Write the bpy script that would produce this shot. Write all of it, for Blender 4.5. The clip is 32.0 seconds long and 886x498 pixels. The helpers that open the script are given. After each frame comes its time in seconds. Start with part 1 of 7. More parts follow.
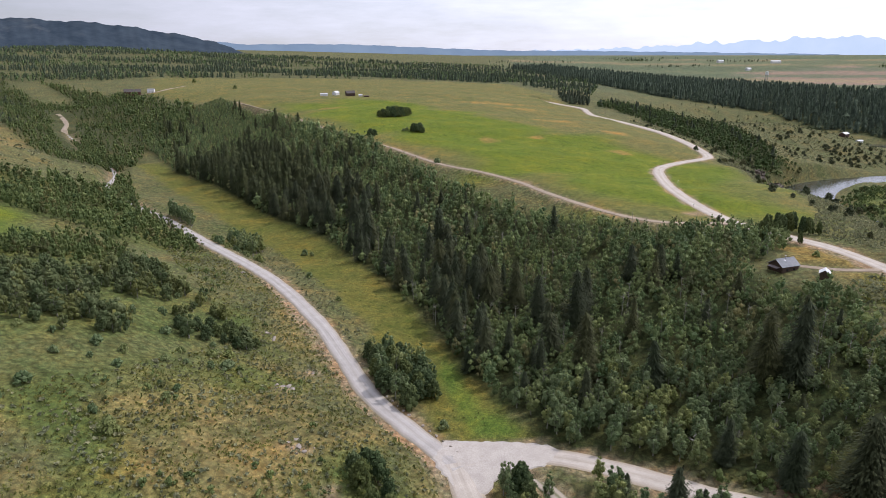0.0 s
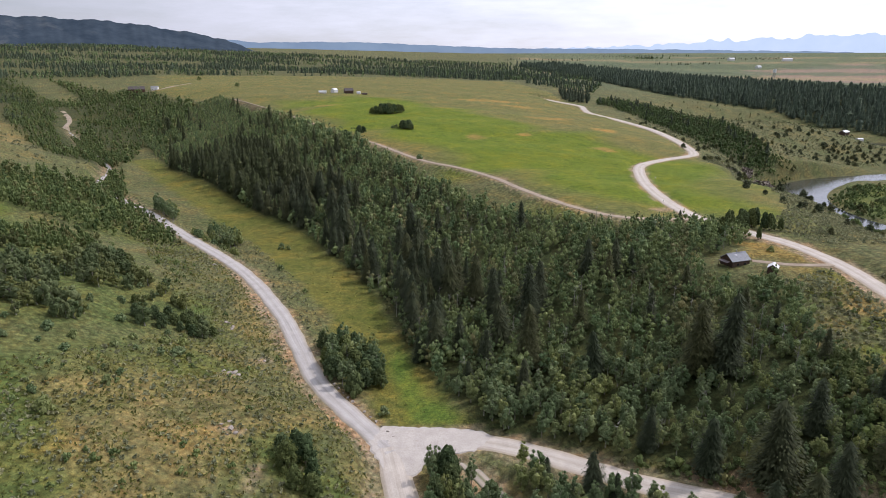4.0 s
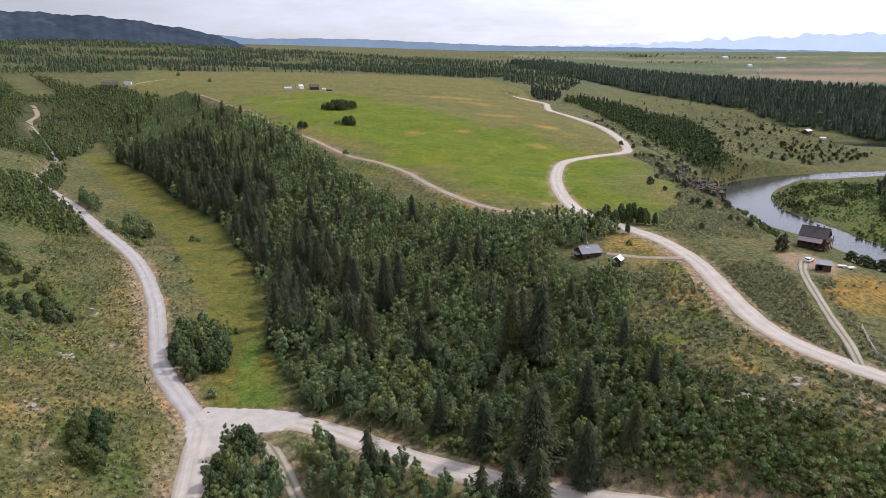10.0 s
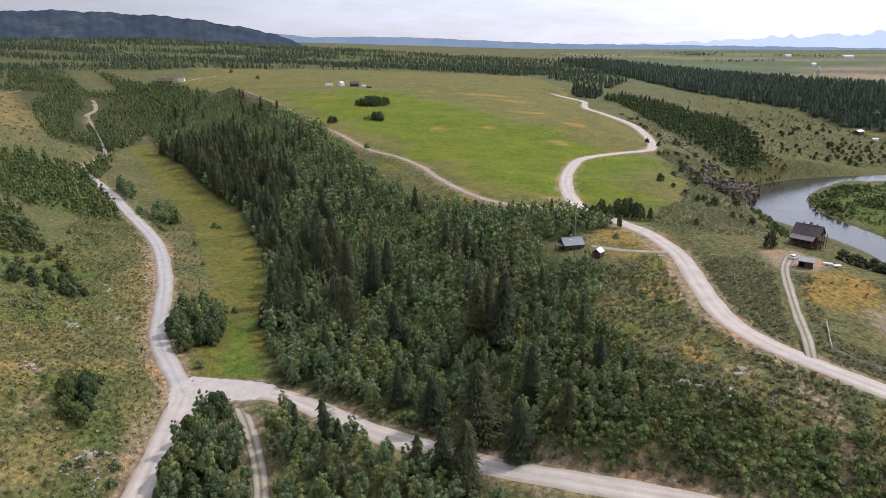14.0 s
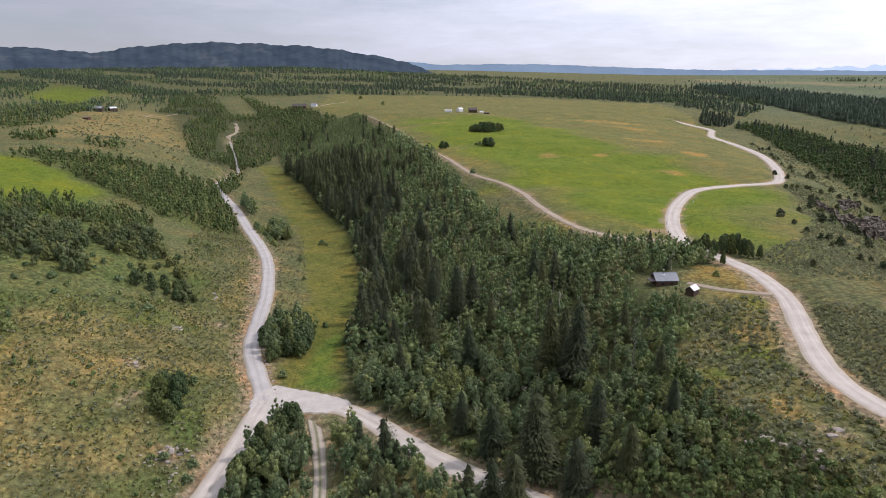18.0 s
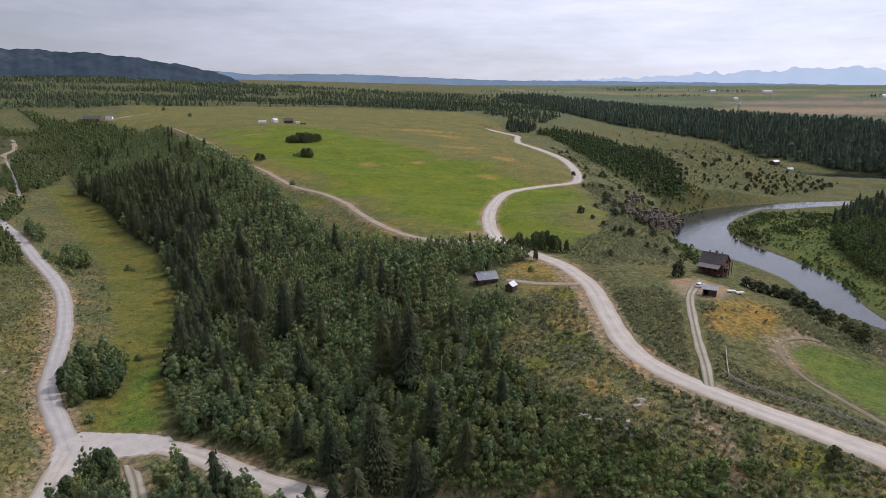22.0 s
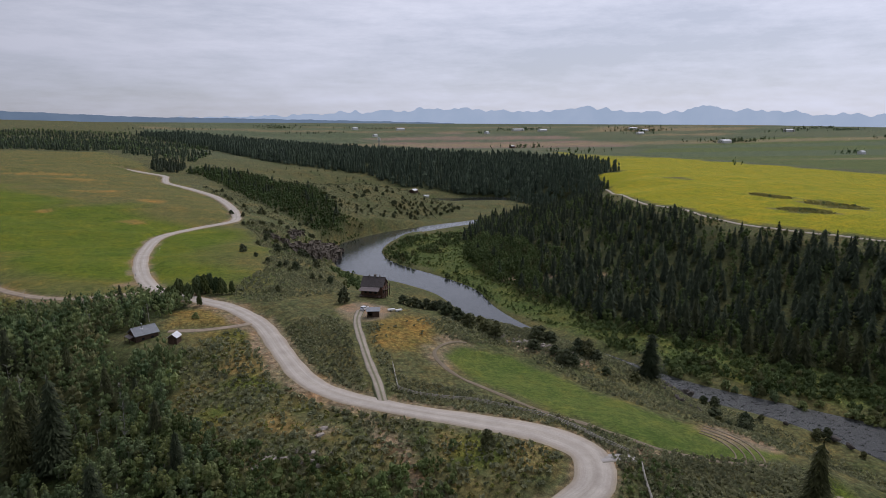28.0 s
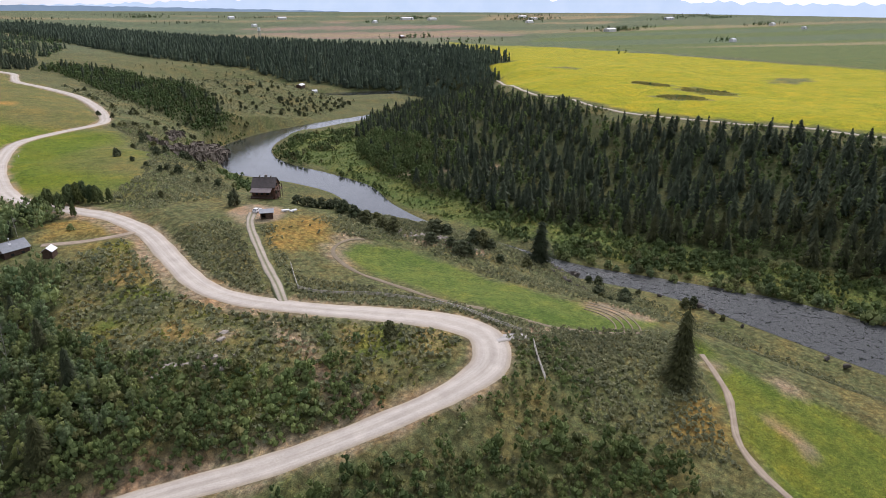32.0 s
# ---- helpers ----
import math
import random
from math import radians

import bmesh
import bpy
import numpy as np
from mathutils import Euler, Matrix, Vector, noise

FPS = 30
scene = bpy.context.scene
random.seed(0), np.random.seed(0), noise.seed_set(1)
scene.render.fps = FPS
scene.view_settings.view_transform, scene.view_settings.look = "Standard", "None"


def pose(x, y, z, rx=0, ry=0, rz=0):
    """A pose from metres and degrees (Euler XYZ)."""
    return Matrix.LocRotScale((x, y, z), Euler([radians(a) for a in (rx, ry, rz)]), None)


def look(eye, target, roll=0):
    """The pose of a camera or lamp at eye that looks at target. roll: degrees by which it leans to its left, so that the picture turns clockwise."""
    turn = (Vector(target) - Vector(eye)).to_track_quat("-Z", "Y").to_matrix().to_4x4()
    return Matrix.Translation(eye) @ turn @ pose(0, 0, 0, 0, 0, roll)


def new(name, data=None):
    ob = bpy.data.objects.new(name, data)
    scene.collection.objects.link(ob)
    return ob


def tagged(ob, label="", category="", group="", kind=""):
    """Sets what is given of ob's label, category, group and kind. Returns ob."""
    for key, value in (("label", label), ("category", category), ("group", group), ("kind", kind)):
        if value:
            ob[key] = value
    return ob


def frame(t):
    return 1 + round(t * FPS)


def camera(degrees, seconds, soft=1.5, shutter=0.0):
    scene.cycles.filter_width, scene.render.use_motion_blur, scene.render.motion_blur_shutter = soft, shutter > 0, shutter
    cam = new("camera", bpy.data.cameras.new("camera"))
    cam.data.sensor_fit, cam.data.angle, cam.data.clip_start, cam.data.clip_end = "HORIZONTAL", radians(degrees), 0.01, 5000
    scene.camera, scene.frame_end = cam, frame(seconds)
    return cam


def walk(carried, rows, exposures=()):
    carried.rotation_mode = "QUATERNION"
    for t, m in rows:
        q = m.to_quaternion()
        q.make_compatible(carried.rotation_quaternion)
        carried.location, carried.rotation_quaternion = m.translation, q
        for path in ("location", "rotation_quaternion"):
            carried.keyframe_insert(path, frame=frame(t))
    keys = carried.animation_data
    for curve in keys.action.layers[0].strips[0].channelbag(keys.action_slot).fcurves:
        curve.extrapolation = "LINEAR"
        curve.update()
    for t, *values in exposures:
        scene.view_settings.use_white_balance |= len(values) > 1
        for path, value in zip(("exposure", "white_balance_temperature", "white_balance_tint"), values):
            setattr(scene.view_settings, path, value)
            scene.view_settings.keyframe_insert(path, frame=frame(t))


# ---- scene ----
cam = camera(69.5, 32.0, 0.85)
METRES, EYE, TILT, LEAN, TURN = 120.0, 96.0, -16.9, 0.1, 0.0
ROWS = [
    (0.0, 0.0, 0.0, 0.0, -0.0, 0.0, 0.0),
    (0.5, 0.0122, -0.0108, -0.0034, 0.56, -0.04, -0.16),
    (1.0, 0.0207, -0.019, -0.0057, 0.55, -0.06, -0.17),
    (1.5, 0.0333, -0.0312, -0.0094, 0.61, -0.09, -0.19),
    (2.0, 0.0492, -0.0387, -0.0116, 0.76, -0.1, -0.23),
    (2.5, 0.0755, -0.0421, -0.0129, 0.91, -0.09, -0.27),
    (3.0, 0.1045, -0.042, -0.0136, 1.04, -0.11, -0.3),
    (3.5, 0.1307, -0.0415, -0.0141, 1.1, -0.14, -0.32),
    (5.5, 0.3021, -0.0423, -0.0168, 1.0, -0.28, -0.34),
    (6.0, 0.3393, -0.0434, -0.0172, 0.97, -0.3, -0.35),
    (6.5, 0.3815, -0.0449, -0.0174, 0.93, -0.32, -0.36),
    (7.0, 0.4133, -0.0461, -0.0177, 0.91, -0.34, -0.38),
    (7.5, 0.4576, -0.0481, -0.0181, 1.15, -0.38, -0.47),
    (8.0, 0.4974, -0.0496, -0.0183, 1.65, -0.41, -0.63),
    (8.5, 0.5358, -0.0531, -0.019, 1.61, -0.41, -0.66),
    (9.0, 0.5669, -0.0633, -0.0213, 1.52, -0.4, -0.68),
    (9.5, 0.589, -0.0776, -0.0253, 1.45, -0.39, -0.7),
    (10.0, 0.6048, -0.0922, -0.0295, 1.41, -0.41, -0.71),
    (10.5, 0.6168, -0.1059, -0.0338, 1.39, -0.42, -0.73),
    (11.0, 0.6276, -0.1182, -0.038, 1.58, -0.44, -0.79),
    (11.5, 0.6445, -0.1287, -0.0421, 2.48, -0.49, -1.04),
    (12.0, 0.6701, -0.1373, -0.0455, 3.16, -0.54, -1.22),
    (12.5, 0.7012, -0.1452, -0.0489, 3.17, -0.55, -1.24),
    (13.0, 0.7265, -0.1508, -0.0515, 3.49, -0.56, -1.34),
    (13.5, 0.7748, -0.1541, -0.0539, 4.66, -0.59, -1.69),
    (14.0, 0.8134, -0.1522, -0.0545, 6.09, -0.66, -2.08),
    (14.5, 0.8524, -0.1472, -0.0545, 8.97, -0.79, -2.87),
    (15.0, 0.8882, -0.141, -0.052, 12.31, -1.02, -3.8),
    (15.5, 0.9131, -0.1362, -0.05, 15.01, -1.22, -4.56),
    (17.5, 0.9174, -0.1283, -0.0448, 16.76, -0.75, -5.09),
    (18.0, 0.917, -0.1266, -0.044, 16.8, 0.89, -5.02),
    (18.5, 0.9172, -0.1258, -0.044, 16.67, 1.66, -4.94),
    (19.0, 0.9171, -0.1249, -0.0438, 15.94, 1.74, -4.73),
    (19.5, 0.9172, -0.1236, -0.0436, 14.57, 1.89, -4.31),
    (20.0, 0.9173, -0.1224, -0.0433, 12.82, 2.02, -3.81),
    (20.5, 0.9177, -0.1213, -0.0432, 10.7, 2.17, -3.18),
    (21.0, 0.9181, -0.1202, -0.0431, 7.22, 2.33, -2.2),
    (21.5, 0.9182, -0.1204, -0.0431, 3.98, 2.44, -1.24),
    (22.0, 0.9184, -0.12, -0.0432, 1.47, 2.48, -0.51),
    (22.5, 0.9189, -0.1197, -0.0434, -1.02, 2.48, 0.21),
    (23.0, 0.9188, -0.1198, -0.0434, -4.53, 2.42, 1.23),
    (23.5, 0.9195, -0.1193, -0.0429, -7.17, 2.33, 1.98),
    (24.0, 0.9196, -0.1205, -0.0433, -9.93, 2.2, 2.77),
    (24.5, 0.9201, -0.1211, -0.0431, -13.14, 2.0, 3.7),
    (25.0, 0.9202, -0.122, -0.0434, -15.18, 1.84, 4.28),
    (25.5, 0.9198, -0.1233, -0.0437, -18.73, 1.53, 5.24),
    (27.5, 0.9208, -0.1236, -0.0428, -26.29, 2.73, 7.33),
    (28.0, 0.9208, -0.1242, -0.0432, -27.46, 3.84, 7.62),
    (28.5, 0.9208, -0.1246, -0.044, -29.11, 3.86, 8.04),
    (29.0, 0.9207, -0.1251, -0.0435, -31.03, 3.57, 8.51),
    (29.5, 0.9203, -0.1255, -0.0438, -33.14, 3.24, 9.0),
    (30.0, 0.9207, -0.1248, -0.0439, -34.76, 2.99, 9.39),
    (30.5, 0.9201, -0.1264, -0.0436, -36.32, 2.74, 9.77),
    (31.0, 0.9197, -0.1271, -0.0441, -36.69, 2.02, 9.88),
    (31.5, 0.9198, -0.1282, -0.0447, -36.87, -2.19, 9.98),
    (32.0, 0.9205, -0.1267, -0.0464, -36.88, -6.87, 10.04),
]
walk(cam, [(t, pose(0, 0, EYE, TILT, LEAN, TURN) @ pose(METRES * x, METRES * y, METRES * z, 90 + pitch, roll, yaw)) for t, x, y, z, yaw, pitch, roll in ROWS],
     [(0, -0.2, 6200, 20), (13, -0.16, 6200, 20), (18, -0.2, 6200, 20), (19.5, -0.4, 6150, 20), (22, -0.53, 6150, 20), (25.5, -0.74, 6100, 20), (28, -1.06, 6150, 19), (30, -1.12, 6150, 19), (31, -1.06, 6150, 19), (32, -0.2, 6250, 19)])
# ---- sky and sun: bright summer day, thin broken cloud ----
SUN_TURN, SUN_LIFT = 62.0, 50.0  # degrees clockwise from +y, degrees above the horizon
world = bpy.data.worlds.new("sky")
scene.world = world
world.use_nodes = True
wn, wl = world.node_tree.nodes, world.node_tree.links
wn.clear()
w_out, w_bg = wn.new("ShaderNodeOutputWorld"), wn.new("ShaderNodeBackground")
w_sky = wn.new("ShaderNodeTexSky")
w_sky.sky_type, w_sky.sun_disc = "NISHITA", False
w_sky.sun_elevation, w_sky.sun_rotation = radians(SUN_LIFT), radians(SUN_TURN)
w_sky.air_density, w_sky.dust_density, w_sky.ozone_density = 1.0, 0.6, 1.5
w_co, w_map = wn.new("ShaderNodeTexCoord"), wn.new("ShaderNodeMapping")
w_map.inputs["Scale"].default_value = (1.0, 1.0, 7.0)
w_n = wn.new("ShaderNodeTexNoise")
w_n.inputs["Scale"].default_value, w_n.inputs["Detail"].default_value, w_n.inputs["Roughness"].default_value = 2.3, 9.0, 0.6
w_ramp = wn.new("ShaderNodeValToRGB")
w_ramp.color_ramp.elements[0].position, w_ramp.color_ramp.elements[1].position = 0.5, 0.8
w_mix = wn.new("ShaderNodeMix")
w_mix.data_type = "RGBA"
w_cov = wn.new("ShaderNodeMath")
w_cov.operation, w_cov.use_clamp = "MULTIPLY_ADD", True
w_cov.inputs[1].default_value, w_cov.inputs[2].default_value = 0.4, 0.6
# thin cloud is brighter towards the sun, and rippled
w_dot = wn.new("ShaderNodeVectorMath")
w_dot.operation = "DOT_PRODUCT"
w_dot.inputs[1].default_value = (math.sin(radians(SUN_TURN)) * math.cos(radians(SUN_LIFT)), math.cos(radians(SUN_TURN)) * math.cos(radians(SUN_LIFT)), math.sin(radians(SUN_LIFT)))
w_gain = wn.new("ShaderNodeMath")
w_gain.operation = "MULTIPLY_ADD"
w_gain.inputs[1].default_value, w_gain.inputs[2].default_value = 1.25, 0.74
w_floor = wn.new("ShaderNodeMath")
w_floor.operation = "MAXIMUM"
w_floor.inputs[1].default_value = 0.6
w_cloud = wn.new("ShaderNodeVectorMath")
w_cloud.operation = "SCALE"
w_cloud.inputs[0].default_value = (10.9, 11.5, 12.5)
w_map2 = wn.new("ShaderNodeMapping")
w_map2.inputs["Scale"].default_value = (1.0, 1.6, 5.0)
w_rip = wn.new("ShaderNodeTexNoise")
w_rip.inputs["Scale"].default_value, w_rip.inputs["Detail"].default_value, w_rip.inputs["Roughness"].default_value = 15.0, 6.0, 0.7
w_add = wn.new("ShaderNodeMath")
w_add.operation = "MULTIPLY_ADD"
w_add.inputs[1].default_value = 0.3
wl.new(w_co.outputs["Generated"], w_dot.inputs[0])
wl.new(w_dot.outputs["Value"], w_gain.inputs[0])
wl.new(w_gain.outputs["Value"], w_floor.inputs[0])
wl.new(w_floor.outputs["Value"], w_cloud.inputs["Scale"])
wl.new(w_cloud.outputs["Vector"], w_mix.inputs["B"])
wl.new(w_co.outputs["Generated"], w_map2.inputs["Vector"])
wl.new(w_map2.outputs["Vector"], w_rip.inputs["Vector"])
wl.new(w_rip.outputs["Fac"], w_add.inputs[0])
wl.new(w_n.outputs["Fac"], w_add.inputs[2])
wl.new(w_co.outputs["Generated"], w_map.inputs["Vector"])
wl.new(w_map.outputs["Vector"], w_n.inputs["Vector"])
wl.new(w_add.outputs["Value"], w_ramp.inputs["Fac"])
wl.new(w_ramp.outputs["Color"], w_cov.inputs[0])
wl.new(w_cov.outputs["Value"], w_mix.inputs["Factor"])
wl.new(w_sky.outputs["Color"], w_mix.inputs["A"])
wl.new(w_mix.outputs["Result"], w_bg.inputs["Color"])
w_bg.inputs["Strength"].default_value = 0.085
wl.new(w_bg.outputs["Background"], w_out.inputs["Surface"])

sun = new("sun", bpy.data.lights.new("sun", "SUN"))
sun.data.energy, sun.data.angle, sun.data.color = 3.05, radians(0.6), (1.0, 0.95, 0.87)
a, b = radians(SUN_TURN), radians(SUN_LIFT)
sun.matrix_world = look((300 * math.sin(a) * math.cos(b), 300 * math.cos(a) * math.cos(b), 300 * math.sin(b)), (0, 0, 0))

# ---- materials ----
def material(name, rough=0.8, metal=0.0, spec=0.3):
    m = bpy.data.materials.new(name)
    m.use_nodes = True
    n, l = m.node_tree.nodes, m.node_tree.links
    s = n["Principled BSDF"]
    s.inputs["Roughness"].default_value, s.inputs["Metallic"].default_value, s.inputs["Specular IOR Level"].default_value = rough, metal, spec
    return m, n, l, s


def add_noise(n, l, scale, detail=4.0, rough=0.6, vec=None, kind="Object"):
    t = n.new("ShaderNodeTexNoise")
    t.inputs["Scale"].default_value, t.inputs["Detail"].default_value, t.inputs["Roughness"].default_value = scale, detail, rough
    if vec is None:
        c = n.new("ShaderNodeTexCoord")
        vec = c.outputs[kind]
    l.new(vec, t.inputs["Vector"])
    return t.outputs["Fac"]


def add_ramp(n, l, fac, stops):
    r = n.new("ShaderNodeValToRGB")
    e = r.color_ramp.elements
    while len(e) < len(stops):
        e.new(0.5)
    for k, (p, c) in zip(e, stops):
        k.position, k.color = p, (*c, 1) if len(c) == 3 else c
    l.new(fac, r.inputs["Fac"])
    return r.outputs["Color"]


def add_mix(n, l, a, b, fac=0.5, how="MIX"):
    m = n.new("ShaderNodeMix")
    m.data_type, m.blend_type = "RGBA", how
    for sock, v in (("A", a), ("B", b), ("Factor", fac)):
        if isinstance(v, tuple):
            m.inputs[sock].default_value = (*v, 1)
        elif isinstance(v, (int, float)):
            m.inputs[sock].default_value = v
        else:
            l.new(v, m.inputs[sock])
    return m.outputs["Result"]


def add_bump(n, l, s, fac, strength, dist):
    b = n.new("ShaderNodeBump")
    b.inputs["Strength"].default_value, b.inputs["Distance"].default_value = strength, dist
    l.new(fac, b.inputs["Height"])
    l.new(b.outputs["Normal"], s.inputs["Normal"])


def grey(v):
    return (v, v, v)


def simple(name, lo, hi, scale=3.0, rough=0.8, metal=0.0, bump=0.3, spec=0.3, fine=25.0):
    """Two tones mottled at two scales, with a fine relief."""
    m, n, l, s = material(name, rough, metal, spec)
    a = add_noise(n, l, scale)
    b = add_noise(n, l, fine)
    c = add_ramp(n, l, a, [(0.3, lo), (0.7, hi)])
    c = add_mix(n, l, c, add_ramp(n, l, b, [(0.3, grey(0.7)), (0.7, grey(1.15))]), 0.6, "MULTIPLY")
    l.new(c, s.inputs["Base Color"])
    if bump:
        add_bump(n, l, s, b, bump, 0.03)
    return m


def foliage(name, dark, light, through_light=0.25, stuff=False):
    """Leaves: each leaf tuft has its own tone, each tree its own tint."""
    m, n, l, s = material(name, 0.75, 0, 0.12)
    g = n.new("ShaderNodeNewGeometry")
    c = add_ramp(n, l, g.outputs["Random Per Island"], [(0.0, dark), (1.0, light)])
    if stuff:
        t = n.new("ShaderNodeVertexColor")
        t.layer_name = "tint"
        c = add_mix(n, l, c, t.outputs["Color"], 1.0, "MULTIPLY")
    else:
        o = n.new("ShaderNodeObjectInfo")
        c = add_mix(n, l, c, add_ramp(n, l, o.outputs["Random"], [(0.0, (0.72, 0.8, 0.75)), (0.5, (1, 1, 1)), (1.0, (1.3, 1.15, 0.85))]), 1.0, "MULTIPLY")
    l.new(c, s.inputs["Base Color"])
    tr = n.new("ShaderNodeBsdfTranslucent")
    l.new(c, tr.inputs["Color"])
    mx = n.new("ShaderNodeMixShader")
    mx.inputs["Fac"].default_value = through_light
    l.new(s.outputs["BSDF"], mx.inputs[1])
    l.new(tr.outputs["BSDF"], mx.inputs[2])
    l.new(mx.outputs["Shader"], n["Material Output"].inputs["Surface"])
    return m


CONIFER = foliage("conifer_needles", (0.03, 0.038, 0.019), (0.062, 0.073, 0.037), 0.06)
CONIFER_STUFF = foliage("conifer_needles_wood", (0.04, 0.05, 0.028), (0.072, 0.086, 0.048), 0.08, True)
JUNIPER = foliage("juniper_sprays", (0.052, 0.062, 0.034), (0.14, 0.155, 0.082), 0.25)
JUNIPER_STUFF = foliage("juniper_sprays_far", (0.052, 0.062, 0.034), (0.14, 0.155, 0.082), 0.25, True)
ASPEN = foliage("aspen_leaves", (0.135, 0.182, 0.082), (0.28, 0.335, 0.17), 0.45)
ASPEN_STUFF = foliage("aspen_leaves_wood", (0.135, 0.182, 0.082), (0.28, 0.335, 0.17), 0.45, True)
GROVE_LEAF = foliage("grove_leaves", (0.1, 0.128, 0.056), (0.205, 0.24, 0.112), 0.45)
THICKET_LEAF = foliage("thicket_leaves", (0.06, 0.088, 0.04), (0.14, 0.18, 0.08), 0.4)
SAGE_STUFF = foliage("sagebrush_leaves", (0.19, 0.198, 0.13), (0.32, 0.325, 0.22), 0.4, True)
BARK_DARK = simple("dark_bark", (0.05, 0.038, 0.028), (0.11, 0.085, 0.06), 2.0, 0.9)
BARK_PALE = simple("pale_bark", (0.22, 0.2, 0.17), (0.42, 0.4, 0.35), 2.0, 0.85)


def ground_material():
    """Grass, weeds and bare earth: patches, tussocks and blades at three scales."""
    m, n, l, s = material("ground_cover", 0.95, 0, 0.1)
    v = n.new("ShaderNodeVertexColor")
    v.layer_name = "cover"
    co = n.new("ShaderNodeTexCoord").outputs["Object"]
    big = add_noise(n, l, 0.045, 6, 0.65, co)
    mid = add_noise(n, l, 0.3, 6, 0.7, co)
    fine = add_noise(n, l, 1.3, 5, 0.75, co)
    grain = add_noise(n, l, 4.5, 4, 0.8, co)
    vor = n.new("ShaderNodeTexVoronoi")
    vor.inputs["Scale"].default_value = 0.62
    l.new(co, vor.inputs["Vector"])
    c = add_mix(n, l, v.outputs["Color"], add_ramp(n, l, big, [(0.3, (0.72, 0.86, 0.7)), (0.5, (1, 1, 1)), (0.7, (1.38, 1.12, 0.92))]), 1.0, "MULTIPLY")
    c = add_mix(n, l, c, add_ramp(n, l, mid, [(0.3, (0.6, 0.7, 0.62)), (0.5, (1, 1, 1)), (0.7, (1.5, 1.28, 1.12))]), 0.9, "MULTIPLY")
    c = add_mix(n, l, c, add_ramp(n, l, fine, [(0.3, grey(0.5)), (0.5, grey(1.0)), (0.7, (1.65, 1.5, 1.3))]), 0.85, "MULTIPLY")
    c = add_mix(n, l, c, add_ramp(n, l, grain, [(0.32, grey(0.38)), (0.5, grey(1.0)), (0.68, (1.8, 1.72, 1.5))]), 0.95, "MULTIPLY")
    tuft = add_mix(n, l, c, add_ramp(n, l, vor.outputs["Distance"], [(0.1, (1.2, 1.25, 1.2)), (0.45, (0.95, 0.95, 0.9)), (0.8, (0.62, 0.6, 0.55))]), 1.0, "MULTIPLY")
    c = add_mix(n, l, c, tuft, v.outputs["Alpha"])
    l.new(c, s.inputs["Base Color"])
    add_bump(n, l, s, fine, 0.8, 0.4)
    return m


GROUND = ground_material()


def road_material(name, lo, hi, middle, ridge=(0.9, 0.89, 0.87)):
    """Pale gravel with two wheel tracks along the road and a looser middle and rim."""
    m, n, l, s = material(name, 0.95, 0, 0.15)
    uv = n.new("ShaderNodeUVMap")
    uv.uv_map = "along"
    sep = n.new("ShaderNodeSeparateXYZ")
    l.new(uv.outputs["UV"], sep.inputs["Vector"])
    co = n.new("ShaderNodeTexCoord").outputs["Object"]
    a, b = add_noise(n, l, 0.25, 4, 0.6, co), add_noise(n, l, 3.0, 4, 0.7, co)
    mp = n.new("ShaderNodeMapping")
    mp.inputs["Scale"].default_value = (14.0, 0.04, 1.0)
    l.new(uv.outputs["UV"], mp.inputs["Vector"])
    streak = add_noise(n, l, 1.0, 3, 0.6, mp.outputs["Vector"])
    c = add_ramp(n, l, a, [(0.3, lo), (0.7, hi)])
    c = add_mix(n, l, c, add_ramp(n, l, sep.outputs["X"], [(0.0, middle), (0.12, (0.92, 0.9, 0.88)), (0.3, (1.06, 1.06, 1.06)), (0.5, ridge), (0.7, (1.06, 1.06, 1.06)), (0.88, (0.92, 0.9, 0.88)), (1.0, middle)]), 1.0, "MULTIPLY")
    c = add_mix(n, l, c, add_ramp(n, l, streak, [(0.3, grey(0.86)), (0.7, grey(1.1))]), 0.9, "MULTIPLY")
    c = add_mix(n, l, c, add_ramp(n, l, b, [(0.3, grey(0.82)), (0.7, grey(1.12))]), 0.8, "MULTIPLY")
    l.new(c, s.inputs["Base Color"])
    add_bump(n, l, s, b, 0.4, 0.08)
    return m


GRAVEL = road_material("pale_gravel", (0.39, 0.35, 0.302), (0.485, 0.438, 0.38), (0.85, 0.8, 0.7))
GRAVEL_GREY = road_material("grey_gravel", (0.345, 0.326, 0.304), (0.42, 0.396, 0.37), (0.75, 0.7, 0.58))
DIRT_TRACK = road_material("dirt_track", (0.25, 0.2, 0.15), (0.35, 0.29, 0.22), (0.8, 0.8, 0.7))
RUTS = road_material("grassy_ruts", (0.3, 0.26, 0.21), (0.4, 0.35, 0.29), (0.3, 0.38, 0.22), (0.42, 0.48, 0.3))


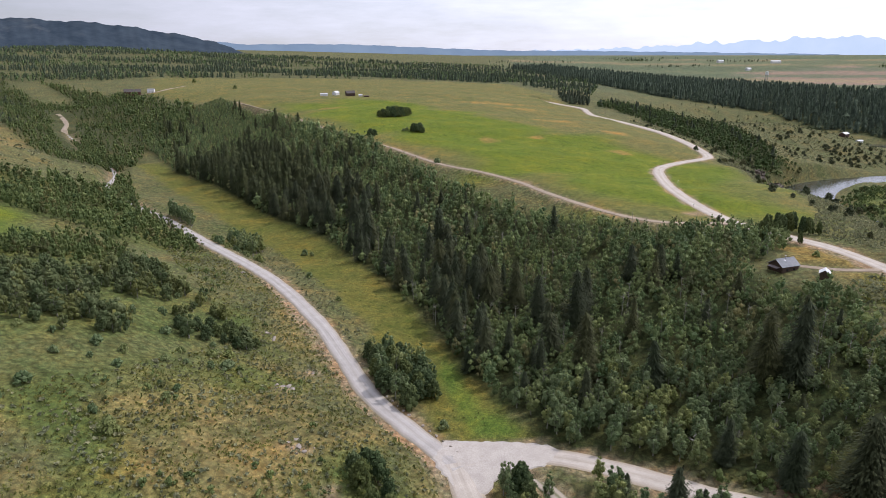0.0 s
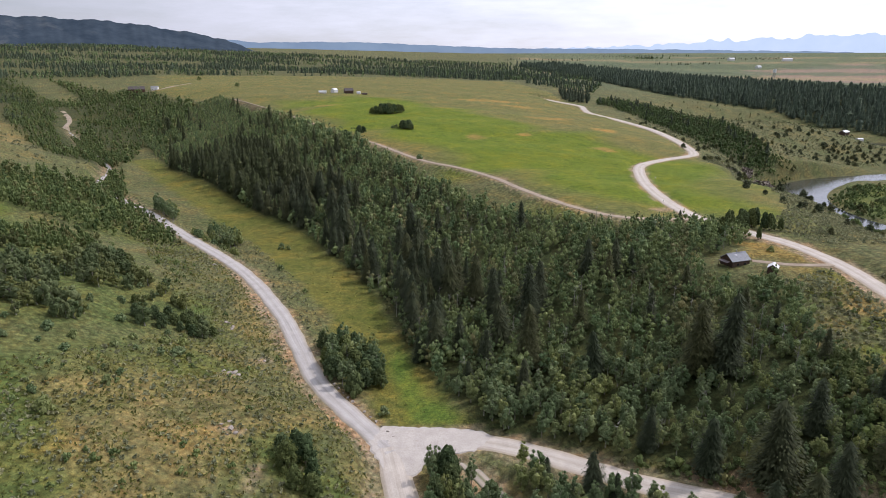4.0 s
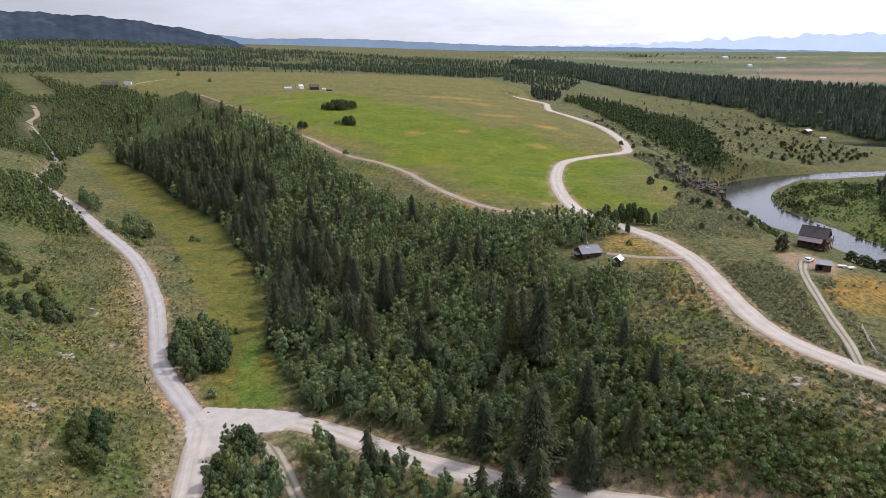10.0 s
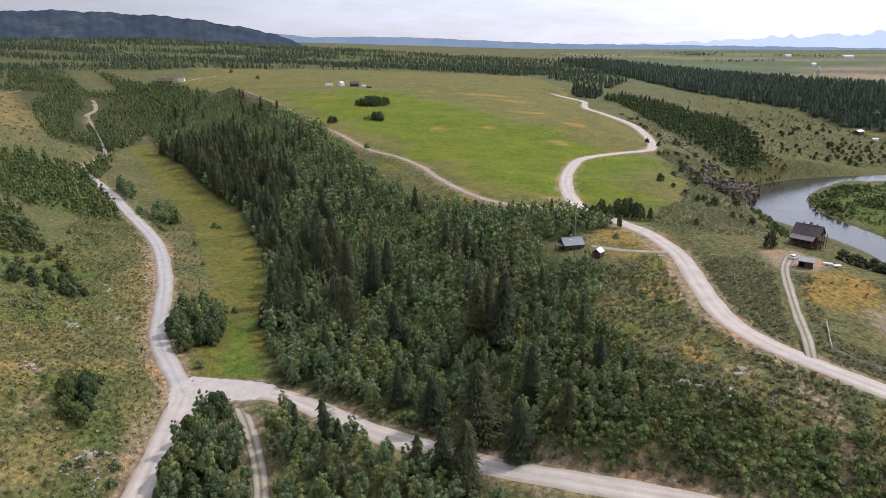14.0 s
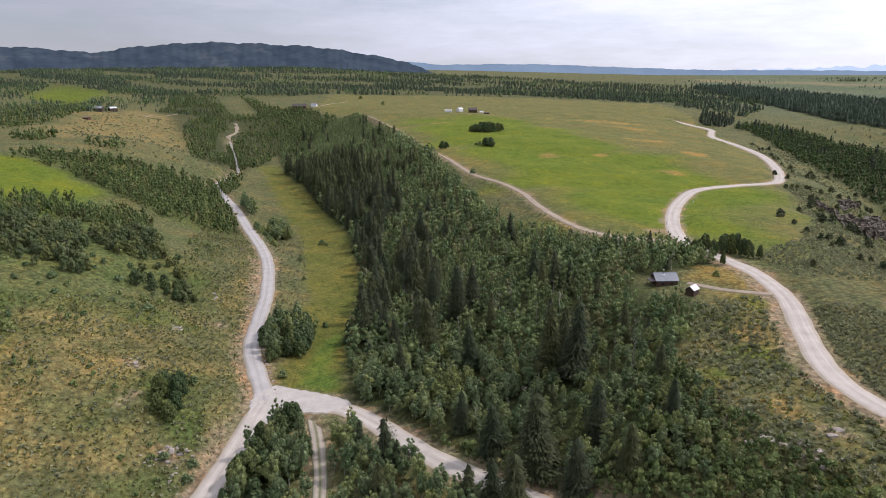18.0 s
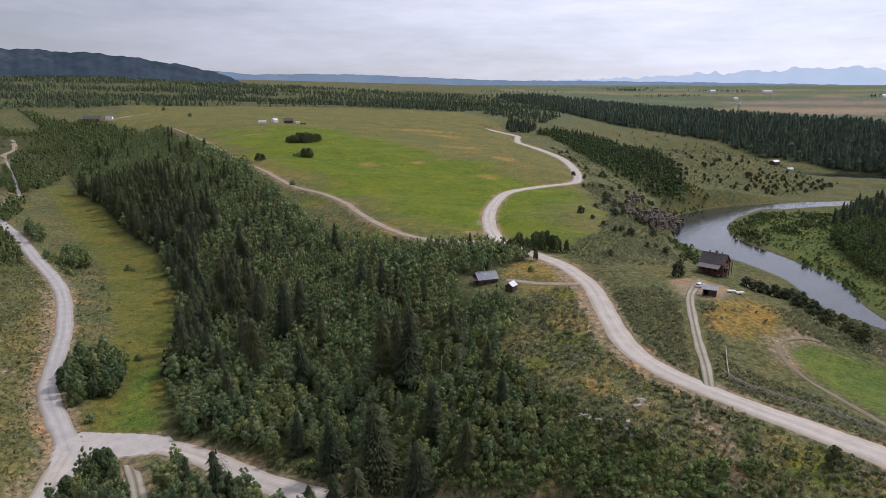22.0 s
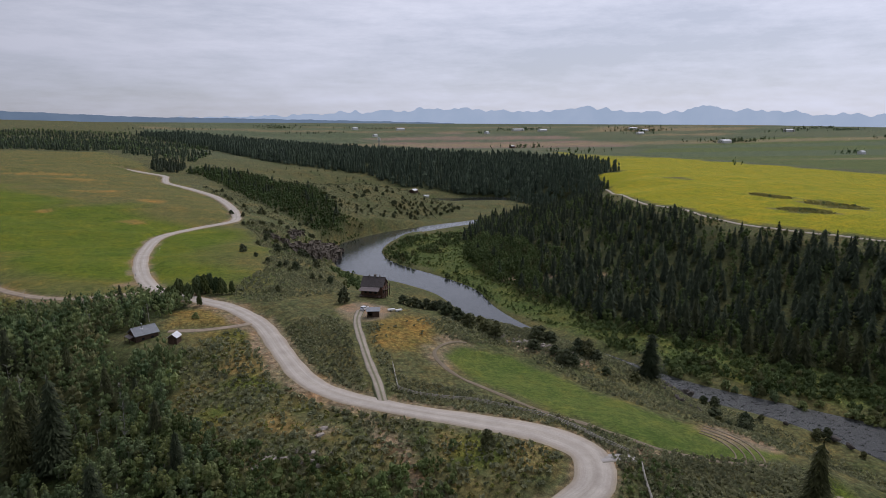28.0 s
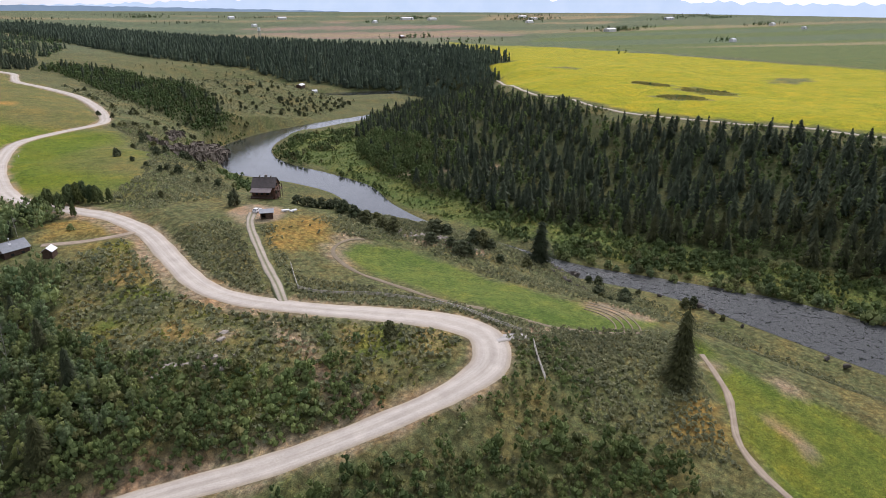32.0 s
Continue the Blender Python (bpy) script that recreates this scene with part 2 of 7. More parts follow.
def water_material():
    """Grey river: calm in the deep bend, riffled on the fast lower reach."""
    m, n, l, s = material("river_water", 0.08, 0, 0.5)
    co = n.new("ShaderNodeTexCoord").outputs["Object"]
    a, b, d, e = add_noise(n, l, 0.05, 3, 0.5, co), add_noise(n, l, 2.0, 5, 0.75, co), add_noise(n, l, 0.18, 3, 0.6, co), add_noise(n, l, 0.42, 4, 0.7, co)
    deep = add_ramp(n, l, a, [(0.3, (0.02, 0.024, 0.024)), (0.7, (0.038, 0.042, 0.042))])
    # pale specks in the colour: foam, and painted sun sparkle on the riffles
    foam_glints = add_ramp(n, l, add_mix(n, l, b, e, 0.35), [(0.5, (0.03, 0.034, 0.033)), (0.62, (0.17, 0.175, 0.175))])
    sep, fast, amp = n.new("ShaderNodeSeparateXYZ"), n.new("ShaderNodeMapRange"), n.new("ShaderNodeMath")
    l.new(co, sep.inputs["Vector"])
    l.new(sep.outputs["Y"], fast.inputs["Value"])
    fast.inputs["From Min"].default_value, fast.inputs["From Max"].default_value = 300.0, 190.0
    fast.inputs["To Min"].default_value, fast.inputs["To Max"].default_value = 0.05, 1.0
    mix = add_mix(n, l, b, e, 0.6)
    amp.operation = "MULTIPLY"
    l.new(mix, amp.inputs[0])
    l.new(fast.outputs["Result"], amp.inputs[1])
    add_bump(n, l, s, amp.outputs["Value"], 1.0, 1.7)
    l.new(add_mix(n, l, deep, foam_glints, fast.outputs["Result"]), s.inputs["Base Color"])
    calm, broken = add_ramp(n, l, d, [(0.35, grey(0.04)), (0.7, grey(0.16))]), add_ramp(n, l, e, [(0.35, grey(0.22)), (0.65, grey(0.5))])
    l.new(add_mix(n, l, calm, broken, fast.outputs["Result"]), s.inputs["Roughness"])
    return m


WATER = water_material()
ROCK = simple("grey_rock", (0.045, 0.04, 0.036), (0.13, 0.112, 0.096), 0.5, 0.92, bump=0.8, fine=4.0)
DIRT_DARK = road_material("worn_earth", (0.17, 0.14, 0.095), (0.24, 0.195, 0.14), (0.7, 0.75, 0.6))
PALE_ROCK = simple("pale_rock", (0.2, 0.172, 0.145), (0.37, 0.325, 0.278), 0.8, 0.92, bump=0.8, fine=5.0)

# ---- the lie of the land: road, river and landform lines with their heights ----
# each line: (x, y, z)
MAIN_ROAD = [(3, 139, -3), (17, 143, -2.6), (36, 138, -2), (54, 127, -0.5), (68, 119, 0.5), (94, 107, 3), (106, 102, 5), (130, 94, 8), (150, 87, 10),
             (174, 81, 13.5), (188, 79, 15.5), (201, 81, 17), (208, 91, 18), (204, 103, 18.5), (193, 115, 19), (179, 129, 19.5), (166, 145, 20), (160, 160, 20.6),
             (159, 182, 21.5), (159, 212, 22.5), (153, 236, 23.5), (144, 251, 24)]
UPPER_ROAD = [(144, 251, 24), (131, 271, 24.5), (126, 293, 24.8), (126, 330, 24.6), (131, 373, 24), (143, 420, 23.5), (167, 451, 22.5), (190, 470, 22), (201, 484, 22),
              (208, 520, 22.2), (212, 575, 22.8), (211, 640, 23.5), (199, 714, 24.5), (183, 785, 25.5), (184, 830, 26.2), (187, 877, 27), (168, 930, 28.3), (140, 1010, 30)]
VALLEY_ROAD = [(4, 137, -3), (-3, 146, -2.9), (-11, 155, -1.9), (-22, 169, -0.4), (-33, 191, 1), (-47, 219, 2), (-77, 265, 3), (-127, 321, 4), (-160, 358, 5), (-197, 396, 5), (-236, 440, 6),
               (-262, 505, 4.5), (-300, 560, 6), (-414, 709, 12)]
SOUTH_ROAD = [(3, 139, -3), (6, 127, -3.3), (9, 115, -4.2), (13, 95, -5.6), (17, 70, -7), (21, 30, -9)]
SIDE_LANE = [(19, 139, -2.75), (22, 134, -3.1), (29, 124, -4), (40, 104, -6), (46, 84, -7)]
FIELD_TRACK = [(128, 273, 24.6), (98, 274, 25), (78, 290, 25.5), (56, 327, 26.5), (42, 356, 27.5), (22, 386, 28), (-4, 412, 29), (-40, 468, 32), (-63, 499, 33), (-96, 550, 35),
               (-142, 624, 38), (-190, 700, 40), (-253, 795, 42)]
HOUSE_DRIVE = [(174.5, 136, 19.5), (177, 146, 21), (180, 160, 22), (185, 180, 23.2), (190, 197, 24), (196, 209, 24)]
LOWER_TRACK = [(259, 60, 8.6), (247, 46, 8.6), (233, 36, 8.5), (227, 29, 8.3), (224, 22, 8), (219, 8, 7.6)]
CABIN_DRIVE = [(156.5, 216, 22.6), (150, 214, 23), (139, 214, 23.2), (128, 218, 23.3)]
RIVER = [(470, 985, -26), (540, 925, -26.5), (620, 892, -27), (690, 872, -27.4), (738, 836, -28.2), (752, 780, -29.2), (722, 728, -30), (650, 700, -30.5), (590, 691, -31), (546, 690, -31), (470, 676, -31.6), (400, 650, -32), (345, 600, -32), (320, 548, -32), (322, 500, -32),
         (338, 450, -32), (346, 400, -32), (336, 345, -32), (335, 290, -32.4), (345, 240, -32.7), (358, 188, -33), (378, 142, -33), (390, 95, -33), (395, 40, -33), (404, -20, -33), (420, -120, -33)]
RIVER_HALF = [12, 14, 20, 21, 17, 13, 12, 11, 11, 11, 13, 17, 25, 29, 25, 19, 16, 12, 10, 10, 8, 10, 19, 23, 25, 25]

# spot heights, landform by landform
VALLEY_FLOOR = [(16, 160, -3), (0, 156, -2.2), (-8, 200, -3), (-20, 244, -3.5), (-40, 235, -0.5), (-61, 275, -1), (-71, 318, -3.5), (-120, 360, -3.5), (-150, 409, -1.5), (-225, 518, 1), (-316, 653, 4),
                (-420, 800, 10), (-560, 1000, 18), (40, 165, 0), (25, 100, -6), (60, 85, -3), (90, 70, 0), (30, 50, -9), (100, 20, -6), (0, -150, -14)]
FOREST_SLOPE = [(60, 150, 1), (84, 162, 9), (110, 135, 13), (125, 118, 14.5), (147, 119, 18), (120, 165, 18), (77, 224, 15), (20, 235, -1), (50, 230, 9), (-40, 330, 2), (-10, 340, 10), (25, 340, 22),
                (-90, 430, 8), (-60, 450, 24), (-180, 520, 8), (-150, 580, 28), (-280, 700, 20), (-240, 760, 36), (100, 240, 22), (115, 205, 22.5), (150, 60, 5), (200, 60, 9), (230, 20, 4), (180, 20, 0)]
PLATEAU = [(36, 503, 32.5), (-23, 538, 36), (90, 400, 27), (-52, 677, 41), (-119, 834, 45.5), (-270, 900, 45), (-446, 1009, 45), (-592, 1376, 52), (60, 700, 36), (40, 900, 42), (165, 1094, 35),
           (129, 1298, 40), (-300, 1300, 52), (-367, 1765, 52), (195, 360, 23), (165, 300, 24), (180, 420, 22.5), (176, 240, 24)]
TERRACE = [(200, 230, 23.5), (213, 224, 23), (197, 205, 24), (193, 220, 24), (205, 180, 22), (208, 160, 19), (233, 161, 14), (235, 123, 13.5), (247, 98, 11.5), (261, 74, 9.5), (225, 87, 15.5), (214, 112, 17.5),
           (264, 50, 7.5), (268, 17, 5), (246, 35, 8), (222, 29, 8), (226, 225, 18), (222, 250, 16), (206, 262, 20), (300, 60, -12), (290, 110, -6), (298, 150, -3), (320, 110, -26), (318, 180, -22), (305, 10, -6), (330, 40, -28), (216, 234, 23), (262, 190, 10.5), (278, 172, 6), (245, 210, 15), (268, 84, 9), (256, 112, 10.5), (250, 150, 12), (230, 195, 19), (276, 34, 6), (284, 4, 5), (275, 60, 7), (262, 140, 8)]
LEFT_HILL = [(-31, 140, 9.5), (-14, 126, 3.5), (-42, 157, 8.5), (-34, 126, 11), (-20, 100, 6), (-1, 100, -2.5), (-69, 116, 22), (-60, 145, 15), (-58, 180, 6.5), (-90, 189, 20), (-108, 217, 23), (-98, 150, 29),
             (-62, 95, 22), (-30, 60, 10), (-110, 250, 14), (-135, 290, 10), (-195, 240, 36), (-160, 285, 22), (-215, 310, 30), (-230, 380, 26), (-300, 430, 40), (-270, 480, 16), (-330, 500, 26), (-434, 468, 42), (-420, 620, 26),
             (-600, 700, 46), (-1000, 1000, 50), (-300, 150, 52), (-120, 20, 30)]
CANYON = [(205, 430, 20), (218, 455, 13), (250, 490, 2), (262, 510, -2), (280, 535, -9), (296, 558, -20), (230, 420, -2), (262, 450, -22), (290, 500, -30), (226, 340, 12), (255, 370, -18), (285, 330, -28), (270, 265, -12),
          (240, 560, 13), (260, 640, 10), (352, 683, -3), (300, 760, 8), (420, 740, -14), (330, 620, -20), (529, 848, -8), (460, 900, 4), (300, 960, 16), (640, 800, -28), (640, 845, -27), (580, 850, -25.5), (560, 780, -26), (620, 940, -20), (240, 1000, 24), (450, 1100, 8)]
FAR_SIDE = [(374, 560, -30), (400, 600, -29), (374, 443, -29), (385, 380, -28), (375, 300, -29), (390, 200, -29), (415, 150, -30), (445, 60, -29), (440, 230, -26), (470, 400, -20), (520, 560, -18), (540, 640, -28),
            (640, 548, 12), (582, 398, 13), (574, 273, 13), (585, 190, 14), (600, 140, 14), (620, 0, 14), (758, 655, 16), (500, 100, -12), (500, 250, -16), (750, 300, 18), (1000, 400, 19), (690, 790, -28.5), (690, 835, -27.8), (830, 800, 8), (880, 900, 10),
            (850, 1060, 4), (1072, 911, 18), (700, 1150, 14), (560, 1230, 14)]
PLAIN = [(1500, 200, 20), (1600, 1500, 20), (900, 1700, 20), (500, 1800, 24), (200, 1700, 36), (0, 2300, 45), (-1000, 1700, 78), (-1200, 2300, 118), (-500, 1900, 62), (-1900, 1500, 100), (900, 2600, 26), (2200, 600, 22), (2200, 2200, 24), (-700, 2300, 84), (-1500, 1800, 98), (1500, -800, 18),
         (-1500, 0, 60), (-1300, -900, 40), (300, -900, -10)]


def resample(line, step):
    """Catmull-Rom points along a line of any width, about a step apart."""
    p = np.array(line, float)
    p = np.vstack([2 * p[0] - p[1], p, 2 * p[-1] - p[-2]])
    out = []
    for i in range(1, len(p) - 2):
        n = max(1, int(np.linalg.norm(p[i + 1, :2] - p[i, :2]) / step))
        s = np.linspace(0, 1, n, endpoint=False)[:, None]
        a, b, c, d = p[i - 1], p[i], p[i + 1], p[i + 2]
        out.append(0.5 * (2 * b + (c - a) * s + (2 * a - 5 * b + 4 * c - d) * s ** 2 + (3 * b - a - 3 * c + d) * s ** 3))
    return np.vstack(out + [p[-2][None]])


def near_line(x, y, line):
    """Distance to a line of points and the values that the line carries there."""
    x, y = np.asarray(x, float), np.asarray(y, float)
    best, carried = np.full(x.shape, 1e9), np.zeros(x.shape + (line.shape[1] - 2,))
    for a, b in zip(line[:-1], line[1:]):
        d = b[:2] - a[:2]
        s = np.clip(((x - a[0]) * d[0] + (y - a[1]) * d[1]) / (d @ d), 0, 1)
        r = np.hypot(x - a[0] - s * d[0], y - a[1] - s * d[1])
        m = r < best
        best[m] = r[m]
        carried[m] = a[2:] + s[m][:, None] * (b[2:] - a[2:])
    return best, carried


def smooth(a, b, v):
    s = np.clip((v - a) / (b - a), 0, 1)
    return s * s * (3 - 2 * s)


def thin(line, n):
    return [tuple(p[:3]) for p in line[::n]]


SPOTS = np.array(thin(MAIN_ROAD, 2) + thin(UPPER_ROAD, 2) + thin(VALLEY_ROAD, 2) + thin(FIELD_TRACK, 2) + thin(RIVER, 2) + thin(SOUTH_ROAD, 2) + HOUSE_DRIVE[1:5:2]
                 + VALLEY_FLOOR + FOREST_SLOPE + PLATEAU + TERRACE + LEFT_HILL + CANYON + FAR_SIDE + PLAIN, float)
SOFT = 14.0


def kernel(x, y):
    return -np.sqrt((np.asarray(x)[..., None] - SPOTS[:, 0]) ** 2 + (np.asarray(y)[..., None] - SPOTS[:, 1]) ** 2 + SOFT ** 2)


def solve_land():
    n = len(SPOTS)
    a = np.zeros((n + 3, n + 3))
    a[:n, :n] = kernel(SPOTS[:, 0], SPOTS[:, 1]) + 1.5 * np.eye(n)
    a[:n, n:] = np.c_[np.ones(n), SPOTS[:, :2] / 1000]
    a[n:, :n] = a[:n, n:].T
    return np.linalg.solve(a, np.r_[SPOTS[:, 2], 0, 0, 0])


LAND = solve_land()
ROADS = {"main": (resample(MAIN_ROAD, 4), 3.8), "upper": (resample(UPPER_ROAD, 6), 3.5), "valley": (resample(VALLEY_ROAD, 5), 3.0), "south": (resample(SOUTH_ROAD, 4), 3.6),
         "lane": (resample(SIDE_LANE, 4), 2.0), "track": (resample(FIELD_TRACK, 6), 1.9), "drive": (resample(HOUSE_DRIVE, 4), 1.8), "cabin": (resample(CABIN_DRIVE, 4), 1.7), "lower": (resample(LOWER_TRACK, 4), 1.3)}
RIVER_LINE = resample([(*p, h) for p, h in zip(RIVER, RIVER_HALF)], 8)


def wobble(x, y):
    """Small uneven ground, from sums of waves."""
    return (0.35 * np.sin(x / 9.1 + 1.3 * np.sin(y / 13.7)) * np.sin(y / 7.9 + 1.1 * np.sin(x / 11.3)) + 0.9 * np.sin(x / 31 + y / 47 + 1.7) * np.sin(y / 27 - x / 53)
            + 0.12 * np.sin(x / 2.9 + 2 * np.sin(y / 5.1)) * np.sin(y / 3.3 + 2 * np.sin(x / 4.7)))


def height(x, y):
    """The ground's height at points of the plan."""
    x, y = np.asarray(x, float).ravel(), np.asarray(y, float).ravel()
    z = np.empty_like(x)
    for i in range(0, len(x), 20000):
        s = slice(i, i + 20000)
        z[s] = kernel(x[s], y[s]) @ LAND[:-3] + LAND[-3] + (LAND[-2] * x[s] + LAND[-1] * y[s]) / 1000
    z += wobble(x, y)
    # the plain lifts slowly towards the far hills
    r = np.hypot(x - 60, y)
    z += (np.clip((92 - z), 0, 80) * smooth(1900, 4700, r) ** 1.0) * (y > -600)
    # river bed and banks
    m = (x > 150) & (y < 1200) & (x < 1000)
    if m.any():
        d, c = near_line(x[m], y[m], RIVER_LINE)
        edge = d - c[:, 1]
        bed = c[:, 0] - 1.5 + 2.2 * smooth(-2.5, 3, edge)
        z[m] = np.where(edge < 3, bed, bed + (np.maximum(z[m], c[:, 0] + 0.9) - bed) * smooth(3, 9, edge))
    # roads cut level across the slope
    for line, half in reversed(ROADS.values()):
        lo, hi = line[:, :2].min(0) - 20, line[:, :2].max(0) + 20
        m = (x > lo[0]) & (x < hi[0]) & (y > lo[1]) & (y < hi[1])
        if m.any():
            d, c = near_line(x[m], y[m], line)
            k = smooth(half + 1.8, half + (7.0 if half > 2.5 else 4.5), d)
            z[m] = (c[:, 0] - 0.14 - 0.3 * smooth(350, 700, y[m])) * (1 - k) + z[m] * k
    return z


# ---- ground cover: soft-edged areas of the plan ----
def poly_mask(x, y, pts, soft=4.0):
    """1 inside an outline, 0 outside, with an uneven soft rim."""
    p = np.array(pts, float)
    lo, hi = p.min(0) - 3 * soft - 10, p.max(0) + 3 * soft + 10
    out = np.zeros(x.shape)
    m = (x > lo[0]) & (x < hi[0]) & (y > lo[1]) & (y < hi[1])
    if not m.any():
        return out
    u, v = x[m], y[m]
    inside = np.zeros(u.shape, bool)
    for (ax, ay), (bx, by) in zip(p, np.roll(p, -1, 0)):
        if ay != by:
            inside ^= ((ay > v) != (by > v)) & (u < (bx - ax) * (v - ay) / (by - ay) + ax)
    d, _ = near_line(u, v, np.vstack([np.c_[p, np.zeros(len(p))], [[*p[0], 0]]]))
    d = np.where(inside, d, -d) + soft * 0.6 * np.sin(u / (3.1 * soft ** 0.5) + 2 * np.sin(v / (4.3 * soft ** 0.5)))
    out[m] = smooth(-soft, soft, d)
    return out


FOREST = [(27, 148), (9, 184), (-12, 247), (-64, 338), (-148, 443), (-231, 539), (-305, 650), (-345, 770), (-290, 830), (-258, 788), (-196, 694), (-148, 618), (-102, 545), (-70, 494), (-47, 462), (-16, 408), (4, 375),
          (22, 338), (48, 300), (68, 282), (92, 266), (128, 264), (140, 250), (134, 238), (119, 226), (108, 220), (109, 207), (122, 199), (128, 186), (122, 160), (128, 142), (136, 117), (124, 109), (98, 115), (72, 124), (48, 140)]
LEFT_WOOD = [(-60, 184), (-76, 203), (-95, 213), (-112, 230), (-130, 246), (-160, 252), (-185, 240), (-188, 180), (-140, 132), (-107, 138), (-96, 147), (-87, 158), (-79, 172), (-69, 170)]
LEFT_LOW = [(-60, 184), (-79, 172), (-96, 147), (-140, 132), (-112, 104), (-84, 108), (-66, 128), (-56, 160)]
LEFT_STRIP = [(-290, 292), (-282, 322), (-256, 366), (-236, 362), (-212, 384), (-172, 364), (-138, 330), (-112, 300), (-128, 278), (-146, 264), (-178, 272), (-222, 288), (-255, 298)]
VALLEY_WOOD = [(-236, 548), (-262, 600), (-300, 640), (-345, 740), (-420, 860), (-600, 1060), (-760, 1240), (-620, 1130), (-470, 1000), (-330, 850), (-300, 790)]
GAP_WOOD = [(-262, 545), (-290, 560), (-400, 700), (-620, 1000), (-560, 1045), (-420, 862), (-345, 740), (-300, 648)]
BEYOND_WOOD = [(-2300, 1300), (-1400, 1150), (-820, 1180), (-600, 1390), (-300, 1345), (0, 1310), (120, 1320), (260, 1150), (420, 1700), (240, 2600), (-600, 2700), (-1800, 2500)]
DRY_TOP = [(-300, 390), (-450, 440), (-640, 700), (-760, 900), (-640, 960), (-520, 760), (-400, 600), (-320, 470)]
FAR_LEFT_WOOD = [(-262, 500), (-285, 540), (-390, 685), (-600, 985), (-800, 1210), (-920, 1230), (-720, 940), (-550, 765), (-445, 655), (-345, 545), (-290, 480)]
GREEN_CAP = [(-300, 296), (-246, 300), (-182, 266), (-150, 200), (-160, 150), (-260, 120), (-420, 200)]
HILL_FIELD = [(-1072, 972), (-1330, 1277), (-1080, 1200), (-840, 870)]
MEADOW = [(27, 147), (4, 147), (-4, 158), (-20, 195), (-30, 225), (-52, 262), (-92, 330), (-160, 412), (-235, 510), (-262, 540), (-270, 560), (-250, 560), (-231, 539), (-148, 443), (-64, 338), (-12, 247), (9, 184)]
WET_STRIP = [(20, 149), (8, 152), (3, 160), (2, 176), (-3, 202), (0, 204), (6, 180), (10, 164), (22, 152)]
HAY = [(132, 276), (98, 277), (79, 293), (58, 329), (45, 358), (24, 390), (-2, 415), (-38, 470), (-92, 550), (-140, 626), (-250, 800), (-470, 1010), (-590, 1376), (-300, 1330), (129, 1290), (170, 1090), (180, 850), (202, 760), (206, 586), (200, 500),
       (198, 440), (196, 400), (196, 350), (180, 300), (152, 262)]
LUSH = [(132, 278), (80, 294), (48, 358), (20, 400), (-60, 520), (-130, 640), (-170, 770), (-60, 800), (60, 640), (120, 520), (170, 465), (186, 440), (190, 370), (160, 300)]
CANOLA = [(850, 820), (738, 655), (650, 548), (615, 442), (589, 322), (601, 231), (615, 173), (640, 60), (1000, -60), (1130, 250), (1170, 390), (1169, 629), (1260, 1000), (1218, 1400), (1100, 1130)]
GREEN_PLAIN = [(1180, 380), (1330, 1200), (1700, 1500), (2600, 1700), (3800, 600), (2600, -200), (1300, -300), (1100, 200)]
PLOUGHED = [(960, 2300), (1591, 2652), (1900, 2200), (1700, 1569), (1350, 1480), (1007, 1704)]
STUBBLE = [(2000, 2300), (2700, 2800), (3300, 2300), (2500, 1900)]
IRRIGATED = [(208, 164), (219, 168), (234, 162), (241, 131), (251, 102), (262, 76), (246, 75), (228, 88), (217, 114), (207, 149)]
LOWER_FIELD = [(263, 66), (261, 51), (261, 36), (268, 14), (262, -20), (225, -10), (224, 22), (235, 37), (254, 53)]
TAN_LAWN = [(196, 196), (217, 194), (214, 170), (206, 168), (188, 170)]
GOLD_GRASS = [(229, 50), (235, 50), (240, 44), (230, 37), (227, 40), (221, 43)]
YARD = [(187, 195), (188, 214), (199, 220), (208, 214), (207, 202), (198, 194)]
DRY_BANK = [(131, 238), (147, 240), (158, 228), (156, 219), (138, 217), (128, 222)]
DRY_SLOPE = [(134, 208), (152, 210), (153, 182), (151, 165), (143, 180)]
LOOP = [(204, 176), (222, 178), (226, 168), (216, 172), (208, 164), (206, 148), (201, 160)]
DRY_HILL = [(-20, 95), (-30, 130), (-44, 165), (-56, 195), (-66, 170), (-64, 120), (-50, 80)]
DRY_HILL_ALL = [(-4, 140), (-30, 180), (-50, 222), (-82, 268), (-104, 250), (-66, 185), (-80, 140), (-105, 105), (-90, 60), (-20, 55), (8, 80), (4, 115)]
SHRUB_SLOPE = [(132, 196), (152, 206), (153, 160), (162, 140), (180, 122), (198, 108), (201, 92), (172, 90), (140, 112), (128, 160)]
CANYON_WOOD = [(520, 655), (590, 722), (690, 745), (742, 660), (622, 560), (586, 446), (560, 324), (568, 228), (582, 170), (606, 58), (614, -60), (480, -60), (462, 40), (440, 120), (418, 180), (402, 230), (389, 260), (387, 300), (383, 362), (390, 425), (412, 492), (470, 600)]
CORNER_WOOD = [(640, 930), (700, 850), (690, 752), (742, 668), (845, 800), (900, 800), (1040, 1060), (985, 1250), (870, 1330), (820, 1200)]
FOOT_WOOD = [(416, 510), (458, 540), (466, 472), (436, 400), (396, 359), (383, 384), (388, 430)]
RIM_WOOD = [(640, 930), (582, 1000), (556, 1100), (508, 1134), (461, 1162), (414, 1200), (370, 1350), (330, 2050), (240, 2500), (420, 2560), (620, 2050), (740, 1600), (860, 1330), (900, 1060), (850, 900), (760, 800), (700, 850)]
DRAW_WOOD = [(222, 938), (238, 915), (248, 800), (252, 690), (266, 630), (296, 604), (332, 634), (350, 668), (373, 785), (376, 850), (332, 885), (322, 990), (280, 1022), (240, 1006)]
